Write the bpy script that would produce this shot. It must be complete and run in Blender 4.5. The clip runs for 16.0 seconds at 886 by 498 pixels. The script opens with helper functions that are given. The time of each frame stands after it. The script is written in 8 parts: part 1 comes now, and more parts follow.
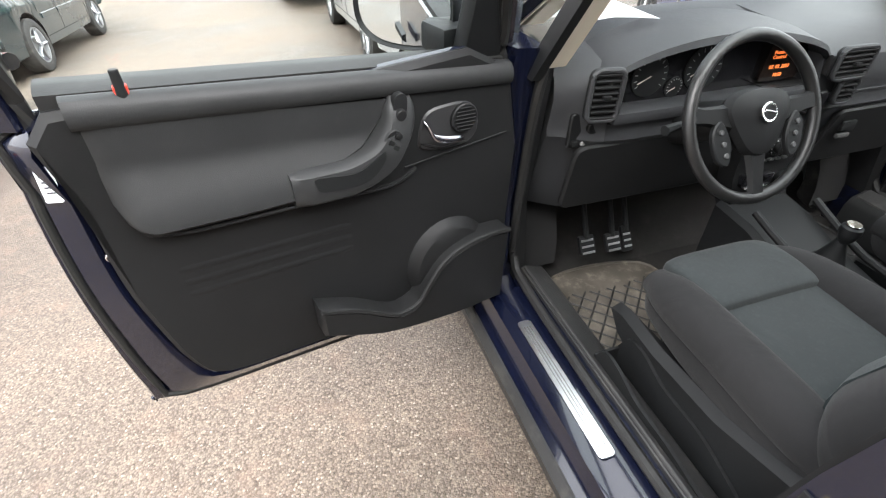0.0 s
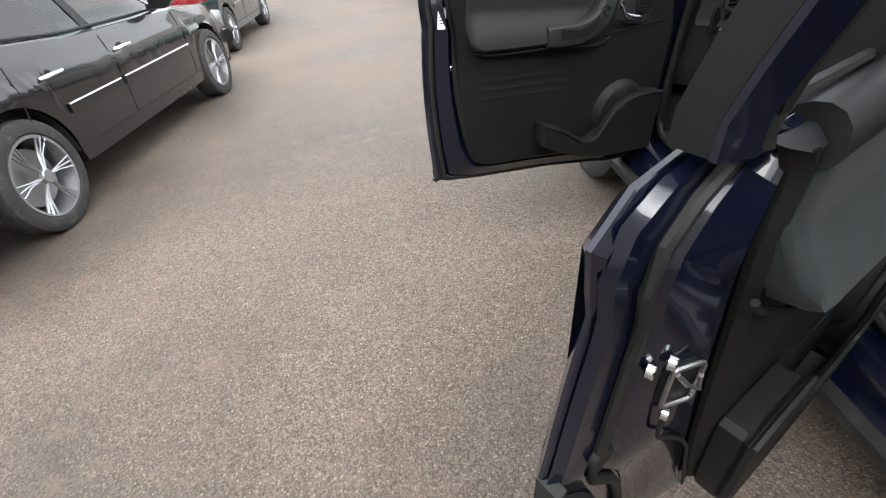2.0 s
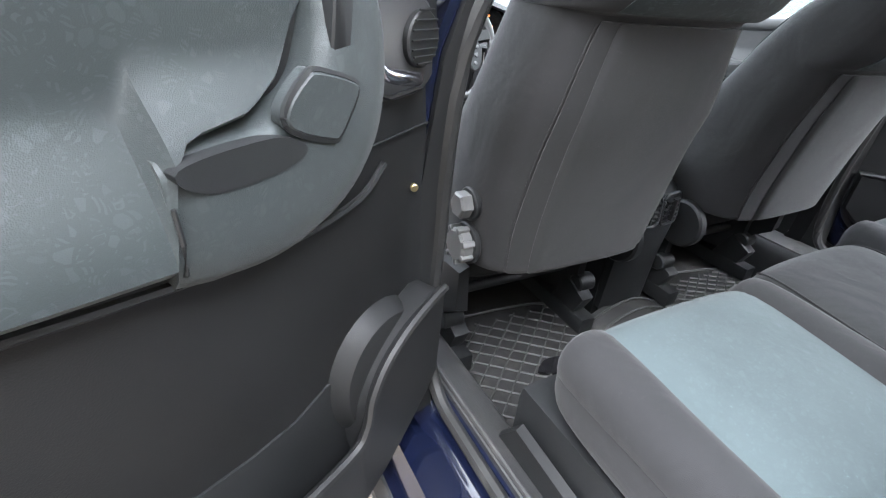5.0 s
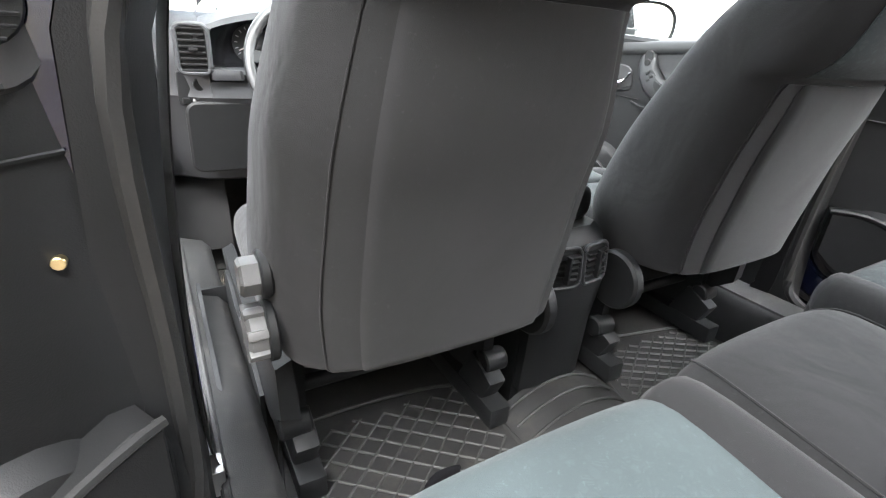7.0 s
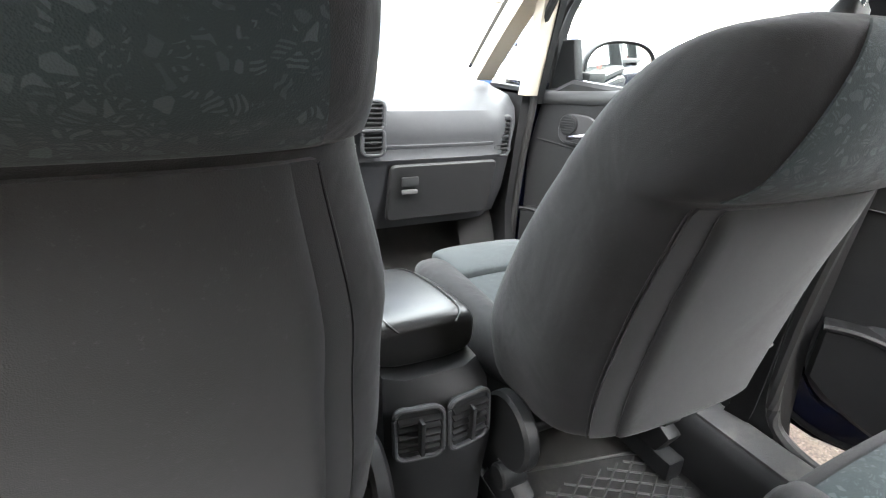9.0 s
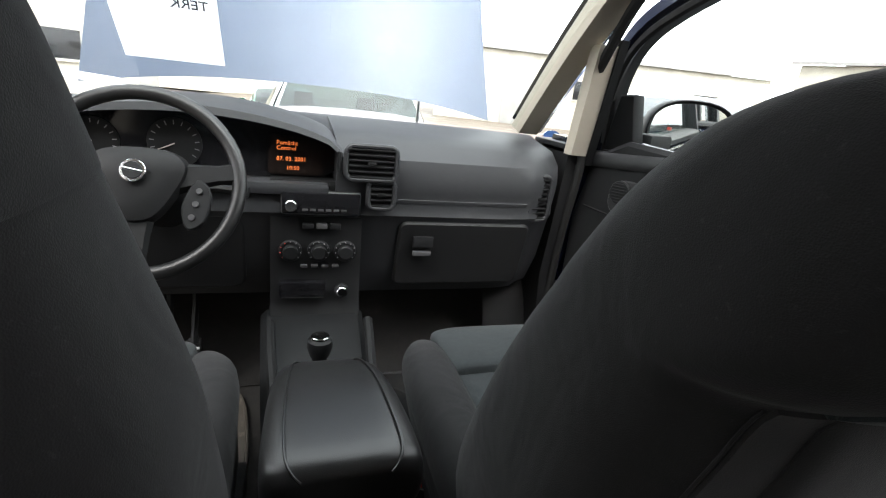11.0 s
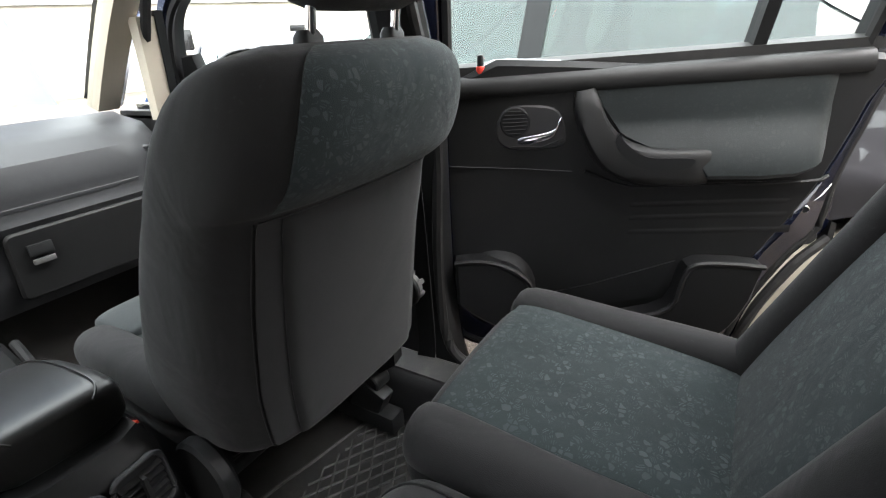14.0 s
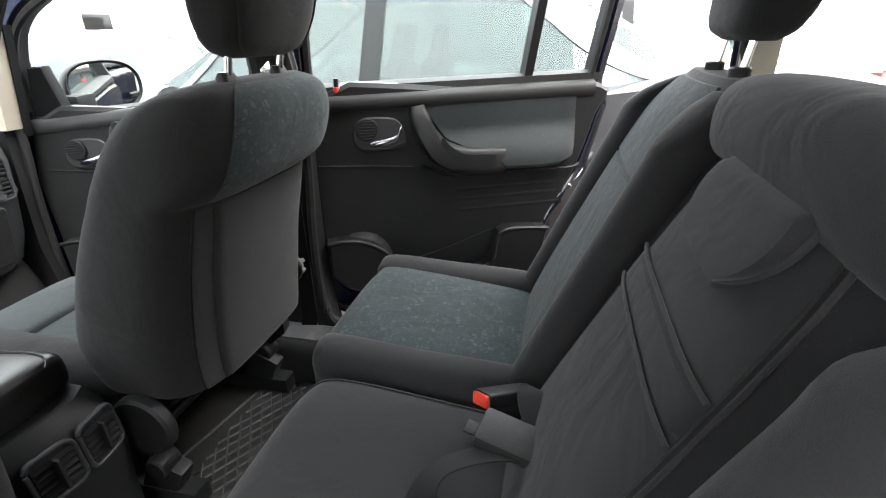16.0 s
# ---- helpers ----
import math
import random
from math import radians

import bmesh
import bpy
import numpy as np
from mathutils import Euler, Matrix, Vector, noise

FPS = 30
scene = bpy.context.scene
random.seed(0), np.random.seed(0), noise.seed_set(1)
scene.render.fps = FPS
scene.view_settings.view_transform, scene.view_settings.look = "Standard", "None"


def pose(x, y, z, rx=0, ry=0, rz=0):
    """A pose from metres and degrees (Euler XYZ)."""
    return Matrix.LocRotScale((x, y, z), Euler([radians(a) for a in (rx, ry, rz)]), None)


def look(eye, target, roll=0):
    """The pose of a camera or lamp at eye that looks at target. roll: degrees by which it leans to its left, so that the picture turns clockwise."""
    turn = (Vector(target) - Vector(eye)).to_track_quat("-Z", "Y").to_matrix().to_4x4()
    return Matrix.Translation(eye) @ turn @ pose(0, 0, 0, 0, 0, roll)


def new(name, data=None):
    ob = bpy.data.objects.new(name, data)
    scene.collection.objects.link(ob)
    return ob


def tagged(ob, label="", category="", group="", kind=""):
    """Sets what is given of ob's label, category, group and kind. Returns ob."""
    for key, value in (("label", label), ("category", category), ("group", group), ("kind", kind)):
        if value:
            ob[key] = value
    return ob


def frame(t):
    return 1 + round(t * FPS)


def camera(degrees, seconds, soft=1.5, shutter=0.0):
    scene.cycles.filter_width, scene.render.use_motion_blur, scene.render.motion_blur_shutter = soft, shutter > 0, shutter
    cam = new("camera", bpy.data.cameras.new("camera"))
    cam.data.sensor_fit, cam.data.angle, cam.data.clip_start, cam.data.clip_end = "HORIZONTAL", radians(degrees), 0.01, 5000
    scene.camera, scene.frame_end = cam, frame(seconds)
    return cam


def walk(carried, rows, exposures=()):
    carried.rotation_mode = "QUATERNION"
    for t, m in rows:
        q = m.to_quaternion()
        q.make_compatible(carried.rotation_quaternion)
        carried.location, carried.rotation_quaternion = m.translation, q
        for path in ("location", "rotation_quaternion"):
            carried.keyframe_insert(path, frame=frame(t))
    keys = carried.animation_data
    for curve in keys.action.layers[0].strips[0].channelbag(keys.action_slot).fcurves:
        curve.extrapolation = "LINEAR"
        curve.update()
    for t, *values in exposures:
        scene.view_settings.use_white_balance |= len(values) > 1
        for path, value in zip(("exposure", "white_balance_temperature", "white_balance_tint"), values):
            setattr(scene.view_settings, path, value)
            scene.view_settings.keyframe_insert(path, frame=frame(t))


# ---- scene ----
cam = camera(85.0, 16.0, soft=1.15)

# Carried camera: along the open doors, round the rear door and into the back of the car.
PATH = [
    (0, (-1.289, -0.027, 1.329), (-0.777, 1.455, 0.087), 0.7),
    (0.5, (-1.378, -0.245, 1.354), (-1.095, 1.350, 0.180), -2.3),
    (1, (-1.573, -0.437, 1.396), (-1.349, 1.166, 0.220), -0.5),
    (1.5, (-1.816, -0.641, 1.374), (-1.552, 0.973, 0.223), -0.3),
    (2, (-1.855, -0.807, 1.301), (-1.685, 0.759, 0.069), -3.6),
    (2.5, (-1.556, -1.129, 1.165), (-1.593, 0.548, 0.075), -1.9),
    (3, (-1.364, -1.031, 1.186), (-1.241, 0.565, -0.012), 1.0),
    (3.5, (-1.180, -0.868, 1.278), (-0.854, 0.615, -0.023), 4.2),
    (6, (-0.997, -0.655, 0.996), (0.051, 0.840, 0.179), 4.3),
    (6.5, (-0.846, -0.612, 1.013), (0.155, 0.914, 0.195), 4.9),
    (7, (-0.712, -0.581, 1.020), (0.238, 0.971, 0.191), 4.3),
    (7.5, (-0.588, -0.565, 1.034), (0.382, 0.995, 0.243), 1.2),
    (8, (-0.446, -0.509, 1.060), (0.529, 1.043, 0.259), -0.2),
    (8.5, (-0.342, -0.493, 1.097), (0.574, 1.100, 0.307), 2.4),
    (9, (-0.273, -0.466, 1.125), (0.559, 1.181, 0.354), 2.9),
    (9.5, (-0.236, -0.410, 1.171), (0.431, 1.315, 0.408), 3.6),
    (11.8, (-0.001, -0.283, 1.110), (0.683, 1.507, 0.537), 8.8),
    (12, (0.002, -0.325, 1.146), (0.821, 1.377, 0.489), 9.0),
    (12.5, (-0.026, -0.421, 1.151), (1.099, 1.062, 0.420), 6.1),
    (13, (-0.049, -0.494, 1.161), (1.256, 0.776, 0.334), 2.2),
    (13.5, (-0.103, -0.570, 1.167), (1.353, 0.526, 0.343), 0.1),
    (14, (-0.143, -0.622, 1.167), (1.395, 0.371, 0.363), -4.1),
    (14.5, (-0.200, -0.608, 1.200), (1.496, 0.017, 0.344), -2.7),
    (15, (-0.279, -0.642, 1.220), (1.489, -0.317, 0.342), -1.1),
    (15.5, (-0.345, -0.672, 1.238), (1.438, -0.369, 0.384), -1.0),
    (16, (-0.450, -0.717, 1.241), (1.320, -0.289, 0.414), -1.4),
]
EXPOSURES = [(0.0, 1.05, 6450, 10), (0.5, 0.65, 6350, 10), (1.0, 0.35, 6350, 10), (2.0, 0.1, 6300, 10), (2.5, 0.15, 6250, 10), (3.0, 0.8, 6150, 10), (3.3, 1.1, 5950, 10), (3.7, 2.0, 5700, 10), (5.8, 2.8, 6200, 10), (7.0, 2.9, 6350, 10), (8.0, 3.1, 6350, 10), (9.7, 2.9, 6450, 10), (11.8, 0.1, 6450, 10), (12.5, 0.75, 6450, 10), (13.0, 1.4, 6400, 10), (13.5, 1.55, 6450, 10), (14.5, 1.85, 6500, 10), (16.0, 1.95, 6500, 10)]
walk(cam, [(t, look(eye, target, roll)) for t, eye, target, roll in PATH], EXPOSURES)

# ---- light: a bright overcast sky and a wide, weak sun behind the cloud ----
world = bpy.data.worlds.new("overcast_sky")
scene.world = world
world.use_nodes = True
_n, _l = world.node_tree.nodes, world.node_tree.links
_bg = _n["Background"]
_sky = _n.new("ShaderNodeTexSky")
_sky.sky_type, _sky.sun_disc = "NISHITA", False
_sky.sun_elevation, _sky.sun_rotation = radians(48), radians(160)
_sky.dust_density, _sky.air_density = 6.0, 1.2
_hsv = _n.new("ShaderNodeHueSaturation")
_hsv.inputs["Saturation"].default_value = 0.12
_hsv.inputs["Value"].default_value = 0.16
_l.new(_sky.outputs[0], _hsv.inputs["Color"])
_mix = _n.new("ShaderNodeMix")
_mix.data_type = "RGBA"
_mix.inputs[0].default_value = 0.55
_mix.inputs[7].default_value = (1.05, 1.06, 1.1, 1)
_l.new(_hsv.outputs[0], _mix.inputs[6])
_l.new(_mix.outputs[2], _bg.inputs[0])
_bg.inputs[1].default_value = 3.6

sun_data = bpy.data.lights.new("sun", "SUN")
sun_data.energy, sun_data.angle, sun_data.color = 1.5, radians(25), (1.0, 0.96, 0.9)
sun = new("sun", sun_data)
sun.matrix_world = look((-6, -4, 10), (0, 0, 0))

# ---- materials ----
def mat(name, base, rough=0.5, metal=0.0, var=0.15, scale=30.0, bump=0.1, bscale=400.0, coat=0.0, sheen=0.0, wear=0.0, spec=0.35, wearcol=None, bdist=0.002):
    """A painted, moulded or woven surface: two scales of variation in colour, fine relief, and some dust."""
    m = bpy.data.materials.new(name)
    m.use_nodes = True
    n, l = m.node_tree.nodes, m.node_tree.links
    b = n["Principled BSDF"]
    b.inputs["Roughness"].default_value, b.inputs["Metallic"].default_value = rough, metal
    b.inputs["Coat Weight"].default_value, b.inputs["Coat Roughness"].default_value = coat, 0.04
    b.inputs["Sheen Weight"].default_value, b.inputs["Specular IOR Level"].default_value = sheen, spec
    tc = n.new("ShaderNodeTexCoord")
    big, small = n.new("ShaderNodeTexNoise"), n.new("ShaderNodeTexNoise")
    big.inputs["Scale"].default_value, big.inputs["Detail"].default_value = scale * 0.15, 4
    small.inputs["Scale"].default_value, small.inputs["Detail"].default_value = bscale, 2
    l.new(tc.outputs["Object"], big.inputs["Vector"])
    l.new(tc.outputs["Object"], small.inputs["Vector"])
    ramp = n.new("ShaderNodeValToRGB")
    lo = tuple(c * (1 - var) for c in base) + (1,)
    hi = tuple(min(1, c * (1 + var)) for c in base) + (1,)
    ramp.color_ramp.elements[0].position, ramp.color_ramp.elements[1].position = 0.3, 0.7
    ramp.color_ramp.elements[0].color, ramp.color_ramp.elements[1].color = lo, hi
    l.new(big.outputs["Fac"], ramp.inputs["Fac"])
    out = ramp.outputs["Color"]
    if wear:
        w = n.new("ShaderNodeTexNoise")
        w.inputs["Scale"].default_value, w.inputs["Detail"].default_value, w.inputs["Roughness"].default_value = scale * 0.5, 8, 0.7
        l.new(tc.outputs["Object"], w.inputs["Vector"])
        r2 = n.new("ShaderNodeValToRGB")
        r2.color_ramp.elements[0].position, r2.color_ramp.elements[1].position = 0.52, 0.72
        r2.color_ramp.elements[1].color = (wear, wear, wear, 1)
        l.new(w.outputs["Fac"], r2.inputs["Fac"])
        mx = n.new("ShaderNodeMix")
        mx.data_type = "RGBA"
        mx.inputs[7].default_value = (*(wearcol or (0.3, 0.27, 0.24)), 1)
        l.new(r2.outputs["Color"], mx.inputs[0])
        l.new(out, mx.inputs[6])
        out = mx.outputs[2]
    l.new(out, b.inputs["Base Color"])
    rr = n.new("ShaderNodeMapRange")
    rr.inputs["To Min"].default_value, rr.inputs["To Max"].default_value = max(0.02, rough * 0.85), min(1, rough * 1.15)
    l.new(big.outputs["Fac"], rr.inputs["Value"])
    l.new(rr.outputs[0], b.inputs["Roughness"])
    if bump:
        bp = n.new("ShaderNodeBump")
        bp.inputs["Strength"].default_value, bp.inputs["Distance"].default_value = bump, bdist
        l.new(small.outputs["Fac"], bp.inputs["Height"])
        l.new(bp.outputs[0], b.inputs["Normal"])
    return m


def fabric(name, base, motif=None, amount=0.8, sheen=0.06, rough=0.95, spec=0.15, crease=0.35):
    """Woven cloth: crossed thread waves in the relief and, with motif, small light marks strewn over it."""
    m = mat(name, base, rough=rough, var=0.18, scale=25, bump=0.0, sheen=sheen, spec=spec)
    n, l = m.node_tree.nodes, m.node_tree.links
    b = n["Principled BSDF"]
    tc = n.new("ShaderNodeTexCoord")
    h = n.new("ShaderNodeTexVoronoi")
    h.inputs["Scale"].default_value = 900
    l.new(tc.outputs["Object"], h.inputs["Vector"])
    bp = n.new("ShaderNodeBump")
    bp.inputs["Strength"].default_value, bp.inputs["Distance"].default_value = 0.25, 0.0008
    l.new(h.outputs["Distance"], bp.inputs["Height"])
    # soft dents and creases where the padding gives
    cr = n.new("ShaderNodeTexNoise")
    cr.inputs["Scale"].default_value, cr.inputs["Detail"].default_value, cr.inputs["Distortion"].default_value = 7.0, 3, 0.8
    l.new(tc.outputs["Object"], cr.inputs["Vector"])
    bq = n.new("ShaderNodeBump")
    bq.inputs["Strength"].default_value, bq.inputs["Distance"].default_value = crease, 0.02
    l.new(cr.outputs["Fac"], bq.inputs["Height"])
    l.new(bp.outputs[0], bq.inputs["Normal"])
    l.new(bq.outputs[0], b.inputs["Normal"])
    # pale lint and dust
    dn = n.new("ShaderNodeTexNoise")
    dn.inputs["Scale"].default_value, dn.inputs["Detail"].default_value, dn.inputs["Roughness"].default_value = 160, 5, 0.75
    l.new(tc.outputs["Object"], dn.inputs["Vector"])
    dr = n.new("ShaderNodeValToRGB")
    dr.color_ramp.elements[0].position, dr.color_ramp.elements[1].position = 0.60, 0.80
    dr.color_ramp.elements[1].color = (0.5, 0.5, 0.5, 1)
    l.new(dn.outputs["Fac"], dr.inputs["Fac"])
    dm = n.new("ShaderNodeMix")
    dm.data_type = "RGBA"
    dm.inputs[7].default_value = (*[min(1, c * 2.6 + 0.01) for c in base], 1)
    l.new(dr.outputs["Color"], dm.inputs[0])
    l.new(b.inputs["Base Color"].links[0].from_socket, dm.inputs[6])
    l.new(dm.outputs[2], b.inputs["Base Color"])
    if motif:
        # small closed shapes, a cell each: some plain, some hatched, some only an outline, some left out
        src = b.inputs["Base Color"].links[0].from_socket
        ws = n.new("ShaderNodeTexNoise")
        ws.inputs["Scale"].default_value = 45
        l.new(tc.outputs["Object"], ws.inputs["Vector"])
        mm = n.new("ShaderNodeMix")
        mm.data_type, mm.inputs[0].default_value = "RGBA", 0.012
        l.new(tc.outputs["Object"], mm.inputs[6])
        l.new(ws.outputs["Color"], mm.inputs[7])
        pos = mm.outputs[2]
        cell, rim = n.new("ShaderNodeTexVoronoi"), n.new("ShaderNodeTexVoronoi")
        rim.feature = "DISTANCE_TO_EDGE"
        for v in (cell, rim):
            v.inputs["Scale"].default_value, v.inputs["Randomness"].default_value = 98, 0.85
            l.new(pos, v.inputs["Vector"])

        def step(sock, lo, hi):
            r = n.new("ShaderNodeMapRange")
            r.inputs["From Min"].default_value, r.inputs["From Max"].default_value = lo, hi
            l.new(sock, r.inputs["Value"])
            return r.outputs[0]

        def calc(op, x, y):
            c = n.new("ShaderNodeMath")
            c.operation = op
            for k, q in enumerate((x, y)):
                if isinstance(q, (int, float)):
                    c.inputs[k].default_value = q
                else:
                    l.new(q, c.inputs[k])
            return c.outputs[0]

        sp = n.new("ShaderNodeSeparateColor")
        l.new(cell.outputs["Color"], sp.inputs[0])
        inside = step(rim.outputs["Distance"], 0.10, 0.15)
        core = step(rim.outputs["Distance"], 0.20, 0.25)
        # hatching runs its own way in each cell
        sub = n.new("ShaderNodeVectorMath")
        sub.operation = "SUBTRACT"
        sub.inputs[1].default_value = (0.5, 0.5, 0.5)
        l.new(cell.outputs["Color"], sub.inputs[0])
        nrm = n.new("ShaderNodeVectorMath")
        nrm.operation = "NORMALIZE"
        l.new(sub.outputs[0], nrm.inputs[0])
        dot = n.new("ShaderNodeVectorMath")
        dot.operation = "DOT_PRODUCT"
        l.new(nrm.outputs[0], dot.inputs[0])
        l.new(pos, dot.inputs[1])
        hatch = step(calc("SINE", calc("MULTIPLY", dot.outputs["Value"], 2100.0), 0.0), -0.2, 0.3)
        pick = sp.outputs[0]
        plain = calc("GREATER_THAN", pick, 0.80)
        some = calc("GREATER_THAN", pick, 0.30)
        ring = calc("LESS_THAN", calc("ABSOLUTE", calc("SUBTRACT", pick, 0.38), 0.0), 0.08)
        body = calc("MAXIMUM", hatch, plain)
        body = calc("MULTIPLY", calc("MULTIPLY", inside, some), body)
        hole = calc("MULTIPLY", ring, core)
        mark = calc("MAXIMUM", calc("SUBTRACT", body, hole), 0.0)
        mark = calc("MULTIPLY", mark, step(sp.outputs[1], -0.6, 1.0))
        mark = calc("MULTIPLY", mark, amount)
        mx = n.new("ShaderNodeMix")
        mx.data_type = "RGBA"
        mx.inputs[7].default_value = (*motif, 1)
        l.new(mark, mx.inputs[0])
        l.new(src, mx.inputs[6])
        l.new(mx.outputs[2], b.inputs["Base Color"])
    return m


def glass(name, tint=(0.9, 0.95, 0.95), rough=0.0, dark=0.0, ior=1.5, dust=0.0):
    """Window glass: mostly clear with a mirror-like skin; dark: how much of the light a tinted pane holds back."""
    m = bpy.data.materials.new(name)
    m.use_nodes = True
    n, l = m.node_tree.nodes, m.node_tree.links
    n.remove(n["Principled BSDF"])
    t, g, mx, lw = n.new("ShaderNodeBsdfTransparent"), n.new("ShaderNodeBsdfGlossy"), n.new("ShaderNodeMixShader"), n.new("ShaderNodeLayerWeight")
    t.inputs[0].default_value = (*[c * (1 - dark) for c in tint], 1)
    g.inputs["Roughness"].default_value = rough
    lw.inputs["Blend"].default_value = 0.5
    pw, sc = n.new("ShaderNodeMath"), n.new("ShaderNodeMapRange")
    pw.operation, pw.inputs[1].default_value = "POWER", 5.0
    sc.inputs["To Min"].default_value = ((ior - 1) / (ior + 1)) ** 2
    l.new(lw.outputs["Facing"], pw.inputs[0])
    l.new(pw.outputs[0], sc.inputs["Value"])
    l.new(sc.outputs[0], mx.inputs[0])
    l.new(t.outputs[0], mx.inputs[1])
    l.new(g.outputs[0], mx.inputs[2])
    if dust:  # a thin film of road grime on the outside, thicker in patches
        df, md, nz, mr = n.new("ShaderNodeBsdfDiffuse"), n.new("ShaderNodeMixShader"), n.new("ShaderNodeTexNoise"), n.new("ShaderNodeMapRange")
        tc = n.new("ShaderNodeTexCoord")
        df.inputs[0].default_value = (0.1, 0.12, 0.117, 1)
        nz.inputs["Scale"].default_value = 3.0
        mr.inputs["To Min"].default_value, mr.inputs["To Max"].default_value = dust * 0.85, dust * 1.15
        l.new(tc.outputs["Object"], nz.inputs["Vector"])
        l.new(nz.outputs["Fac"], mr.inputs["Value"])
        l.new(mr.outputs[0], md.inputs[0])
        l.new(mx.outputs[0], md.inputs[1])
        l.new(df.outputs[0], md.inputs[2])
        mx = md
    l.new(mx.outputs[0], n["Material Output"].inputs[0])
    return m


def glow(name, col, strength):
    m = bpy.data.materials.new(name)
    m.use_nodes = True
    b = m.node_tree.nodes["Principled BSDF"]
    b.inputs["Base Color"].default_value = (*col, 1)
    b.inputs["Emission Color"].default_value, b.inputs["Emission Strength"].default_value = (*col, 1), strength
    return m


PAINT_BLUE = mat("dark_blue_paint", (0.0028, 0.0042, 0.0135), rough=0.22, metal=0.1, var=0.15, bump=0.02, bscale=900, coat=0.75, wear=0.05, wearcol=(0.05, 0.05, 0.06))
# the bonnet's blue made paler: sky reflection put into the base colour
PAINT_BONNET = mat("sky_lightened_blue_metallic_paint", (0.062, 0.085, 0.135), rough=0.35, metal=0.4, var=0.06, bump=0.0, coat=0.8, wear=0.1, wearcol=(0.2, 0.22, 0.25), scale=10)
BLACK = mat("black_moulded_plastic", (0.009, 0.0095, 0.010), rough=0.5, var=0.15, bump=0.12, bscale=900, wear=0.1, wearcol=(0.03, 0.03, 0.03), spec=0.22)
TRIM = mat("charcoal_grained_plastic", (0.0104, 0.0107, 0.0111), rough=0.5, var=0.15, bump=0.18, bscale=650, wear=0.16, wearcol=(0.022, 0.022, 0.022), spec=0.17)
VINYL = mat("soft_padded_charcoal_vinyl", (0.0122, 0.0124, 0.0126), rough=0.5, var=0.12, bump=0.15, bscale=500, wear=0.14, wearcol=(0.028, 0.029, 0.03), spec=0.24)
VINYL_DOOR = mat("soft_padded_door_vinyl", (0.0185, 0.0192, 0.0198), rough=0.5, var=0.14, bump=0.15, bscale=500, wear=0.2, wearcol=(0.036, 0.037, 0.038), spec=0.24)
VINYL_REAR = fabric("scuffed_grey_green_cloth_and_vinyl", (0.0145, 0.0178, 0.0184), motif=(0.028, 0.034, 0.035), amount=0.4, rough=0.5, spec=0.2, crease=0.05)
BOWL = mat("satin_grey_plastic", (0.022, 0.022, 0.023), rough=0.4, var=0.08, bump=0.05, spec=0.35)
SATIN = mat("satin_chrome_lever", (0.42, 0.41, 0.45), rough=0.22, metal=1.0, var=0.05, bump=0.0)
LEATHER = mat("polished_black_leather", (0.012, 0.012, 0.012), rough=0.34, var=0.15, bump=0.12, bscale=700, wear=0.15, wearcol=(0.03, 0.03, 0.03), spec=0.4)
DASH = mat("dusty_dashboard_plastic", (0.024, 0.025, 0.027), rough=0.55, var=0.1, bump=0.18, bscale=600, wear=0.15, wearcol=(0.06, 0.06, 0.06), spec=0.3)
CLOTH = fabric("dark_charcoal_cloth", (0.0145, 0.0145, 0.015))
CLOTH_MOTIF = fabric("teal_cloth_with_small_motifs", (0.0155, 0.021, 0.0222), motif=(0.038, 0.048, 0.050))
# lit copy of the teal motif cloth: daylight from the doorway in its colour
CLOTH_LIT = fabric("lit_teal_grey_cloth", (0.042, 0.054, 0.056), motif=(0.062, 0.078, 0.081), amount=0.18)
CLOTH_FRONT = fabric("worn_grey_teal_cloth", (0.027, 0.031, 0.032), motif=(0.04, 0.046, 0.047), amount=0.3)
WEBBING = fabric("black_belt_webbing", (0.006, 0.006, 0.0065), crease=0.05)
SEAM = fabric("dark_piping", (0.022, 0.022, 0.0225))
BACKPANEL = fabric("grey_seat_back_felt", (0.0160, 0.0161, 0.0165), crease=0.1)
CREAM = mat("cream_pillar_trim", (0.42, 0.38, 0.31), rough=0.7, var=0.06, bump=0.2, bscale=500)
CARPET = mat("black_carpet", (0.018, 0.017, 0.016), rough=1.0, var=0.3, bump=0.8, bscale=700, wear=0.3, wearcol=(0.055, 0.05, 0.045))
MAT_RUBBER = mat("ribbed_black_rubber_mat", (0.017, 0.017, 0.017), rough=0.55, var=0.25, bump=0.2, bscale=300, wear=0.35, wearcol=(0.07, 0.065, 0.055), spec=0.3)
MAT_RIB = mat("worn_rubber_ribs", (0.031, 0.031, 0.0305), rough=0.6, var=0.25, bump=0.15, bscale=300, wear=0.3, wearcol=(0.06, 0.057, 0.05), spec=0.25)
MAT_DIRTY = mat("muddy_rubber_mat", (0.075, 0.066, 0.055), rough=0.6, var=0.4, scale=45, bump=0.3, bscale=300, wear=0.8, wearcol=(0.2, 0.175, 0.14))
RUBBER = mat("black_door_seal_rubber", (0.010, 0.010, 0.010), rough=0.6, var=0.2, bump=0.15, wear=0.25, wearcol=(0.05, 0.05, 0.047))
SILLPLASTIC = mat("dusty_grey_sill_cover", (0.022, 0.022, 0.022), rough=0.5, var=0.2, bump=0.3, bscale=500, wear=0.4, wearcol=(0.09, 0.085, 0.075))
CHROME = mat("chrome", (0.8, 0.8, 0.8), rough=0.12, metal=1.0, var=0.05, bump=0.0)
ALU = mat("brushed_aluminium", (0.75, 0.76, 0.78), rough=0.32, metal=1.0, var=0.06, bump=0.1, bscale=300)
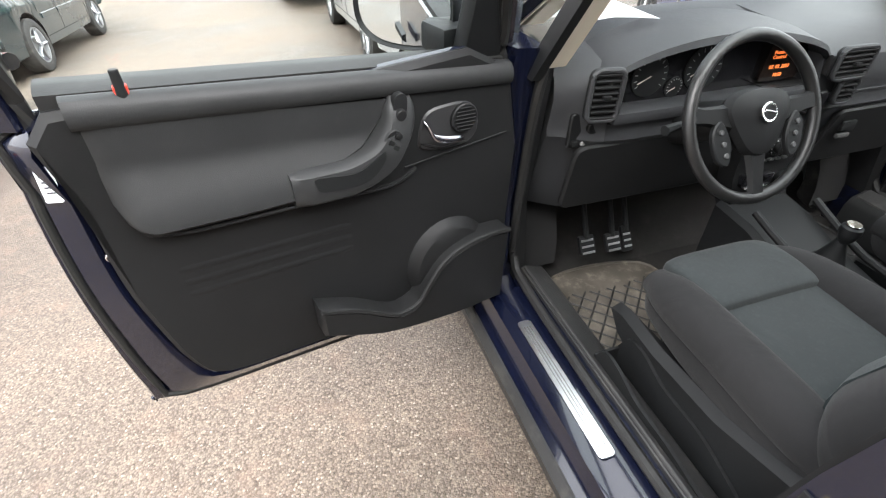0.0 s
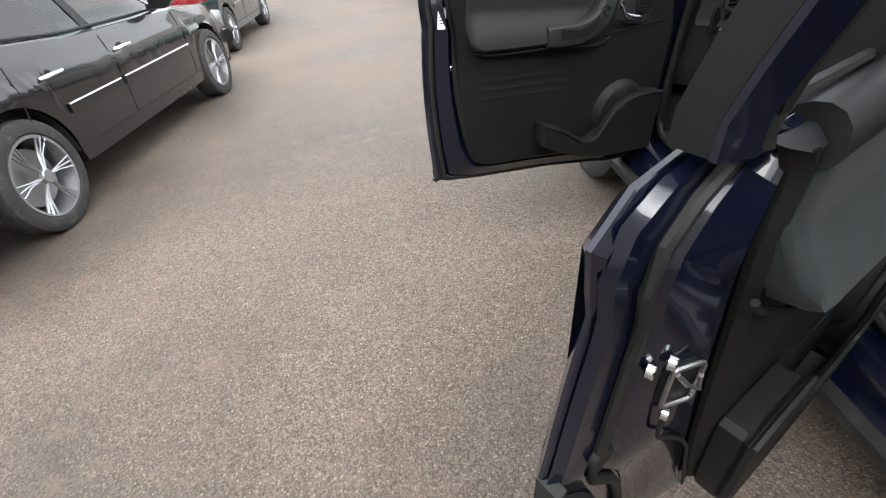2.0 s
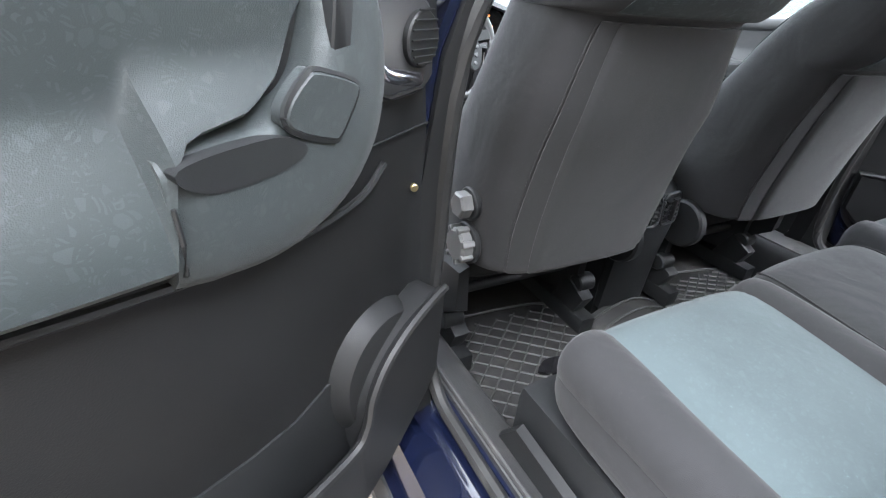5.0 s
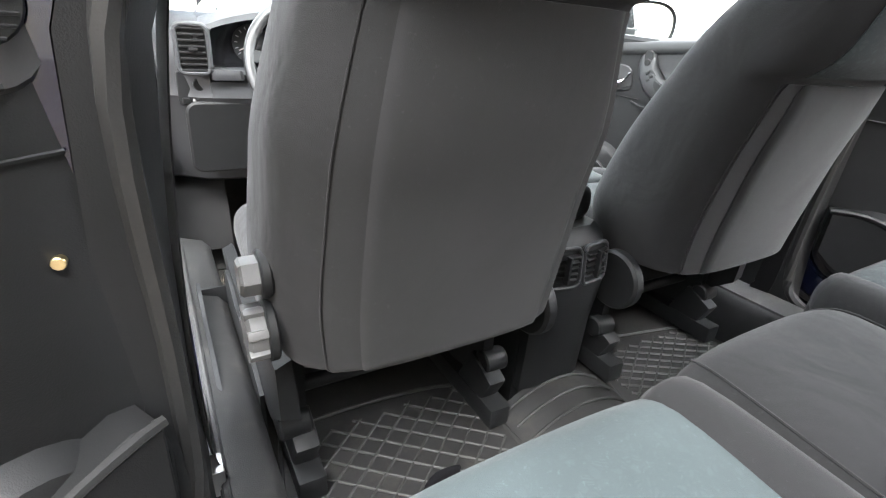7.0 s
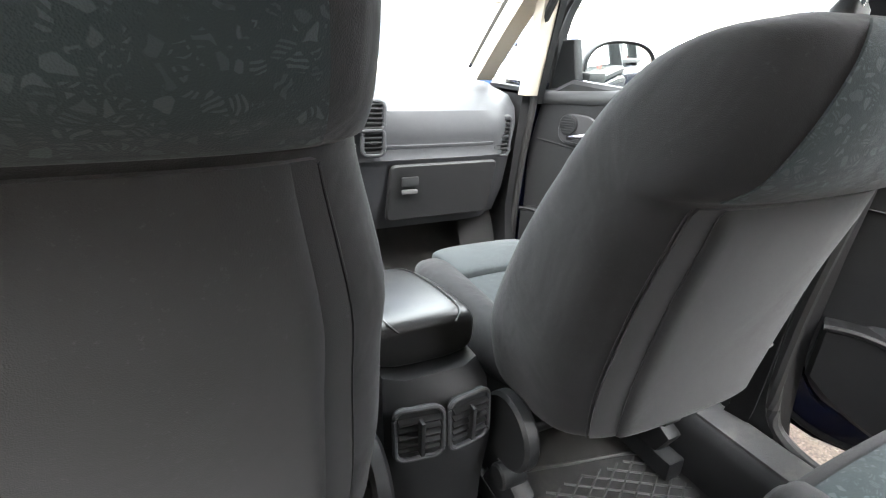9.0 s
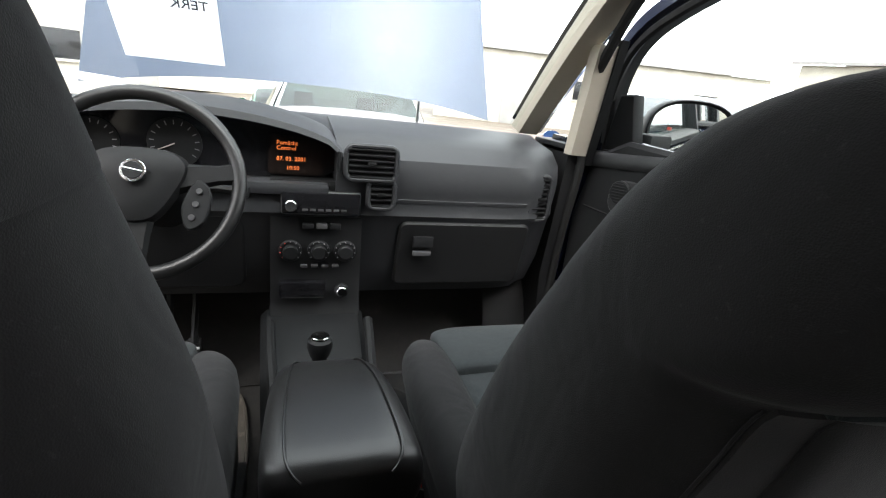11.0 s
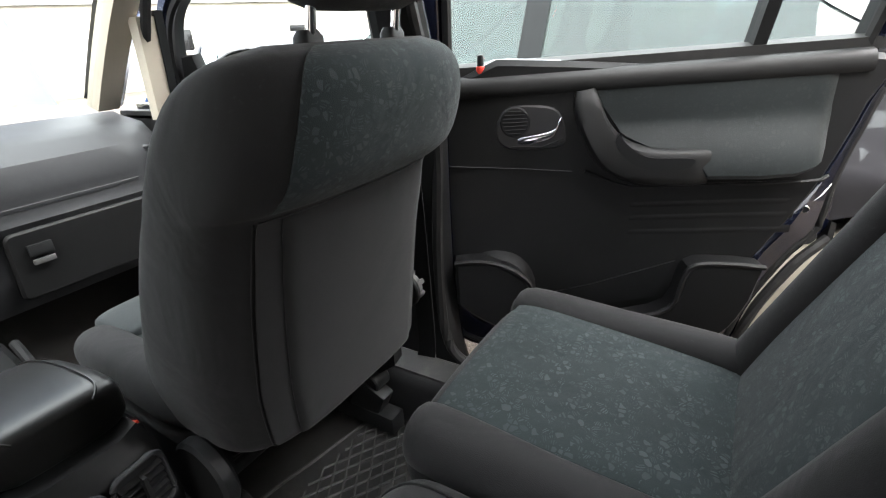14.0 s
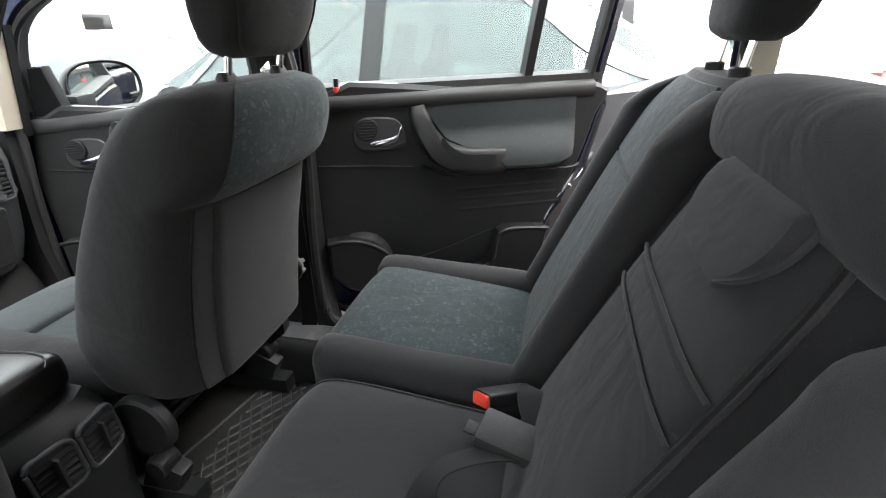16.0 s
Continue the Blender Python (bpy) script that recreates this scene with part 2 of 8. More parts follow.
STEEL = mat("dull_steel", (0.35, 0.35, 0.35), rough=0.45, metal=1.0, var=0.2, bump=0.1)
BRASS = mat("yellow_passivated_steel", (0.55, 0.45, 0.25), rough=0.35, metal=1.0, var=0.2, bump=0.1)
GREYPLAST = mat("light_grey_switch_plastic", (0.22, 0.22, 0.22), rough=0.4, var=0.1, bump=0.1)
DIM = mat("dark_grey_switch_plastic", (0.055, 0.055, 0.056), rough=0.4, var=0.1, bump=0.1)
KNOB = mat("worn_grey_knob_plastic", (0.085, 0.085, 0.085), rough=0.45, var=0.15, bump=0.1, wear=0.2, wearcol=(0.16, 0.16, 0.15))
WHITE = mat("white_paper", (0.75, 0.76, 0.78), rough=0.9, var=0.04, bump=0.05)
PAPER = mat("thin_white_paper", (0.78, 0.79, 0.82), rough=0.9, var=0.04, bump=0.05)
_pn, _pl = PAPER.node_tree.nodes, PAPER.node_tree.links
_tr, _pm = _pn.new("ShaderNodeBsdfTranslucent"), _pn.new("ShaderNodeMixShader")
_tr.inputs[0].default_value, _pm.inputs[0].default_value = (0.8, 0.81, 0.84, 1), 0.5
_pl.new(_pn["Principled BSDF"].outputs[0], _pm.inputs[1])
_pl.new(_tr.outputs[0], _pm.inputs[2])
_pl.new(_pm.outputs[0], _pn["Material Output"].inputs[0])
INK = mat("printed_ink", (0.05, 0.05, 0.06), rough=0.9, var=0.05, bump=0.0)
RED = mat("red_plastic", (0.6, 0.05, 0.03), rough=0.4, var=0.1, bump=0.0)
TAIL = mat("red_lamp_lens", (0.15, 0.009, 0.009), rough=0.12, var=0.25, scale=80, bump=0.1, bscale=120, coat=0.6)
LAMPGLASS = mat("clear_lamp_lens", (0.6, 0.62, 0.63), rough=0.12, var=0.2, scale=80, bump=0.2, bscale=100, coat=0.6)
GLOSSBLACK = mat("gloss_black_panel", (0.008, 0.008, 0.009), rough=0.12, var=0.1, bump=0.0)
SCREEN = mat("dark_display_glass", (0.01, 0.007, 0.006), rough=0.15, var=0.1, bump=0.0)
AMBER = glow("amber_display_segments", (1.0, 0.25, 0.06), 0.42)
NEEDLE = mat("pale_needle", (0.35, 0.30, 0.27), rough=0.5, var=0.05, bump=0.0)
GLASS = glass("clear_window_glass", (0.86, 0.92, 0.90))
GLASS_DARK = glass("tinted_window_glass", (0.46, 0.58, 0.58), dark=0.42, ior=1.78)
GLASS_TEAL = glass("pale_teal_window_glass", (0.50, 0.64, 0.63), dark=0.45, ior=1.75, dust=0.45)
# tint added to the unseen tailgate glass to dim light on the seat backs
GLASS_DIMMING = glass("light_dimming_rear_glass", (0.3, 0.33, 0.33), dark=0.3)
MIRROR = mat("mirror_glass", (0.85, 0.87, 0.88), rough=0.02, metal=1.0, var=0.02, bump=0.0)
TYRE = mat("dusty_tyre", (0.03, 0.029, 0.028), rough=0.85, var=0.2, bump=0.3, bscale=200, wear=0.5, wearcol=(0.13, 0.12, 0.11))
TYRE_MUD = mat("mud_coated_tyre", (0.30, 0.27, 0.22), rough=0.95, var=0.2, bump=0.4, bscale=150, wear=0.3, wearcol=(0.12, 0.11, 0.1))
RIM = mat("silver_alloy", (0.38, 0.385, 0.40), rough=0.35, metal=0.8, var=0.1, bump=0.05, wear=0.3, wearcol=(0.2, 0.19, 0.18))
UNDER = mat("dark_underbody", (0.012, 0.012, 0.012), rough=0.95, var=0.2, bump=0.2)


def car_paint(name, col, dirt=0.15, dirtcol=(0.2, 0.19, 0.17), metal=0.2):
    return mat(name, col, rough=0.28, metal=metal, var=0.06, bump=0.0, coat=0.9, wear=dirt, wearcol=dirtcol, scale=12)


def asphalt():
    m = bpy.data.materials.new("worn_asphalt")
    m.use_nodes = True
    n, l = m.node_tree.nodes, m.node_tree.links
    b = n["Principled BSDF"]
    tc = n.new("ShaderNodeTexCoord")
    v = n.new("ShaderNodeTexVoronoi")
    v.inputs["Scale"].default_value = 155
    v2 = n.new("ShaderNodeTexVoronoi")
    v2.inputs["Scale"].default_value = 290
    big = n.new("ShaderNodeTexNoise")
    big.inputs["Scale"].default_value, big.inputs["Detail"].default_value, big.inputs["Roughness"].default_value = 0.55, 6, 0.6
    mid = n.new("ShaderNodeTexNoise")
    mid.inputs["Scale"].default_value, mid.inputs["Detail"].default_value = 9, 5
    for x in (v, v2, big, mid):
        l.new(tc.outputs["Object"], x.inputs["Vector"])
    sp = n.new("ShaderNodeSeparateColor")
    l.new(v.outputs["Color"], sp.inputs[0])
    stone = n.new("ShaderNodeValToRGB")
    e = stone.color_ramp.elements
    e[0].position, e[0].color = 0.0, (0.078, 0.063, 0.051, 1)
    e[1].position, e[1].color = 1.0, (0.31, 0.28, 0.245, 1)
    for p, c in ((0.16, (0.106, 0.087, 0.071, 1)), (0.45, (0.150, 0.124, 0.102, 1)), (0.85, (0.187, 0.154, 0.127, 1)), (0.96, (0.225, 0.19, 0.158, 1))):
        k = e.new(p)
        k.color = c
    l.new(sp.outputs[0], stone.inputs["Fac"])
    # shade between the stones, put into the colour where the relief shows too little
    gap_shade = n.new("ShaderNodeValToRGB")
    gap_shade.color_ramp.elements[0].position, gap_shade.color_ramp.elements[0].color = 0.35, (1, 1, 1, 1)
    gap_shade.color_ramp.elements[1].position, gap_shade.color_ramp.elements[1].color = 0.75, (0.62, 0.59, 0.56, 1)
    l.new(v.outputs["Distance"], gap_shade.inputs["Fac"])
    m1 = n.new("ShaderNodeMix")
    m1.data_type, m1.blend_type, m1.inputs[0].default_value = "RGBA", "MULTIPLY", 1.0
    l.new(stone.outputs["Color"], m1.inputs[6])
    l.new(gap_shade.outputs["Color"], m1.inputs[7])
    damp = n.new("ShaderNodeValToRGB")
    damp.color_ramp.elements[0].position, damp.color_ramp.elements[0].color = 0.36, (0.62, 0.60, 0.57, 1)
    damp.color_ramp.elements[1].position, damp.color_ramp.elements[1].color = 0.60, (1.12, 1.08, 1.03, 1)
    l.new(big.outputs["Fac"], damp.inputs["Fac"])
    m2 = n.new("ShaderNodeMix")
    m2.data_type, m2.blend_type, m2.inputs[0].default_value = "RGBA", "MULTIPLY", 1.0
    l.new(m1.outputs[2], m2.inputs[6])
    l.new(damp.outputs["Color"], m2.inputs[7])
    mud = n.new("ShaderNodeValToRGB")
    mud.color_ramp.elements[0].position, mud.color_ramp.elements[0].color = 0.56, (0, 0, 0, 1)
    mud.color_ramp.elements[1].position, mud.color_ramp.elements[1].color = 0.75, (0.45, 0.45, 0.45, 1)
    l.new(mid.outputs["Fac"], mud.inputs["Fac"])
    m3 = n.new("ShaderNodeMix")
    m3.data_type = "RGBA"
    m3.inputs[7].default_value = (0.20, 0.135, 0.10, 1)
    l.new(mud.outputs["Color"], m3.inputs[0])
    l.new(m2.outputs[2], m3.inputs[6])
    l.new(m3.outputs[2], b.inputs["Base Color"])
    rg = n.new("ShaderNodeMapRange")
    rg.inputs["From Min"].default_value, rg.inputs["From Max"].default_value = 0.35, 0.62
    rg.inputs["To Min"].default_value, rg.inputs["To Max"].default_value = 0.38, 0.75
    l.new(big.outputs["Fac"], rg.inputs["Value"])
    l.new(rg.outputs[0], b.inputs["Roughness"])
    add = n.new("ShaderNodeMath")
    add.operation = "ADD"
    l.new(v.outputs["Distance"], add.inputs[0])
    l.new(v2.outputs["Distance"], add.inputs[1])
    bp = n.new("ShaderNodeBump")
    bp.invert = True
    bp.inputs["Strength"].default_value, bp.inputs["Distance"].default_value = 0.6, 0.006
    l.new(add.outputs[0], bp.inputs["Height"])
    l.new(bp.outputs[0], b.inputs["Normal"])
    return m


ASPHALT = asphalt()
CONCRETE = mat("rendered_wall", (0.42, 0.39, 0.33), rough=0.9, var=0.15, scale=8, bump=0.3, bscale=60, wear=0.4, wearcol=(0.25, 0.23, 0.2))
ROOFING = mat("grey_roof_sheet", (0.25, 0.24, 0.23), rough=0.8, var=0.15, scale=10, bump=0.2, bscale=40)
WOOD = mat("weathered_timber", (0.22, 0.19, 0.15), rough=0.9, var=0.35, scale=20, bump=0.5, bscale=80)
BRICK = mat("orange_hollow_brick", (0.45, 0.2, 0.12), rough=0.9, var=0.25, scale=40, bump=0.4, bscale=90)

# ---- shapes ----
def thing(name, x, y, z, label, category, group="", rz=0.0):
    ob = new(name)
    ob.empty_display_size = 0.1
    ob.matrix_basis = pose(x, y, z, 0, 0, rz)
    return tagged(ob, label, category, group)


def setting(name, bm, material, label="", category=""):
    ob = part(name, bm, material, None, label)
    return tagged(ob, label, category, kind="structure")


def part(name, bm, material, parent, label="", local=False, smooth=True, angle=38):
    """Links a bmesh as one mesh object under a thing or part. Shapes are written in world metres, or, with local, in the thing's own."""
    me = bpy.data.meshes.new(name)
    bmesh.ops.recalc_face_normals(bm, faces=bm.faces)
    bm.to_mesh(me)
    bm.free()
    top = parent
    while top is not None and top.parent is not None:
        top = top.parent
    if top is not None and not local:
        me.transform(top.matrix_basis.inverted())
    me.materials.append(material)
    if smooth:
        me.polygons.foreach_set("use_smooth", [True] * len(me.polygons))
        me.set_sharp_from_angle(angle=radians(angle))
    ob = new(name, me)
    if parent is not None:
        ob.parent = parent
    if label:
        ob["label"] = label
    return ob


def V(*a):
    return Vector(a)


def settle(ob, dx, dy, dz):
    """Moves a finished thing, or a part with its pieces, by so many metres."""
    if ob.parent is None:
        ob.matrix_basis = Matrix.Translation((dx, dy, dz)) @ ob.matrix_basis
        return ob
    for o in (ob, *ob.children_recursive):
        o.data.transform(Matrix.Translation((dx, dy, dz)))
    return ob


def box(c, s, bevel=0.0, rot=None, bm=None, seg=2):
    """A box with rounded edges, at c, of size s, turned by Euler degrees rot."""
    bm = bm or bmesh.new()
    m = pose(*c, *(rot or (0, 0, 0))) @ Matrix.Diagonal((*s, 1))
    vs = bmesh.ops.create_cube(bm, size=1.0, matrix=m)["verts"]
    if bevel:
        es = {e for v in vs for e in v.link_edges}
        bmesh.ops.bevel(bm, geom=list(es), offset=bevel, segments=seg, affect="EDGES", profile=0.6)
    return bm


def loft(sections, bm=None, cap=True, ring=True):
    """A skin over loops of points, each with the same count."""
    bm = bm or bmesh.new()
    rows = [[bm.verts.new(p) for p in s] for s in sections]
    k = len(rows[0])
    for a, b in zip(rows, rows[1:]):
        for i in range(k if ring else k - 1):
            j = (i + 1) % k
            bm.faces.new((a[i], a[j], b[j], b[i]))
    if cap and ring:
        bm.faces.new(rows[0][::-1])
        bm.faces.new(rows[-1])
    return bm


def smoothrows(rows, n):
    """Catmull-Rom through rows of numbers, n steps a span."""
    a = np.array(rows, float)
    p = np.vstack([2 * a[0] - a[1], a, 2 * a[-1] - a[-2]])
    out = []
    for i in range(len(a) - 1):
        for s in range(n):
            t = s / n
            out.append(0.5 * (2 * p[i + 1] + (p[i + 2] - p[i]) * t + (2 * p[i] - 5 * p[i + 1] + 4 * p[i + 2] - p[i + 3]) * t**2 + (3 * p[i + 1] - p[i] - 3 * p[i + 2] + p[i + 3]) * t**3))
    out.append(a[-1])
    return out


def tube(pts, r, n=8, bm=None, closed=False, flat=1.0, smooth=0):
    """A round bar along points; flat squeezes it across."""
    pts = [Vector(p) for p in pts]
    if smooth:
        pts = [Vector(p) for p in smoothrows([tuple(p) for p in pts], smooth)]
    m = len(pts)
    secs = []
    up = Vector((0.13, 0.21, 0.97)).normalized()
    for i, p in enumerate(pts):
        a = pts[(i - 1) % m] if closed or i else pts[0]
        b = pts[(i + 1) % m] if closed or i < m - 1 else pts[-1]
        d = (b - a).normalized()
        s = d.cross(up)
        if s.length < 0.05:
            s = d.cross(Vector((1, 0, 0)))
        s.normalize()
        u = s.cross(d)
        rad = r[i] if isinstance(r, (list, tuple)) and len(r) == m else (r if not isinstance(r, (list, tuple)) else r[0])
        secs.append([p + rad * (math.cos(2 * math.pi * k / n) * s + flat * math.sin(2 * math.pi * k / n) * u) for k in range(n)])
    bm = bm or bmesh.new()
    if closed:
        secs.append(secs[0])
        rows = [[bm.verts.new(p) for p in q] for q in secs[:-1]]
        rows.append(rows[0])
        for a, b in zip(rows, rows[1:]):
            for i in range(n):
                j = (i + 1) % n
                bm.faces.new((a[i], a[j], b[j], b[i]))
        return bm
    return loft(secs, bm)


def disc(c, axis, r, h, n=24, bm=None, r2=None, bevel=0.0):
    """A short cylinder centred on c, along axis, with softened rims."""
    c, d = Vector(c), Vector(axis).normalized()
    s = d.cross(Vector((0, 0, 1)) if abs(d.z) < 0.9 else Vector((1, 0, 0))).normalized()
    u = s.cross(d)
    r2 = r if r2 is None else r2
    b = bevel or min(h * 0.2, r * 0.15)
    prof = [(-h / 2, r - b), (-h / 2 + b, r), (h / 2 - b, r2), (h / 2, r2 - b)]
    return loft([[c + d * t + q * (math.cos(2 * math.pi * k / n) * s + math.sin(2 * math.pi * k / n) * u) for k in range(n)] for t, q in prof], bm)


def rrect(hw, hh, r, n=4):
    """A rounded rectangle as a loop of 2D points."""
    out = []
    r = min(r, hw, hh)
    for cx, cy, a0 in ((hw - r, hh - r, 0), (-hw + r, hh - r, 90), (-hw + r, -hh + r, 180), (hw - r, -hh + r, 270)):
        for k in range(n + 1):
            a = radians(a0 + 90 * k / n)
            out.append((cx + r * math.cos(a), cy + r * math.sin(a)))
    return out


def slab(poly, t0, t1, to, bm=None, bevel=0.0, holes=()):
    """A plate: the outline poly of 2D points, from depth t0 to t1; to(u, v, t) lays it into the room."""
    bm = bm or bmesh.new()
    b = bevel
    c = np.mean(np.array(poly), axis=0)

    def inset(d):
        if not d:
            return poly
        out, m = [], len(poly)
        for i, p in enumerate(poly):
            p0, p1, p2 = np.array(poly[i - 1]), np.array(p), np.array(poly[(i + 1) % m])
            e1, e2 = p1 - p0, p2 - p1
            n1 = np.array([-e1[1], e1[0]]) / (np.hypot(*e1) + 1e-9)
            n2 = np.array([-e2[1], e2[0]]) / (np.hypot(*e2) + 1e-9)
            nn = n1 + n2
            nn = nn / (np.hypot(*nn) + 1e-9)
            out.append(tuple(p1 + d * nn * SIGN))
        return out

    area = sum(p[0] * q[1] - q[0] * p[1] for p, q in zip(poly, list(poly[1:]) + [poly[0]]))
    SIGN = 1 if area > 0 else -1
    sg = 1 if t1 > t0 else -1
    levels = [(t0, b), (t0 + sg * b, 0), (t1 - sg * b, 0), (t1, b)] if b else [(t0, 0), (t1, 0)]
    rows = [[bm.verts.new(to(u, v, t)) for u, v in inset(d)] for t, d in levels]
    m = len(poly)
    for a, q in zip(rows, rows[1:]):
        for i in range(m):
            j = (i + 1) % m
            bm.faces.new((a[i], a[j], q[j], q[i]))
    for r in (rows[0][::-1], rows[-1]):
        f = bm.faces.new(r)
        bmesh.ops.triangulate(bm, faces=[f])
    return bm


def curvy(poly, n=6, closed=True):
    """A smooth loop through 2D points."""
    a = np.array(poly, float)
    m = len(a)
    out = []
    for i in range(m if closed else m - 1):
        p0, p1, p2, p3 = (a[(i + k) % m] if closed else a[min(max(i + k, 0), m - 1)] for k in (-1, 0, 1, 2))
        for s in range(n):
            t = s / n
            out.append(tuple(0.5 * (2 * p1 + (p2 - p0) * t + (2 * p0 - 5 * p1 + 4 * p2 - p3) * t**2 + (3 * p1 - p0 - 3 * p2 + p3) * t**3)))
    if not closed:
        out.append(tuple(a[-1]))
    return out


class Pad:
    """A cushion as a skin over rounded sections: rows of (along, centre_a, half_a, centre_b, half_b, power)."""

    def __init__(self, rows, to, n=36, steps=4):
        self.rows, self.to, self.n = smoothrows(rows, steps), to, n

    def at(self, s, k, off=0.0):
        i = min(int(s), len(self.rows) - 2)
        r = self.rows[i] + (self.rows[i + 1] - self.rows[i]) * (s - i)
        al, ca, ha, cb, hb, pw = r
        a = 2 * math.pi * k
        c, q = math.cos(a), math.sin(a)
        e = 2 / pw
        return self.to(al, ca + (ha + off) * math.copysign(abs(c) ** e, c), cb + (hb + off) * math.copysign(abs(q) ** e, q))

    def skin(self):
        return loft([[self.at(i, k / self.n) for k in range(self.n)] for i in range(len(self.rows))])

    def patch(self, s0, s1, k0, k1, off=0.006, ns=16, nk=14, bm=None, taper=None):
        """A panel laid on the skin between rows s0..s1 (0..1) and angles k0..k1 (turns), with a rounded rim."""
        bm = bm or bmesh.new()
        m = len(self.rows) - 1
        us = [0.0, 0.006] + [i / ns for i in range(1, ns)] + [0.994, 1.0]
        ws = [0.0, 0.006] + [j / nk for j in range(1, nk)] + [0.994, 1.0]
        grid = []
        for u in us:
            row = []
            for w in ws:
                edge = min(u, 1 - u, w, 1 - w)
                o = off if edge > 0.001 else -0.005
                if 0.001 < edge < 0.10 and off > 0.012:
                    o = off * (0.45 + 0.55 * math.sin(math.pi / 2 * edge / 0.10))
                ka, kb = (k0, k1) if taper is None else taper(u)
                row.append(bm.verts.new(self.at((s0 + (s1 - s0) * u) * m, ka + (kb - ka) * w, o)))
            grid.append(row)
        nk = len(ws) - 1
        for a, b in zip(grid, grid[1:]):
            for j in range(nk):
                bm.faces.new((a[j], a[j + 1], b[j + 1], b[j]))
        return bm

    def line(self, path, r=0.003, off=0.002, n=6, bm=None):
        m = len(self.rows) - 1
        return tube([self.at(s * m, k, off) for s, k in path], r, n, bm)


def words(text, size, m, material, name, parent, depth=0.0008):
    """Letters of the built-in font as a mesh, laid out by the pose m in the parent's own space."""
    cu = bpy.data.curves.new(name, "FONT")
    cu.body, cu.size, cu.extrude, cu.resolution_u = text, size, depth, 2
    tmp = bpy.data.objects.new(name, cu)
    me = bpy.data.meshes.new_from_object(tmp)
    bpy.data.objects.remove(tmp)
    me.transform(m)
    me.materials.append(material)
    ob = new(name, me)
    ob.parent = parent
    return ob

# ---- ground ----
def yard_height(x, y):
    """The yard falls gently away from the car, to its left and ahead of it."""
    return -0.08 * min(5, max(0, -x - 1.0)) - 0.08 * min(8, max(0, y - 1.5))


def lie(ob, tilt=True):
    """Sets a thing of the yard down on the sloping ground."""
    x, y = ob.matrix_basis.translation[:2]
    turn = Euler((math.atan(yard_height(x, y + 0.5) - yard_height(x, y - 0.5)), -math.atan(yard_height(x + 0.5, y) - yard_height(x - 0.5, y)), 0)).to_matrix().to_4x4() if tilt else Matrix()
    ob.matrix_basis = Matrix.Translation((x, y, yard_height(x, y))) @ turn @ Matrix.Translation((-x, -y, 0)) @ ob.matrix_basis
    return ob


def ground():
    bm = bmesh.new()
    # one sheet out to the horizon, finer near the car, with slight hollows
    xs = [-900, -200, -60, -25] + [-14 + 0.5 * i for i in range(49)] + [25, 60, 200, 900]
    ys = [-900, -200, -60, -20] + [-8 + 0.5 * i for i in range(65)] + [40, 80, 250, 900]
    rows = []
    for y in ys:
        rows.append([bm.verts.new((x, y, yard_height(x, y) + (0.012 * (noise.noise((x * 0.4, y * 0.4, 0)) - 0.3) if abs(x) < 14 and -8 < y < 24 and not (-4.6 < x < 1.8 and -2.4 < y < 4.8) else 0.0))) for x in xs])
    for a, b in zip(rows, rows[1:]):
        for i in range(len(xs) - 1):
            bm.faces.new((a[i], a[i + 1], b[i + 1], b[i]))
    return setting("ground", bm, ASPHALT, "worn brown-grey asphalt with loose grit and damp patches", "asphalt")


GROUND = ground()


def grit():
    """Loose stones on the asphalt beside the car."""
    rnd = random.Random(4)
    vs, fs = [], []
    for _ in range(4200):
        x, y = rnd.uniform(-3.6, -0.75), rnd.uniform(-0.6, 4.5)
        if rnd.random() < 0.35:
            x, y = rnd.uniform(-5, 0), rnd.uniform(3, 9)
        r = 0.0012 + 0.0024 * rnd.random() ** 3
        o = len(vs)
        a0 = rnd.uniform(0, 6.28)
        for k in range(5):
            a = a0 + k * 1.257
            q = r * rnd.uniform(0.7, 1.25)
            vs.append((x + q * math.cos(a), y + q * math.sin(a), yard_height(x, y) - 0.0005))
        vs.append((x, y, yard_height(x, y) + r * rnd.uniform(0.6, 1.0)))
        fs += [(o + k, o + (k + 1) % 5, o + 5) for k in range(5)]
    me = bpy.data.meshes.new("gravel")
    me.from_pydata(vs, [], fs)
    m = mat("loose_pale_stones", (0.30, 0.27, 0.24), rough=0.8, var=0.4, scale=60, bump=0.0)
    nd, lk = m.node_tree.nodes, m.node_tree.links
    g = nd.new("ShaderNodeNewGeometry")
    r = nd.new("ShaderNodeValToRGB")
    r.color_ramp.elements[0].color, r.color_ramp.elements[1].color = (0.14, 0.12, 0.105, 1), (0.34, 0.31, 0.28, 1)
    lk.new(g.outputs["Random Per Island"], r.inputs["Fac"])
    lk.new(r.outputs["Color"], nd["Principled BSDF"].inputs["Base Color"])
    me.materials.append(m)
    return tagged(new("gravel", me), "loose pale and dark stones strewn on the asphalt", "gravel", kind="stuff")


grit()

# ---- the blue people carrier: body ----
CAR = thing("minivan", 0, 0, 0, "dark blue minivan with all doors and the bonnet open", "car")


def mirrored(fn):
    for s in (-1, 1):
        fn(s)


def along_y(profile, y0, y1, n=2, to=None):
    """A bar with the (x, z) profile, from y0 to y1."""
    return loft([[V(x, y0 + (y1 - y0) * i / (n - 1), z) for x, z in profile] for i in range(n)])


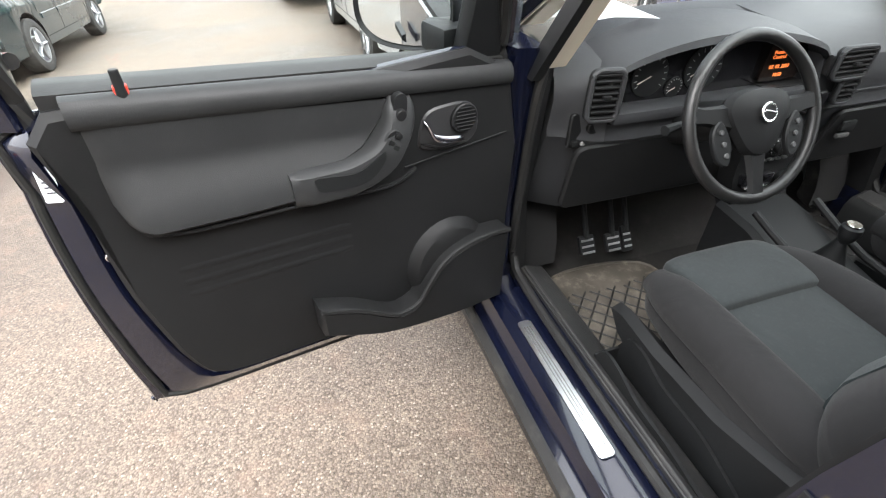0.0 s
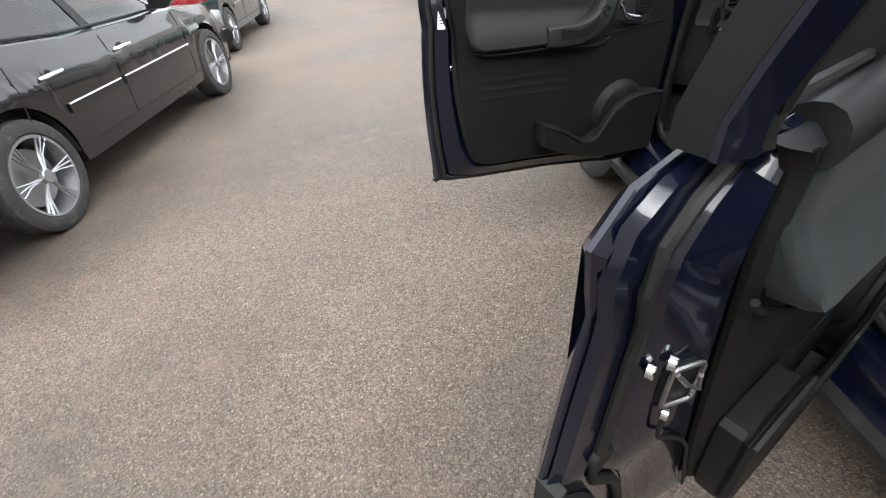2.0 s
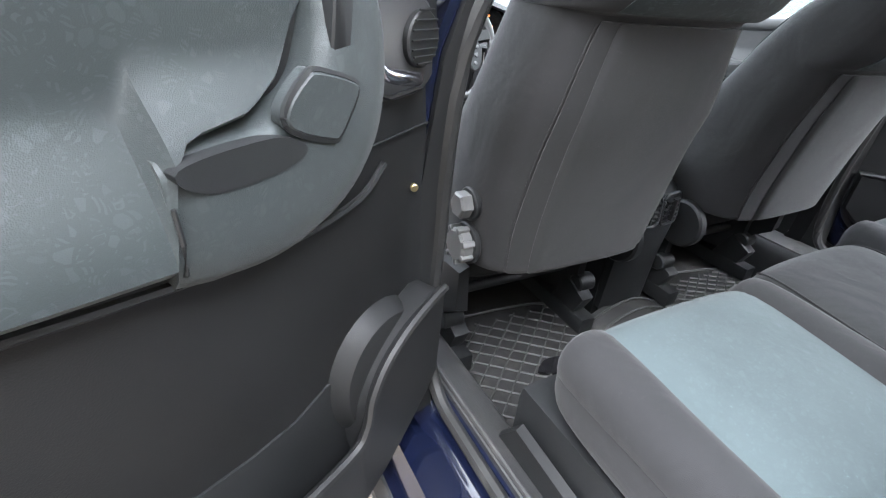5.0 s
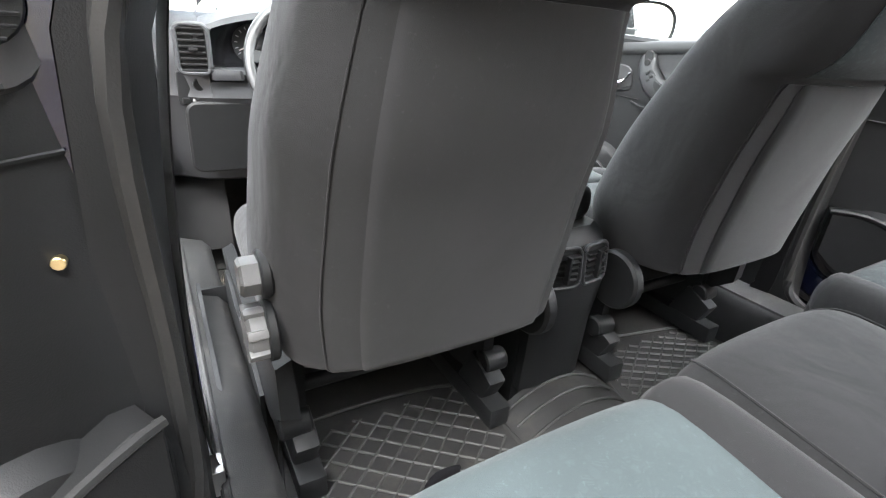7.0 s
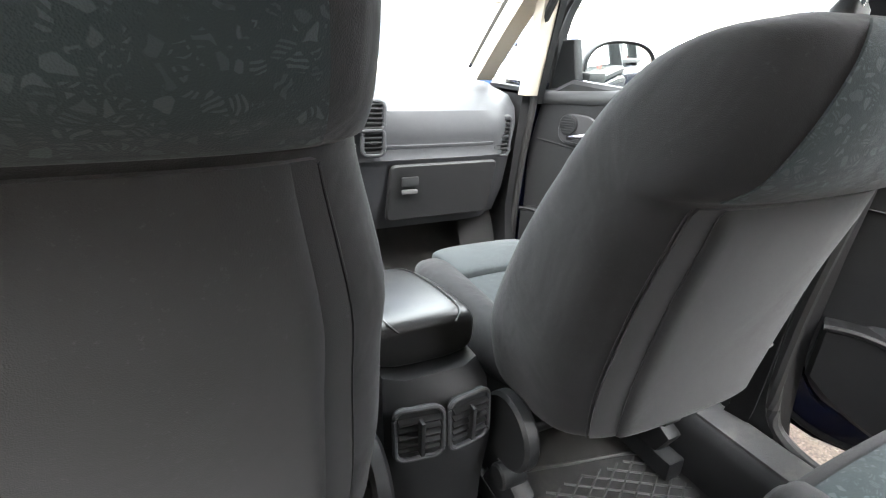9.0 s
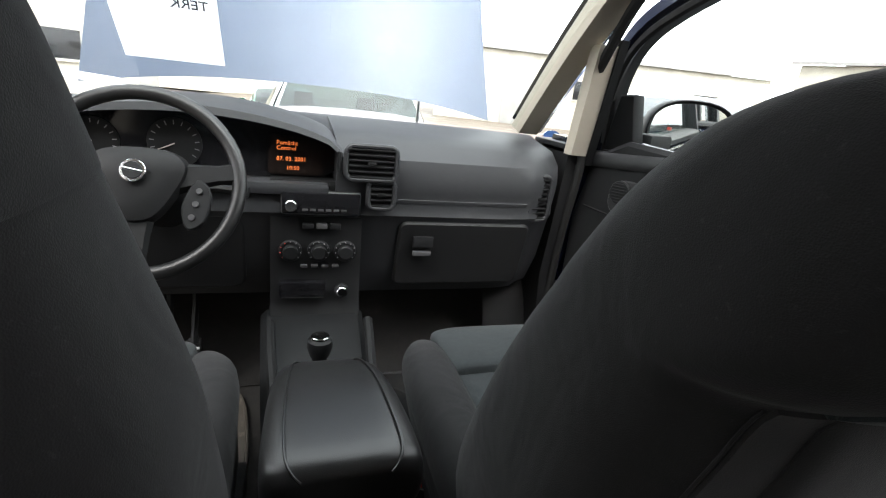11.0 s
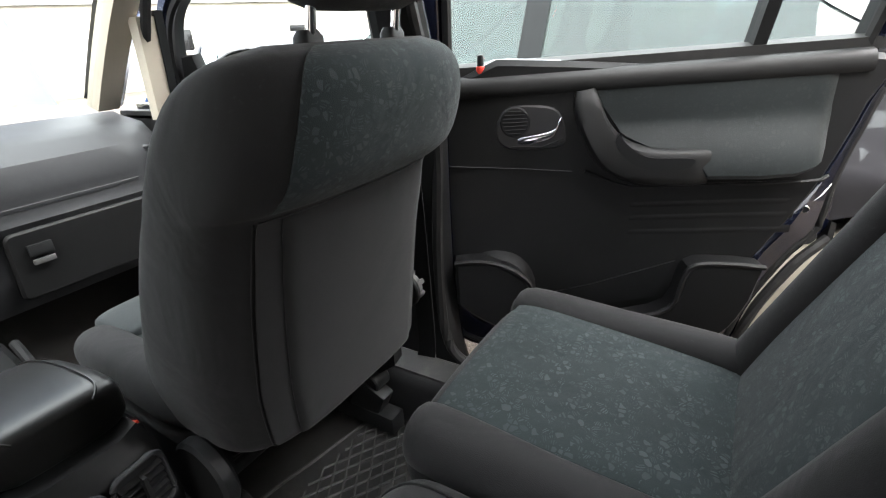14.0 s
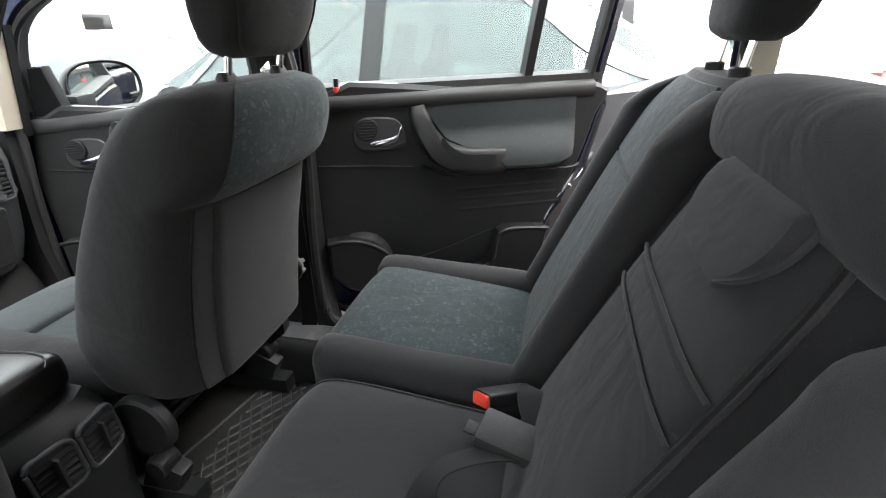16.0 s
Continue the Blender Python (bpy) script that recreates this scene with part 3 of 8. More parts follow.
def sills(s):
    prof = [(0.845, 0.20), (0.862, 0.225), (0.858, 0.27), (0.842, 0.285), (0.832, 0.30), (0.825, 0.335), (0.80, 0.352), (0.76, 0.355), (0.735, 0.36), (0.725, 0.385), (0.70, 0.385), (0.69, 0.24), (0.72, 0.19)]
    part("sill", along_y([(s * x, z) for x, z in prof], 1.02, -1.0), PAINT_BLUE, CAR)
    part("sill_guard", along_y([(s * x, z) for x, z in ((0.848, 0.20), (0.875, 0.215), (0.878, 0.25), (0.862, 0.272), (0.846, 0.272))], 1.10, -1.02), SILLPLASTIC, CAR, "scuffed dark plastic strip along the sill")
    # lighter grey strips paint the light caught by the cover's top and lip
    if s > 0:
        part("sill_top", along_y([(x, z) for x, z in ((0.715, 0.398), (0.70, 0.4075), (0.648, 0.3915), (0.646, 0.386), (0.70, 0.401))], 0.92, -0.87), SILLPLASTIC, CAR)
    part("sill_lip", tube([(s * 0.704, 0.92, 0.402), (s * 0.704, -0.87, 0.402)], 0.006, 8), SILLPLASTIC, CAR)
    # inner cover of the sill, behind the front and the rear doors
    for y0, y1 in ((0.93, -0.88),):
        part("sill_cover", along_y([(s * x, z) for x, z in ((0.715, 0.36), (0.712, 0.396), (0.70, 0.402), (0.645, 0.385), (0.625, 0.36), (0.615, 0.25), (0.70, 0.25))], y0, y1, 2), SILLPLASTIC if s < 0 else TRIM, CAR)


mirrored(sills)
plate = part("sill_plate", slab(rrect(0.205, 0.020, 0.012), 0, 0.004, lambda u, v, t: V(-0.782 + v, 0.56 + u, 0.356 + t), bevel=0.0015), ALU, CAR, "bright aluminium sill plate with pressed lines")
for k in range(3):
    part("rib", tube([(-0.790 + 0.008 * k, 0.38, 0.3605), (-0.790 + 0.008 * k, 0.74, 0.3605)], 0.0016, 5), STEEL, plate)

# floor pan, toe board, inner tunnel
part("floor", box((0, -0.35, 0.205), (1.40, 2.9, 0.05), 0.01), CARPET, CAR, "dark carpeted floor")
part("toe_board", loft([[V(x, y, z) for x in (-0.70, 0.70)] + [V(x, y + 0.03, z - 0.03) for x in (0.70, -0.70)] for y, z in ((1.02, 0.235), (1.12, 0.27), (1.22, 0.42), (1.26, 0.62), (1.27, 0.9))]), CARPET, CAR)
part("firewall", box((0, 1.30, 0.63), (1.40, 0.04, 0.62)), UNDER, CAR)
part("underbody", box((0, 0.0, 0.17), (1.36, 4.0, 0.05)), UNDER, CAR)


def seal(pts, name="door_seal", r=0.013):
    part(name, tube(pts, r, 8, smooth=5), RUBBER, CAR)


def apertures(s):
    X = lambda z: s * (0.735 if z < 1.0 else 0.735 - 0.17 * (z - 1.0) / 0.5)  # noqa: E731
    f = [(0.90, 1.12), (0.915, 0.98), (0.945, 0.75), (0.955, 0.50), (0.93, 0.42), (0.86, 0.395), (0.6, 0.385), (0.3, 0.385), (0.17, 0.40), (0.125, 0.48), (0.10, 0.7), (0.06, 1.0), (0.0, 1.3), (-0.03, 1.44), (0.1, 1.50), (0.35, 1.49), (0.62, 1.36), (0.82, 1.20), (0.90, 1.12)]
    seal([(X(z), y, z) for y, z in f])
    r = [(-0.12, 1.44), (-0.115, 1.2), (-0.105, 1.0), (-0.085, 0.7), (-0.09, 0.48), (-0.14, 0.40), (-0.25, 0.385), (-0.55, 0.385), (-0.72, 0.41), (-0.84, 0.55), (-0.98, 0.75), (-1.06, 0.95), (-1.06, 1.2), (-1.0, 1.43), (-0.85, 1.49), (-0.4, 1.51), (-0.18, 1.50), (-0.12, 1.44)]
    back = 0.045 if s > 0 else 0.0
    seal([(X(z), y + (back if y > -0.2 else 0), z) for y, z in r])
    # B-pillar: painted shell with a charcoal inner cover
    def ring(y0, y1, x0, x1, z):
        return [V(s * x, y, z) for x, y in ((x0, y0), (x0, y1), (x1, y1), (x1, y0))]
    shell, cover = [], []
    for z, xo, ya, yb in ((0.30, 0.80, -0.135, 0.155), (0.42, 0.80, -0.105, 0.135), (0.6, 0.805, -0.085, 0.11), (0.8, 0.80, -0.09, 0.09), (1.0, 0.785, -0.105, 0.06), (1.25, 0.70, -0.115, 0.01), (1.5, 0.61, -0.12, -0.03)):
        ya += back
        shell.append(ring(ya, yb, xo - 0.016, xo, z))
        cover.append([V(s * x, y, z) for x, y in ((xo - 0.018, ya - 0.008), (xo - 0.018, yb + 0.008), (xo - 0.062, yb + 0.004), (xo - 0.082, (ya + yb) / 2 + 0.03), (xo - 0.082, (ya + yb) / 2 - 0.03), (xo - 0.062, ya - 0.002))])
    part("b_pillar", loft(shell), PAINT_BLUE, CAR)
    part("b_pillar_cover", loft(cover), TRIM, CAR, "charcoal plastic pillar cover")
    part("striker", tube([(s * 0.80, 0.075, 0.71), (s * 0.828, 0.075, 0.715), (s * 0.828, 0.075, 0.755), (s * 0.80, 0.075, 0.755)], 0.005, 8), BRASS, CAR, "yellow passivated door striker")
    part("striker_plate", box((s * 0.803, 0.075, 0.735), (0.006, 0.028, 0.066), 0.002), BLACK, CAR)
    # front hinge pillar
    part("hinge_pillar", loft([[V(s * x, y, z) for x, y in ((0.735, 0.95 + d), (0.80, 0.965 + d), (0.83, 1.02 + d), (0.83, 1.10), (0.735, 1.10))] for z, d in ((0.28, -0.05), (0.36, 0.0), (0.6, 0.02), (0.85, 0.0), (1.03, -0.04))]), PAINT_BLUE, CAR)
    part("hinge_pillar_cover", loft([[V(s * x, y, z) for x, y in ((0.70, 0.96 + d), (0.735, 0.95 + d), (0.735, 1.10), (0.70, 1.10))] for z, d in ((0.25, -0.05), (0.6, 0.01), (1.0, -0.03))]), TRIM, CAR)
    for z in (0.50, 0.86):
        h = part("hinge", box((s * 0.822, 0.995, z), (0.05, 0.04, 0.055), 0.004), PAINT_BLUE, CAR)
        part("bolt", disc((s * 0.80, 0.972, z), (0, 1, 0), 0.006, 0.010, 10), BRASS, h)
        if s < 0:
            h = part("hinge", box((s * 0.83, -0.09, z - 0.04), (0.05, 0.04, 0.055), 0.004), PAINT_BLUE, CAR)
            part("bolt", disc((s * 0.80, -0.112, z - 0.04), (0, 1, 0), 0.006, 0.010, 10), BRASS, h)
    part("door_check", box((s * 0.835, 0.958, 0.672), (0.10, 0.014, 0.022), 0.003, (0, 0, s * 20)), BRASS, CAR, "brass-coloured door check strap")
    if s < 0:
        part("door_check", box((s * 0.835, -0.118, 0.60), (0.06, 0.012, 0.018), 0.003, (0, 0, s * 20)), STEEL, CAR, "door check strap")
    # windscreen pillar (cream inside, blue outside) and the post behind the quarter window
    a, b = V(s * 0.665, 1.16, 1.02), V(s * 0.545, 0.30, 1.545)
    pts = [a.lerp(b, t) + V(0, 0, 0.045 * math.sin(math.pi * t)) for t in [i / 8 for i in range(9)]]
    part("windscreen_pillar", loft([[p + V(s * dx, dy, dz) for dx, dy, dz in ((-0.035, -0.03, 0), (0.03, -0.03, 0), (0.045, 0.02, 0.02), (0.02, 0.04, 0.03), (-0.035, 0.03, 0.02))] for p in pts]), CREAM, CAR, "cream inner cover of the windscreen pillar")
    part("windscreen_pillar_skin", loft([[p + V(s * dx, dy, dz) for dx, dy, dz in ((0.034, -0.028, 0.004), (0.056, -0.01, 0.01), (0.056, 0.03, 0.03), (0.02, 0.052, 0.045), (-0.03, 0.045, 0.04), (0.04, 0.025, 0.026))] for p in pts]), PAINT_BLUE, CAR)
    q0, q1 = V(s * 0.715, 0.925, 0.99), V(s * 0.655, 0.79, 1.265)
    part("quarter_post", loft([[p + V(s * dx, dy, 0) for dx, dy in ((-0.025, -0.022), (0.022, -0.025), (0.022, 0.018), (-0.025, 0.018))] for p in (q0.lerp(q1, t) for t in (0, 0.5, 1))]), CREAM, CAR, "cream post behind the quarter window")
    part("quarter_post_skin", loft([[p + V(s * dx, dy, 0) for dx, dy in ((0.022, -0.03), (0.045, -0.03), (0.045, 0.02), (0.022, 0.022))] for p in (q0.lerp(q1, t) for t in (-0.1, 0.5, 1.05))]), BLACK, CAR)
    qw = bmesh.new()
    qw.faces.new([qw.verts.new(p) for p in (V(s * 0.74, 0.95, 1.0), V(s * 0.70, 1.12, 1.03), V(s * 0.665, 0.80, 1.27))])
    pane = part("quarter_window", qw, GLASS, CAR, "small triangular quarter window")
    pane.visible_shadow = False
    part("quarter_sill", box((s * 0.735, 1.04, 1.0), (0.07, 0.22, 0.03), 0.006), BLACK, CAR)
    # rear pillars and quarter
    cp = [(s * 0.76, -1.10, 1.0), (s * 0.70, -1.08, 1.28), (s * 0.615, -1.03, 1.53)]
    part("c_pillar", tube(cp, 0.045, 8, smooth=3, flat=0.6), PAINT_BLUE, CAR)
    part("c_pillar_cover", tube([(x - s * 0.04, y, z) for x, y, z in cp], 0.042, 8, smooth=3, flat=0.6), CREAM, CAR, "cream pillar cover")
    dp = [(s * 0.73, -1.90, 0.98), (s * 0.67, -1.83, 1.3), (s * 0.57, -1.70, 1.55)]
    part("d_pillar", tube(dp, 0.07, 8, smooth=3), PAINT_BLUE, CAR)
    part("d_pillar_cover", tube([(x - s * 0.06, y + 0.03, z) for x, y, z in dp], 0.075, 8, smooth=3), CREAM, CAR, "cream cover of the rear pillar")
    gw = bmesh.new()
    gw.faces.new([gw.verts.new(p) for p in (V(s * 0.765, -1.13, 1.02), V(s * 0.745, -1.86, 1.02), V(s * 0.60, -1.70, 1.51), V(s * 0.63, -1.07, 1.51))])
    pane = part("rear_side_window", gw, GLASS, CAR, "rear side window")
    pane.visible_shadow = False
    # rear wing with its wheel arch
    cols = []
    for i in range(45):
        y = -0.92 - i * 1.22 / 44
        d = abs(y + 1.35)
        zl = max(0.26, 0.33 + math.sqrt(max(0, 0.36**2 - d * d))) if d < 0.36 else 0.26
        taper = max(0, (-1.75 - y)) ** 2 * 0.9
        cols.append([V(s * (0.86 - 0.02 * (k / 10 - 0.5) ** 2 - (0.085 if k == 10 else 0.0) - (0.02 if k == 9 else 0) - taper), y, zl + (1.02 - zl) * k / 10) for k in range(11)])
    part("rear_wing", loft(cols, cap=False, ring=False), PAINT_BLUE, CAR)
    part("arch_liner", loft([[V(s * x, -1.35 + 0.36 * math.cos(a), 0.33 + 0.36 * math.sin(a)) for x in (0.86, 0.6)] for a in [math.pi * i / 16 for i in range(17)]], cap=False, ring=False), UNDER, CAR)
    part("luggage_side", loft([[V(s * 0.66, y, z) for z in (0.24, 0.6, 1.0)] + [V(s * 0.75, y, 1.0)] for y in (-1.0, -1.5, -1.95)], cap=False, ring=False), TRIM, CAR)
    # front wing
    cols = []
    for i in range(45):
        y = 1.03 + i * 1.10 / 44
        d = abs(y - 1.36)
        zl = max(0.24, 0.32 + math.sqrt(max(0, 0.36**2 - d * d))) if d < 0.36 else 0.24
        top = 0.99 - 0.22 * ((y - 1.03) / 1.1) ** 1.5
        taper = max(0, y - 1.65) ** 2 * 0.9
        cols.append([V(s * (0.865 - 0.02 * (k / 10 - 0.4) ** 2 - (0.12 if k == 10 else 0.0) - (0.03 if k == 9 else 0) - taper), y, zl + (top - zl) * k / 10) for k in range(11)])
    part("front_wing", loft(cols, cap=False, ring=False), PAINT_BLUE, CAR)
    part("arch_liner", loft([[V(s * x, 1.36 + 0.36 * math.cos(a), 0.32 + 0.36 * math.sin(a)) for x in (0.86, 0.55)] for a in [math.pi * i / 16 for i in range(17)]], cap=False, ring=False), UNDER, CAR)
    part("headlamp", loft([[V(s * x, y, z) for z in (0.60, 0.66, 0.72, 0.76)] for x, y in ((0.38, 2.12), (0.5, 2.10), (0.62, 2.03), (0.70, 1.92))], cap=False, ring=False), LAMPGLASS, CAR, "clear headlamp lens")
    part("tail_lamp", box((s * 0.72, -2.06, 1.0), (0.12, 0.09, 0.42), 0.02), TAIL, CAR, "tall red tail lamp")


mirrored(apertures)

# roof with its headlining, cowl, windscreen, raised bonnet, nose, tail
def roof(z_off, inset, material, name, label):
    secs = []
    for y, hw, z in smoothrows([(0.34, 0.53, 1.545), (0.1, 0.58, 1.585), (-0.5, 0.60, 1.605), (-1.2, 0.59, 1.595), (-1.75, 0.55, 1.56), (-1.86, 0.52, 1.54)], 3):
        hw -= inset
        secs.append([V(x * hw, y, z + z_off - 0.05 * abs(x) ** 3) for x in (-1, -0.9, -0.6, 0, 0.6, 0.9, 1)] + [V(x * hw, y, z + z_off - 0.015 - 0.05 * abs(x) ** 3) for x in (1, 0.9, 0.6, 0, -0.6, -0.9, -1)])
    part(name, loft(secs), material, CAR, label)


roof(0, -0.02, PAINT_BLUE, "roof", "dark blue steel roof")
roof(-0.05, 0.0, CREAM, "headlining", "cream cloth headlining")
for s in (-1, 1):
    part("roof_frame", tube([(s * 0.55, 0.30, 1.535), (s * 0.60, -0.1, 1.55), (s * 0.615, -0.6, 1.56), (s * 0.61, -1.2, 1.55), (s * 0.58, -1.75, 1.53)], 0.03, 8, smooth=3), PAINT_BLUE, CAR)
ws = bmesh.new()
loft([[V(s * (0.665 - 0.12 * t) * 1.0, 1.17 - 0.87 * t + 0.10 * (1 - s * s), 1.02 + 0.525 * t + 0.045 * math.sin(math.pi * t)) for s in [-1 + i / 6 for i in range(13)]] for t in [i / 8 for i in range(9)]], ws, cap=False, ring=False)
pane = part("windscreen", ws, GLASS, CAR, "clear windscreen")
pane.visible_shadow = False
part("cowl", loft([[V(x, y + 0.10 * (1 - (x / 0.68) ** 2), z) for x in [-0.68 + 0.136 * i for i in range(11)]] for y, z in ((1.17, 0.985), (1.25, 0.965), (1.36, 0.93))], cap=False, ring=False), BLACK, CAR, "black scuttle panel below the windscreen")
for s in (-1, 1):
    part("wiper", tube([(s * 0.02 + 0.1, 1.36, 0.965), (s * 0.25 + 0.1, 1.34, 0.975), (s * 0.25 + 0.35, 1.30, 0.985)], 0.007, 6), BLACK, CAR)
# bonnet, hinged at the scuttle and held up steeply: its painted upper side faces the cabin
bon = []
for v in [i / 10 for i in range(11)]:
    row = []
    for u in [-1 + i / 7 for i in range(15)]:
        hw = 0.66 - 0.06 * v
        base_z = 1.09 - 0.06 * abs(u) ** 2.5
        row.append(V(u * hw, 1.47 + v * 0.28 + 0.03 * math.sin(math.pi * v), base_z + v * 0.92))
    bon.append(row)
bb = loft(bon, cap=False, ring=False)
bmesh.ops.solidify(bb, geom=bb.faces[:], thickness=0.022)
bonnet = part("bonnet", bb, PAINT_BONNET, CAR, "blue bonnet propped up, its paint lightened to stand in for mirrored sky")
part("bonnet_prop", tube([(0.5, 1.95, 0.72), (0.46, 1.72, 1.7)], 0.006, 6), STEEL, CAR)
part("engine_bay", box((0, 1.70, 0.62), (1.15, 0.75, 0.30), 0.03), UNDER, CAR, "dark engine bay")
part("engine_cover", box((0.05, 1.66, 0.80), (0.55, 0.4, 0.08), 0.02), BLACK, CAR)
part("front_bumper", loft([[V(x, 2.16 - 0.14 * (x / 0.8) ** 2 - 0.25 * max(0, abs(x) - 0.62) + d, z) for d, z in ((-0.05, 0.22), (0, 0.30), (0.02, 0.45), (-0.01, 0.56), (-0.05, 0.60))] for x in [-0.84 + 0.12 * i for i in range(15)]], cap=False, ring=False), PAINT_BLUE, CAR)
part("grille", box((0, 2.10, 0.68), (0.7, 0.03, 0.10), 0.01), BLACK, CAR)
tg = []
for z, y, hw in ((0.45, -2.16, 0.78), (0.7, -2.15, 0.78), (0.95, -2.12, 0.74), (1.0, -2.10, 0.72)):
    tg.append([V(u * hw, y + 0.10 * u * u, z) for u in [-1 + i / 6 for i in range(13)]])
part("tailgate", loft(tg, cap=False, ring=False), PAINT_BLUE, CAR)
rw = loft([[V(u * hw, y + 0.10 * u * u, z) for u in [-1 + i / 6 for i in range(13)]] for z, y, hw in ((1.0, -2.10, 0.68), (1.3, -1.98, 0.64), (1.52, -1.86, 0.55))], cap=False, ring=False)
pane = part("rear_window", rw, GLASS_DIMMING, CAR, "unseen rear window, tint added to dim the light from behind")
pane.visible_shadow = False
part("rear_bumper", loft([[V(x, -2.14 + 0.12 * (x / 0.8) ** 2 + 0.2 * max(0, abs(x) - 0.62) - d, z) for d, z in ((-0.05, 0.24), (0.02, 0.30), (0.03, 0.42), (0, 0.50))] for x in [-0.84 + 0.12 * i for i in range(15)]], cap=False, ring=False), PAINT_BLUE, CAR)


def wheel(x, y, r, w, side, parent, tyre_mat=TYRE, spokes=7, rim_r=0.68, double=False, rim_mat=RIM, z=None):
    """A tyre with its rim on the side that faces out; side is -1 or 1 along x."""
    z = r if z is None else z
    n = 36
    prof = [(-0.5, 0.74), (-0.5, 0.90), (-0.42, 0.985), (-0.25, 1.0), (0.25, 1.0), (0.42, 0.985), (0.5, 0.90), (0.48, rim_r + 0.04), (0.40, rim_r)]
    ty = part("tyre", loft([[V(x + side * w * a, y + r * b * math.cos(t), z + r * b * math.sin(t)) for a, b in prof] for t in [2 * math.pi * i / n for i in range(n + 1)]], cap=False, ring=False), tyre_mat, parent)
    ri = part("rim", loft([[V(x + side * w * a, y + r * b * math.cos(t), z + r * b * math.sin(t)) for a, b in ((0.40, rim_r + 0.015), (0.46, rim_r), (0.45, rim_r - 0.05), (0.10, rim_r - 0.09), (-0.3, rim_r - 0.1))] for t in [2 * math.pi * i / n for i in range(n + 1)]], cap=False, ring=False), rim_mat, ty)
    part("brake_disc", disc((x + side * w * 0.02, y, z), (1, 0, 0), r * 0.52, 0.02, 24), STEEL, ty)
    for k in range(spokes):
        t0 = 2 * math.pi * k / spokes
        for d in ((-0.15, 0, 0.15) if double else (0,)):
            c0, c1 = (0.10, rim_r - 0.03)
            pts = []
            for q in (0, 0.5, 1):
                b = c0 + (c1 - c0) * q
                t = t0 + d * (0.25 + 0.75 * q) if double else t0
                pts.append((x + side * w * (0.44 - 0.06 * math.sin(math.pi * q) - 0.02 * (1 - q)), y + r * b * math.cos(t), z + r * b * math.sin(t)))
            part("spoke", tube(pts, r * (0.026 if double else 0.075), 6, flat=0.6), rim_mat, ri)
    part("hub_cap", disc((x + side * w * 0.45, y, z), (side, 0, 0), r * 0.13, 0.03, 16), rim_mat, ri)
    return ty


for s in (-1, 1):
    wheel(s * 0.755, 1.36, 0.315, 0.195, s, CAR, spokes=5)
    wheel(s * 0.755, -1.35, 0.315, 0.195, s, CAR, spokes=5)

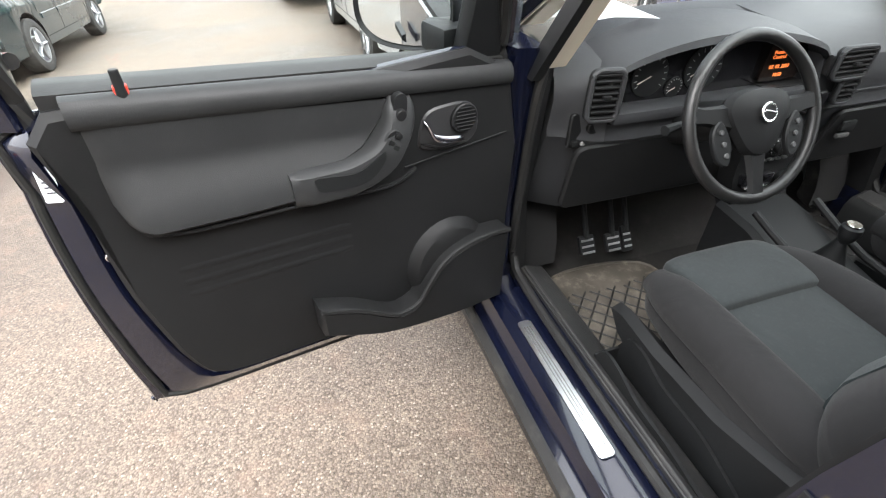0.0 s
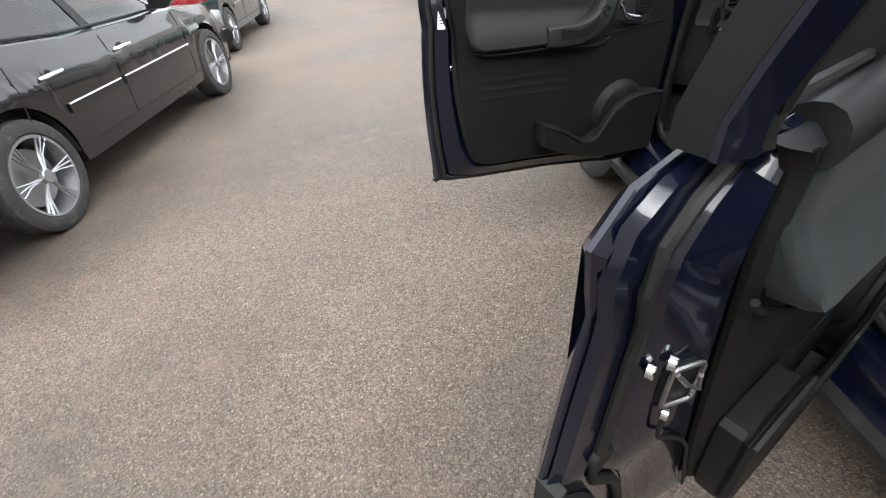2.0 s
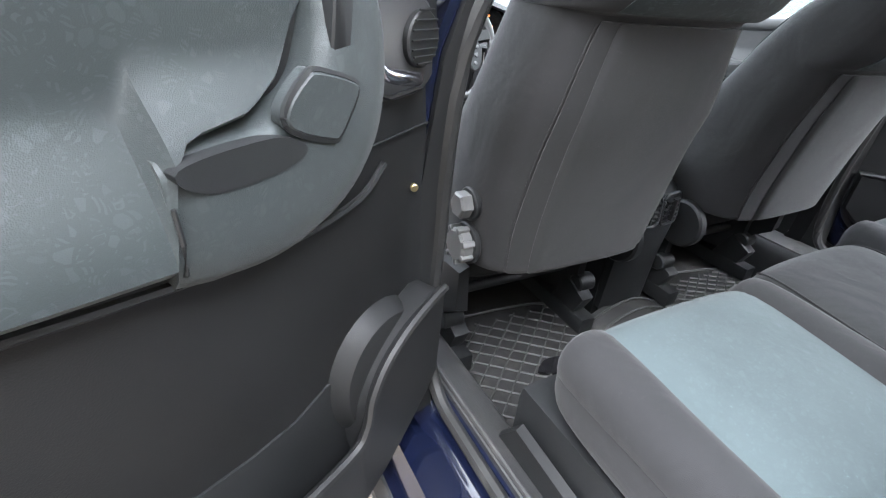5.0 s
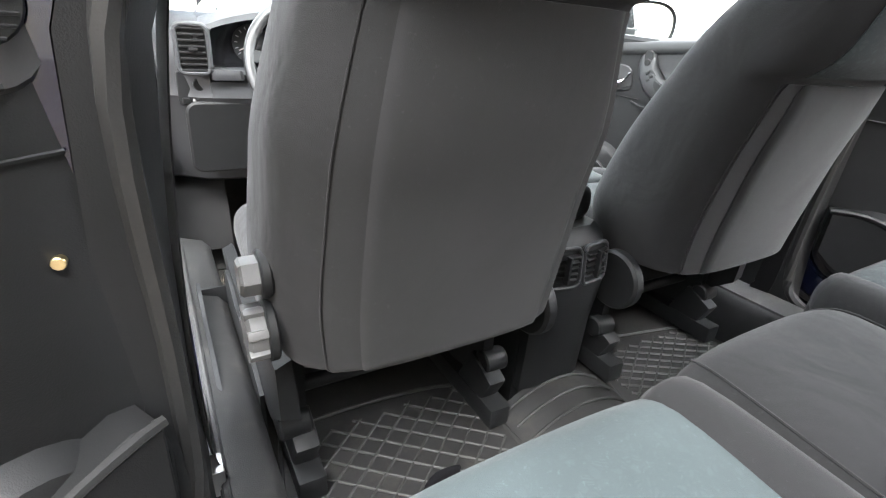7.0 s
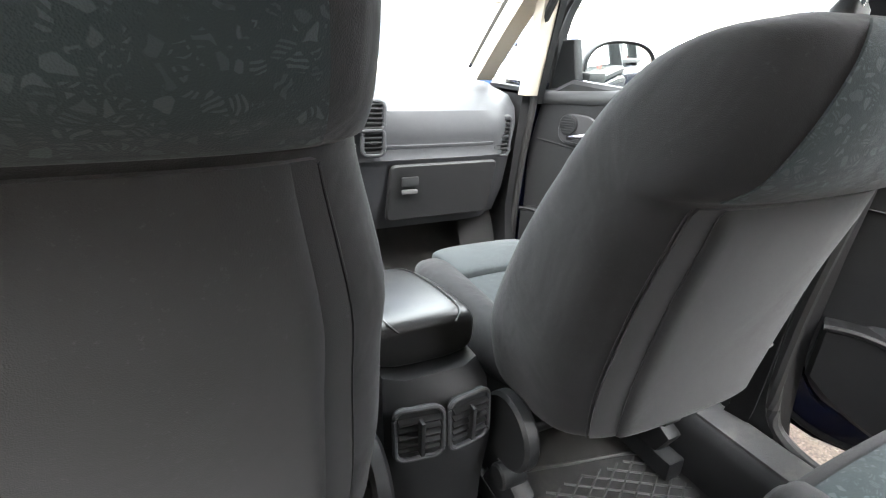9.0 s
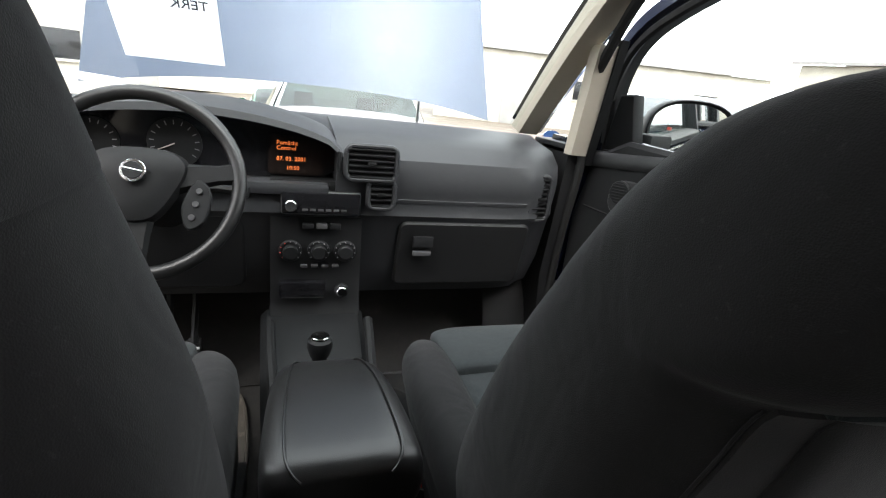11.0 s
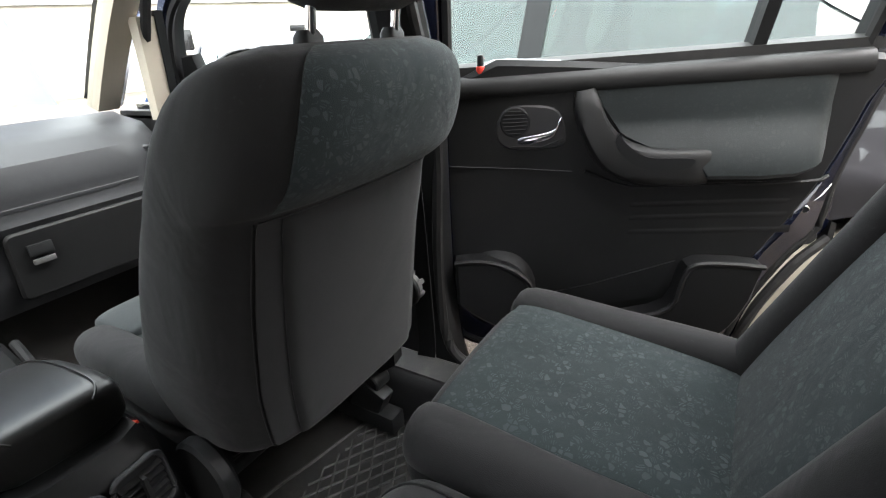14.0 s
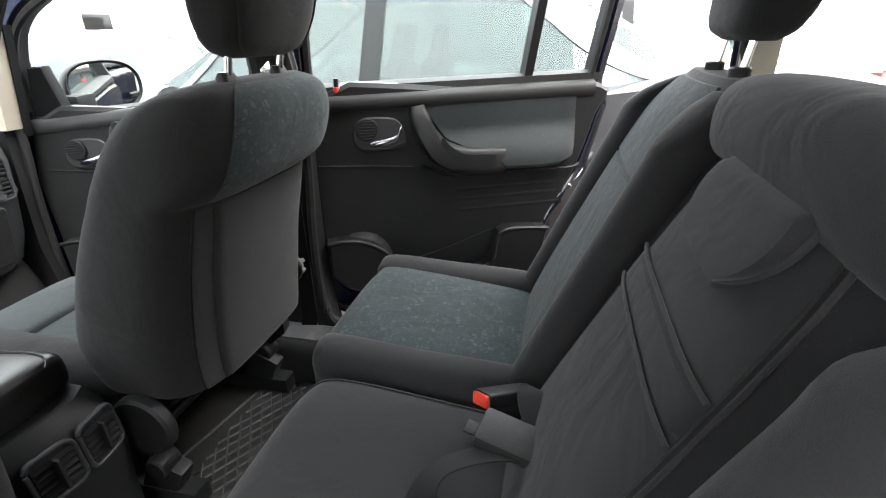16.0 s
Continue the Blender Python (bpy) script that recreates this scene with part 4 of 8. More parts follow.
# ---- doors: written in their own space: x from the hinge to the latch, y inwards (times s), z up ----
def door(kind, s, hinge, angle, label, wound_down=False):
    rz = -90 - angle if s > 0 else -90 + angle
    d = thing("car_door", hinge[0], hinge[1], 0.0, label, "car door", "doors of the minivan", rz)
    front = kind == "front"
    c0 = (0.5, 0.72)

    def lean(z):
        return 0.34 * max(0, z - 1.065)

    def bend(u, v):
        """The true reach and height of a point of the door's drawing."""
        if front:
            return 0.905 * u, v - 0.025 + 0.05 * (0.905 * u - 0.31)
        if s < 0:
            return 0.935 * u, v + 0.035 + 0.04 * min(1, max(0, (0.78 - v) / 0.2))
        return 0.97 * u, v + 0.06 * min(1, max(0, (v - 0.3) / 0.2)) + 0.03 * min(1, max(0, (v - 0.95) / 0.08))

    rear_left = not front and s > 0
    heights = [0.2 + 0.01 * i for i in range(140)]

    def drawn(pts):
        """True reach and height on the rear left door, back in the door's drawing."""
        return [(p[0] / 0.97, float(np.interp(p[1], [bend(0, v)[1] for v in heights], heights)), *p[2:]) for p in pts]

    def to(u, v, t):
        a, h = bend(u, v)
        return V(a, s * (t + lean(v)), h)

    def P(u, t, v):
        return to(u, v, t)

    def add(name, bm, material, label="", parent=None):
        return part(name, bm, material, parent or d, label, local=True)

    if front:
        edge = [(0.0, 0.335), (0.5, 0.345), (0.98, 0.362), (1.012, 0.385), (1.03, 0.55), (1.035, 0.75), (1.02, 0.95), (0.995, 1.035), (0.5, 1.035), (0.0, 1.02), (-0.012, 0.7)]
        fr = [(0.03, 1.02), (0.045, 1.10), (0.085, 1.22), (0.15, 1.31), (0.26, 1.37), (0.45, 1.425), (0.72, 1.465), (0.90, 1.47), (0.955, 1.43), (0.965, 1.25), (0.955, 1.03)]
        trim = [(0.03, 0.41), (0.30, 0.41), (0.60, 0.425), (0.83, 0.435), (0.895, 0.50), (0.93, 0.64), (0.945, 0.75), (0.945, 0.90), (0.935, 1.055), (0.50, 1.045), (0.03, 1.03)]
    else:
        edge = [(0.0, 0.30), (0.3, 0.26), (0.7, 0.25), (0.905, 0.245), (0.918, 0.30), (0.945, 0.385), (0.985, 0.46), (1.03, 0.53), (1.085, 0.585), (1.09, 0.66), (1.085, 0.80), (1.07, 0.95), (1.045, 1.035), (0.5, 1.04), (0.0, 1.02), (-0.012, 0.7)]
        fr = [(0.035, 1.02), (0.045, 1.2), (0.07, 1.42), (0.13, 1.475), (0.4, 1.49), (0.75, 1.475), (0.90, 1.44), (0.945, 1.36), (0.95, 1.2), (0.945, 1.03)]
        trim = [(0.03, 0.46), (0.24, 0.365), (0.45, 0.36), (0.66, 0.365), (0.73, 0.40), (0.78, 0.50), (0.86, 0.64), (0.93, 0.79), (0.985, 0.95), (0.99, 1.045), (0.5, 1.05), (0.03, 1.03)]
    if not front and s < 0:
        edge = [(u - (0.10 if v < 0.9 and u > 0.85 else 0.05 if u > 0.85 else 0.0), v + (0.02 if u > 0.85 and v < 0.6 else 0)) for u, v in edge]
        trim = [(u - (0.02 if u > 0.7 else 0), v) for u, v in trim]
    if rear_left:
        edge = [(0.0, 0.30), (0.3, 0.26), (0.7, 0.24), (0.922, 0.222), (0.935, 0.29), (0.955, 0.385), (0.99, 0.47), (1.035, 0.545), (1.095, 0.60), (1.09, 0.68), (1.075, 0.80), (1.058, 0.90), (1.03, 1.01), (0.5, 1.04), (0.0, 1.02), (-0.012, 0.7)]
        trim = drawn([(0.03, 0.50), (0.20, 0.36), (0.45, 0.335), (0.62, 0.328), (0.69, 0.345), (0.725, 0.43), (0.77, 0.55), (0.81, 0.70), (0.845, 0.85), (0.877, 0.978), (0.89, 1.09), (0.885, 1.13), (0.5, 1.135), (0.03, 1.11)])
    add("shell", slab(curvy(edge, 3), -0.014, 0.012, to, bevel=0.010), PAINT_BLUE, "dark blue painted door shell")
    a0, a1, a2 = around(curvy(edge, 3), c0, 96), around(curvy(trim, 3), c0, 96), None
    rings = []
    for w, t, o in ((0.0, 0.010, -0.010), (0.05, 0.022, -0.004), (0.30, 0.030, 0), (0.36, 0.044, 0), (0.85, 0.066, 0), (1.0, 0.058, 0), (1.08, 0.05, 0)):
        rings.append([to(p[0] + (q[0] - p[0]) * w, p[1] + (q[1] - p[1]) * w, t) for p, q in zip(a0, a1)])
    add("inner_frame", loft(rings, cap=False), PAINT_BLUE, "dark blue pressed inner frame of the door")
    add("door_seal", tube([to(p[0] + (q[0] - p[0]) * 0.24, p[1] + (q[1] - p[1]) * 0.24, 0.034) for p, q in zip(a0, a1)], 0.008, 8, closed=True), RUBBER)
    frame_pts = curvy(fr, 4, closed=False)
    add("window_frame", loft([[P(u + du, t, v + dv) for du, dv, t in ring4] for (u, v), ring4 in [((u, v), [(nx * a, nz * a, t) for a, t in ((0.0, -0.005), (0.048, 0.0), (0.048, 0.035), (0.0, 0.045))]) for (u, v), (nx, nz) in zip(frame_pts, normals2(frame_pts))]]), BLACK, "black window frame")
    add("frame_seal", tube([P(u, 0.05, v) for u, v in frame_pts], 0.011, 6), RUBBER)
    cover = add("frame_cover", loft([[P(u + nx * a, t, v + nz * a) for a, t in ((0.004, 0.046), (0.05, 0.036), (0.05, 0.042), (0.02, 0.058))] for (u, v), (nx, nz) in zip(frame_pts, normals2(frame_pts))]), PAINT_BLUE)
    pane = [(u - nx * -0.02, v) for (u, v), (nx, nz) in zip(frame_pts, normals2(frame_pts))]
    if not wound_down:
        g = bmesh.new()
        g.faces.new([g.verts.new(P(u, 0.018, v)) for u, v in pane])
        bmesh.ops.triangulate(g, faces=g.faces[:])
        gl = add("window_pane", g, GLASS, "wound-up clear side window")
        gl.visible_shadow = False
    if not front:
        add("window_bar", loft([[P(u + a, t, v) for a, t in ((-0.014, 0.0), (0.014, 0.0), (0.014, 0.045), (-0.014, 0.045))] for u, v in ((0.722, 1.03), (0.735, 1.25), (0.745, 1.47))]), BLACK)
    tp = add("trim_panel", slab(curvy(trim, 3), 0.05, 0.082, to, bevel=0.012), TRIM, "charcoal plastic door lining")
    # belt rail with its rubber lip
    x0, x1 = (0.335, 0.905) if front else (0.345, 0.945 if s < 0 else 0.90)
    zb = 1.028
    add("belt_rail", loft([[P(x0 - 0.30 + (x1 - x0 + 0.30) * i / 12, t, zb + z + (0.03 if front else 0.012) * i / 12) for t, z in ((0.05, 0.010), (0.060, 0.016), (0.072, 0.018), (0.084, 0.014), (0.092, 0.004), (0.095, -0.008), (0.094, -0.020), (0.089, -0.027), (0.06, -0.028))] for i in range(13)]), VINYL_DOOR if front else VINYL, parent=None)
    add("belt_lip", tube([P(0.04, 0.045, zb + 0.012), P(x1, 0.045, zb + (0.045 if front else 0.03))], 0.006, 6), RUBBER)
    if front or s < 0:
        add("belt_seal", loft([[P(u, t, zb + (0.006 if front else 0.022) + z + (0.03 if front else 0.012) * u) for t, z in ((-0.018, -0.004), (-0.018, 0.012), (-0.006, 0.020), (0.030, 0.020), (0.058, 0.014), (0.060, -0.008))] for u in (0.03, 0.3, 0.6, x1 + 0.03)]), RUBBER, "black rubber window seal")
    # padded insert: one skin that swells into the elbow rest at its foot
    lowline = [(0.36, 1.0), (0.385, 0.965), (0.43, 0.918), (0.50, 0.893), (0.575, 0.89), (0.592, 0.84), (0.70, 0.836), (0.85, 0.836), (0.885, 0.855), (0.90, 0.90)] if front else [(0.365, 1.0), (0.40, 0.96), (0.44, 0.90), (0.50, 0.87), (0.60, 0.86), (0.622, 0.80), (0.75, 0.796), (0.82, 0.80), (0.865, 0.82), (0.89, 0.88)]
    if rear_left:
        lowline = drawn([(0.225, 1.095), (0.265, 1.05), (0.29, 1.0), (0.34, 0.972), (0.40, 0.962), (0.418, 0.94), (0.424, 0.856), (0.53, 0.868), (0.63, 0.882), (0.73, 0.90), (0.79, 0.908), (0.835, 0.928), (0.862, 0.962), (0.876, 1.02)])
    zt0, zt1 = (1.008, 1.034) if front else (1.008, 1.02)
    ua, ub = lowline[0][0], lowline[-1][0]
    cols = []
    nu, nv = 44, 20
    for i in range(nu + 1):
        u = ua + (ub - ua) * i / nu
        zl = float(np.interp(u, [p[0] for p in lowline], [p[1] for p in lowline]))
        zh = zt0 + (zt1 - zt0) * i / nu
        zl = min(zl, zh - 0.004)
        col = []
        for k in range(nv + 1):
            z = zl + (zh - zl) * k / nv
            q = min(1.0, (zh - z) / (zh - 0.838 if front else zh - (min(zl, 0.87) if rear_left else 0.80)))
            swell = 0.088 + (0.034 if front else 0.044) * max(0, (q - 0.35) / 0.65) ** 1.5 * (3 - 2 * max(0, (q - 0.35) / 0.65)) * 0.98
            side = min(1.0, max(0.0, ub - u) / 0.03) ** 0.5
            t = 0.080 + (swell - 0.080) * side
            if k == 0:
                t = 0.078
            elif k == 1:
                t = 0.080 + (t - 0.080) * 0.75
            col.append(P(u, t, z))
        cols.append(col)
    add("padded_insert", loft(cols, cap=False, ring=False), VINYL_DOOR if front else VINYL_REAR, "padded vinyl insert swelling into an elbow rest")
    bead = [(u, v, t) for u, t, v in (((0.87, 0.09, 0.842), (0.80, 0.10, 0.834), (0.58, 0.105, 0.836), (0.38, 0.10, 0.828), (0.30, 0.085, 0.845)) if front else ((0.91, 0.088, 0.80), (0.86, 0.098, 0.792), (0.60, 0.105, 0.794), (0.46, 0.10, 0.795), (0.36, 0.088, 0.83)))]
    if rear_left:
        bead = drawn([(0.872, 0.945, 0.084), (0.855, 0.925, 0.088), (0.83, 0.918, 0.096), (0.79, 0.905, 0.102), (0.63, 0.880, 0.106), (0.43, 0.851, 0.107), (0.30, 0.840, 0.104), (0.19, 0.846, 0.095), (0.13, 0.875, 0.086)])
    add("seam_bead", tube([P(u, t, v) for u, v, t in bead], 0.005, 6, smooth=4), TRIM)
    # pull handle and switch bank
    mid = [(0.60, 0.872, 0.036), (0.55, 0.873, 0.037), (0.47, 0.876, 0.037), (0.40, 0.900, 0.036), (0.358, 0.945, 0.034), (0.342, 0.985, 0.034), (0.338, 1.012, 0.026)] if front else [(0.632, 0.837, 0.040), (0.58, 0.838, 0.042), (0.49, 0.844, 0.042), (0.42, 0.872, 0.040), (0.378, 0.925, 0.033), (0.358, 0.975, 0.030), (0.352, 1.008, 0.022)]
    if rear_left:
        mid = drawn([(0.428, 0.906, 0.057), (0.39, 0.905, 0.060), (0.33, 0.905, 0.064), (0.27, 0.926, 0.064), (0.235, 0.962, 0.058), (0.215, 1.01, 0.052), (0.212, 1.06, 0.046), (0.215, 1.10, 0.034)])
    mid = smoothrows(mid, 5)
    secs = []
    for i, (u, v, hw) in enumerate(mid):
        d0, d1 = mid[max(i - 1, 0)], mid[min(i + 1, len(mid) - 1)]
        du, dv = d1[0] - d0[0], d1[1] - d0[1]
        ln = math.hypot(du, dv)
        nx, nz = -dv / ln, du / ln
        up = max(0.0, (i / (len(mid) - 1) - 0.55) / 0.45)
        end = min(1.0, 0.84 + 0.16 * i / 4) * (1 - 0.62 * up**1.3)
        secs.append([P(u + nx * hw * a, 0.076 + (0.134 - 0.076) * h * end, v + nz * hw * a) for a, h in ((-1.0, -0.05), (-1.0, 0.55), (-0.93, 0.80), (-0.75, 0.95), (-0.4, 1.0), (0.4, 1.0), (0.75, 0.95), (0.93, 0.80), (1.0, 0.55), (1.0, -0.05))])
    ar = add("armrest", loft(secs), VINYL_DOOR if front else VINYL_REAR if rear_left else VINYL, "curved pull handle")
    cup = [(0.555, 0.885), (0.55, 0.899), (0.47, 0.893), (0.425, 0.912), (0.40, 0.925), (0.405, 0.90), (0.45, 0.868), (0.54, 0.868)] if front else [(0.59, 0.848), (0.585, 0.862), (0.49, 0.868), (0.44, 0.90), (0.425, 0.92), (0.42, 0.895), (0.47, 0.848), (0.56, 0.838)]
    if rear_left:
        cup = drawn([(0.420, 0.957), (0.416, 0.942), (0.385, 0.931), (0.325, 0.934), (0.300, 0.946), (0.325, 0.962), (0.38, 0.963)])
    # black plate, slightly proud: its colour stands in for the grip hollow's shade
    add("grip_recess", slab(curvy(cup, 4), 0.120, 0.1352, to), BLACK, parent=ar)
    # release lever in its bowl, with the small round loudspeaker
    hx, hz = (0.212, 0.93) if front else ((0.115, 0.945) if s > 0 else (0.235, 0.935))
    bowl = add("handle_bowl", slab(curvy([(hx + 0.078, hz - 0.036), (hx + 0.06, hz + 0.03), (hx, hz + 0.046), (hx - 0.065, hz + 0.04), (hx - 0.088, hz - 0.01), (hx - 0.06, hz - 0.048), (hx + 0.03, hz - 0.052)], 4), 0.078, 0.087, to, bevel=0.004), BOWL, "satin grey handle bowl")
    add("tweeter", disc(P(hx - 0.042, 0.090, hz + 0.012), (0, 1, 0), 0.033, 0.012, 24), BLACK, "small round loudspeaker grille", parent=bowl)
    for k in range(7):
        w = 0.028 * math.cos(math.asin((k - 3) / 3.6))
        add("rib", tube([P(hx - 0.042 - w, 0.0975, hz + 0.012 + (k - 3) * 0.008), P(hx - 0.042 + w, 0.0975, hz + 0.012 + (k - 3) * 0.008)], 0.0016, 5), TRIM, parent=bowl)
    lever = smoothrows([(hx + 0.066, 0.088, hz + 0.016, 0.0045), (hx + 0.058, 0.098, hz + 0.004, 0.0065), (hx + 0.046, 0.104, hz - 0.014, 0.0085), (hx + 0.015, 0.107, hz - 0.022, 0.009), (hx - 0.02, 0.104, hz - 0.027, 0.0085), (hx - 0.036, 0.098, hz - 0.029, 0.006)], 3)
    add("release_lever", loft([[P(u, t + 0.7 * r * math.cos(a), z + r * math.sin(a)) for a in [2 * math.pi * k / 10 for k in range(10)]] for u, t, z, r in lever]), SATIN, "chrome release lever", parent=bowl)
    add("recess_rim", tube([P(hx + 0.072, 0.088, hz - 0.03), P(hx + 0.02, 0.092, hz - 0.047), P(hx - 0.05, 0.088, hz - 0.044)], 0.003, 5), TRIM, parent=bowl)
    add("panel_joint", tube([P(0.035, 0.084, 0.885 if front else 0.85), P(0.20, 0.086, 0.868 if front else 0.84), P(0.33, 0.088, 0.855 if front else 0.83)], 0.0022, 5), BLACK)
    # loudspeaker bulge and the pocket
    sx, sz, sr = (0.20, 0.555, 0.125) if front else (0.14, 0.49, 0.10)
    add("speaker_bulge", loft([[P(sx + sr * q * math.cos(a), 0.075 + h, sz + sr * q * math.sin(a)) for a in [2 * math.pi * k / 28 for k in range(28)]] for q, h in ((1.1, 0.0), (1.0, 0.022), (0.9, 0.034), (0.6, 0.038), (0.05, 0.038))]), TRIM, "round loudspeaker bulge")
    ridge = [(0.035, 0.640), (0.10, 0.645), (0.19, 0.632), (0.255, 0.60), (0.30, 0.545), (0.335, 0.498), (0.40, 0.488), (0.50, 0.545), (0.60, 0.582)] if front else [(0.035, 0.585), (0.10, 0.59), (0.17, 0.572), (0.225, 0.53), (0.245, 0.47), (0.25, 0.42), (0.32, 0.405), (0.45, 0.425), (0.58, 0.46), (0.615, 0.565), (0.70, 0.575), (0.79, 0.565)]
    low = [(0.60, 0.50), (0.50, 0.455), (0.40, 0.425), (0.20, 0.405), (0.04, 0.41)] if front else [(0.775, 0.48), (0.735, 0.40), (0.66, 0.362), (0.45, 0.355), (0.24, 0.365), (0.10, 0.42), (0.035, 0.47)]
    if rear_left:
        ridge = drawn([(0.03, 0.655), (0.061, 0.65), (0.12, 0.632), (0.175, 0.598), (0.207, 0.55), (0.218, 0.50), (0.245, 0.472), (0.35, 0.472), (0.52, 0.484), (0.535, 0.52), (0.56, 0.612), (0.60, 0.622), (0.70, 0.628), (0.765, 0.62)])
        low = drawn([(0.745, 0.50), (0.72, 0.40), (0.686, 0.335), (0.625, 0.292), (0.45, 0.275), (0.314, 0.283), (0.168, 0.348), (0.06, 0.44), (0.03, 0.48)])
        pk = add("door_pocket", slab(curvy(ridge, 3, closed=False) + curvy(low, 3, closed=False), 0.124, 0.142, to, bevel=0.008), TRIM, "open moulded map pocket")
        add("pocket_end", slab(curvy(drawn([(0.54, 0.52), (0.562, 0.606), (0.60, 0.616), (0.70, 0.622), (0.757, 0.614), (0.742, 0.50), (0.718, 0.405), (0.684, 0.342), (0.625, 0.30), (0.54, 0.29)]), 3), 0.078, 0.130, to, bevel=0.008), TRIM, parent=pk)
        add("pocket_floor", slab(drawn([(0.20, 0.36), (0.314, 0.292), (0.45, 0.284), (0.56, 0.288), (0.56, 0.30), (0.45, 0.298), (0.32, 0.306), (0.21, 0.37)]), 0.078, 0.128, to), BLACK, parent=pk)
        add("loudspeaker_end", slab(curvy(drawn([(0.03, 0.645), (0.12, 0.622), (0.17, 0.588), (0.20, 0.545), (0.21, 0.50), (0.205, 0.42), (0.168, 0.36), (0.06, 0.45), (0.03, 0.49)]), 3), 0.078, 0.132, to, bevel=0.006), TRIM, parent=pk)
    else:
        add("door_pocket", slab(curvy(ridge, 3, closed=False) + curvy(low, 3, closed=False), 0.078, 0.142, to, bevel=0.010), TRIM, "moulded map pocket")
    add("pocket_lip", tube([P(u, 0.140, v) for u, v in ridge], 0.0065, 6, smooth=4), VINYL)
    if rear_left:
        add("pocket_opening", slab(curvy(drawn([(0.19, 0.38), (0.20, 0.57), (0.30, 0.552), (0.44, 0.562), (0.552, 0.606), (0.55, 0.30), (0.35, 0.30)]), 2), 0.080, 0.0855, to), BLACK, parent=pk)
    elif not front:
        add("pocket_opening", slab([(0.27, 0.418), (0.56, 0.462), (0.60, 0.56), (0.40, 0.50), (0.27, 0.47)], 0.082, 0.088, to), BLACK)
    for k in range(3 if front or s < 0 else 0):
        z = (0.745, 0.715, 0.685)[k] if front else (0.735, 0.695, 0.65)[k]
        add("groove", loft([[P(u, 0.0805 + dt * (u not in (0.46, 0.86)), z + dz) for dt, dz in ((0, -0.012), (0.0030, -0.004), (0.0030, 0.004), (0, 0.012))] for u in (0.46, 0.49, 0.65, 0.83, 0.86)], cap=False, ring=False), TRIM)
    # latch edge
    lx = 1.0 if front else (0.985 if s > 0 else 0.965)
    lz = 0.045 if rear_left else 0.0
    la = add("latch", box(P(lx - 0.035, 0.056 if rear_left else 0.038, 0.745 if front else 0.73 + lz), (0.045, 0.014, 0.06), 0.004, (0, 0, -s * 22)), BLACK, "door latch in a dark slot")
    add("latch_jaw", tube([P(lx - 0.012, 0.042 + lz / 2, 0.765 + lz), P(lx - 0.03, 0.05 + lz / 2, 0.74 + lz), P(lx - 0.052, 0.056 + lz / 2, 0.722 + lz), P(lx - 0.045, 0.054 + lz / 2, 0.75 + lz)], 0.0032, 6), STEEL, parent=la)
    if rear_left:
        add("latch_frame", tube([P(lx - 0.035 + u, 0.066 - 0.35 * u, 0.775 + v) for u, v in rrect(0.020, 0.033, 0.006, 2)], 0.0032, 6, closed=True), STEEL, parent=la)
    for q, (u, v) in enumerate(((lx - 0.008, 0.826), (lx + 0.016, 0.822), (lx - 0.024, 0.728)) if rear_left else ((lx - 0.055, 0.795), (lx - 0.025, 0.80), (lx - 0.07, 0.70))):
        add("bolt", disc(P(u, (0.066 if rear_left else 0.046) + (lx - 0.03 - u) * 0.4, v), (-0.3, s, 0), 0.009, 0.010, 12), CHROME, parent=la)
    add("rubber_plug", disc(P(lx + (0.043 if rear_left else -0.03), 0.034, 0.664 if rear_left else 0.60), (0, 1, 0), 0.020, 0.012, 14), RUBBER)
    px, pz = (0.82, 1.062) if front else (0.115, 1.045)
    pin = add("lock_pin", disc(P(px, 0.072, pz + 0.022), (0, 0, 1), 0.0085, 0.045, 12, r2=0.0065), BLACK, "black lock pin with a red collar")
    add("collar", disc(P(px, 0.072, pz + 0.012), (0, 0, 1), 0.0098, 0.020, 12), RED, parent=pin)
    add("outer_handle", loft([[P(u, -0.03 + dt, 0.88 + dz) for dt, dz in ((0.0, -0.014), (-0.014, -0.008), (-0.014, 0.008), (0.0, 0.014))] for u in (0.80, 0.83, 0.93, 0.96)]), BLACK, "outer door handle")
    add("rub_strip", loft([[P(u, -0.012 + dt, 0.62 + dz) for dt, dz in ((0.004, -0.03), (-0.012, -0.02), (-0.012, 0.02), (0.004, 0.03))] for u in (0.02, 0.5, 0.98)]), BLACK, "black rubbing strip")
    if front:
        sw = add("switch_bank", slab(curvy([(0.405, 0.913), (0.395, 0.945), (0.372, 0.962), (0.352, 0.945), (0.365, 0.912), (0.388, 0.90)], 3), 0.105, 0.128, to, bevel=0.002), BLACK, "window switch bank", parent=ar)
        for i, (u, v) in enumerate(((0.390, 0.915), (0.372, 0.926), (0.382, 0.938), (0.364, 0.949))):
            add("window_switch", box(P(u, 0.129, v), (0.014, 0.008, 0.010), 0.002, (0, -30, 0)), TRIM, parent=sw)
        add("mirror_switch", slab(rrect(0.016, 0.030, 0.015), 0.095, 0.112, lambda u, v, t: to(0.347 + u + 0.25 * v * -0.3, 0.993 + v, t), bevel=0.001), BLACK, parent=ar)
        add("mirror_knob", disc(P(0.349, 0.115, 0.984), (0, 1, 0), 0.011, 0.014, 16), TRIM, parent=ar)
        # mirror
        my, mz = -0.165, 1.085
        turn = radians(36)

        def M(du, dy, z):
            return V(0.125 + du * math.cos(turn) - dy * math.sin(turn), s * (my + du * math.sin(turn) + dy * math.cos(turn)), z)

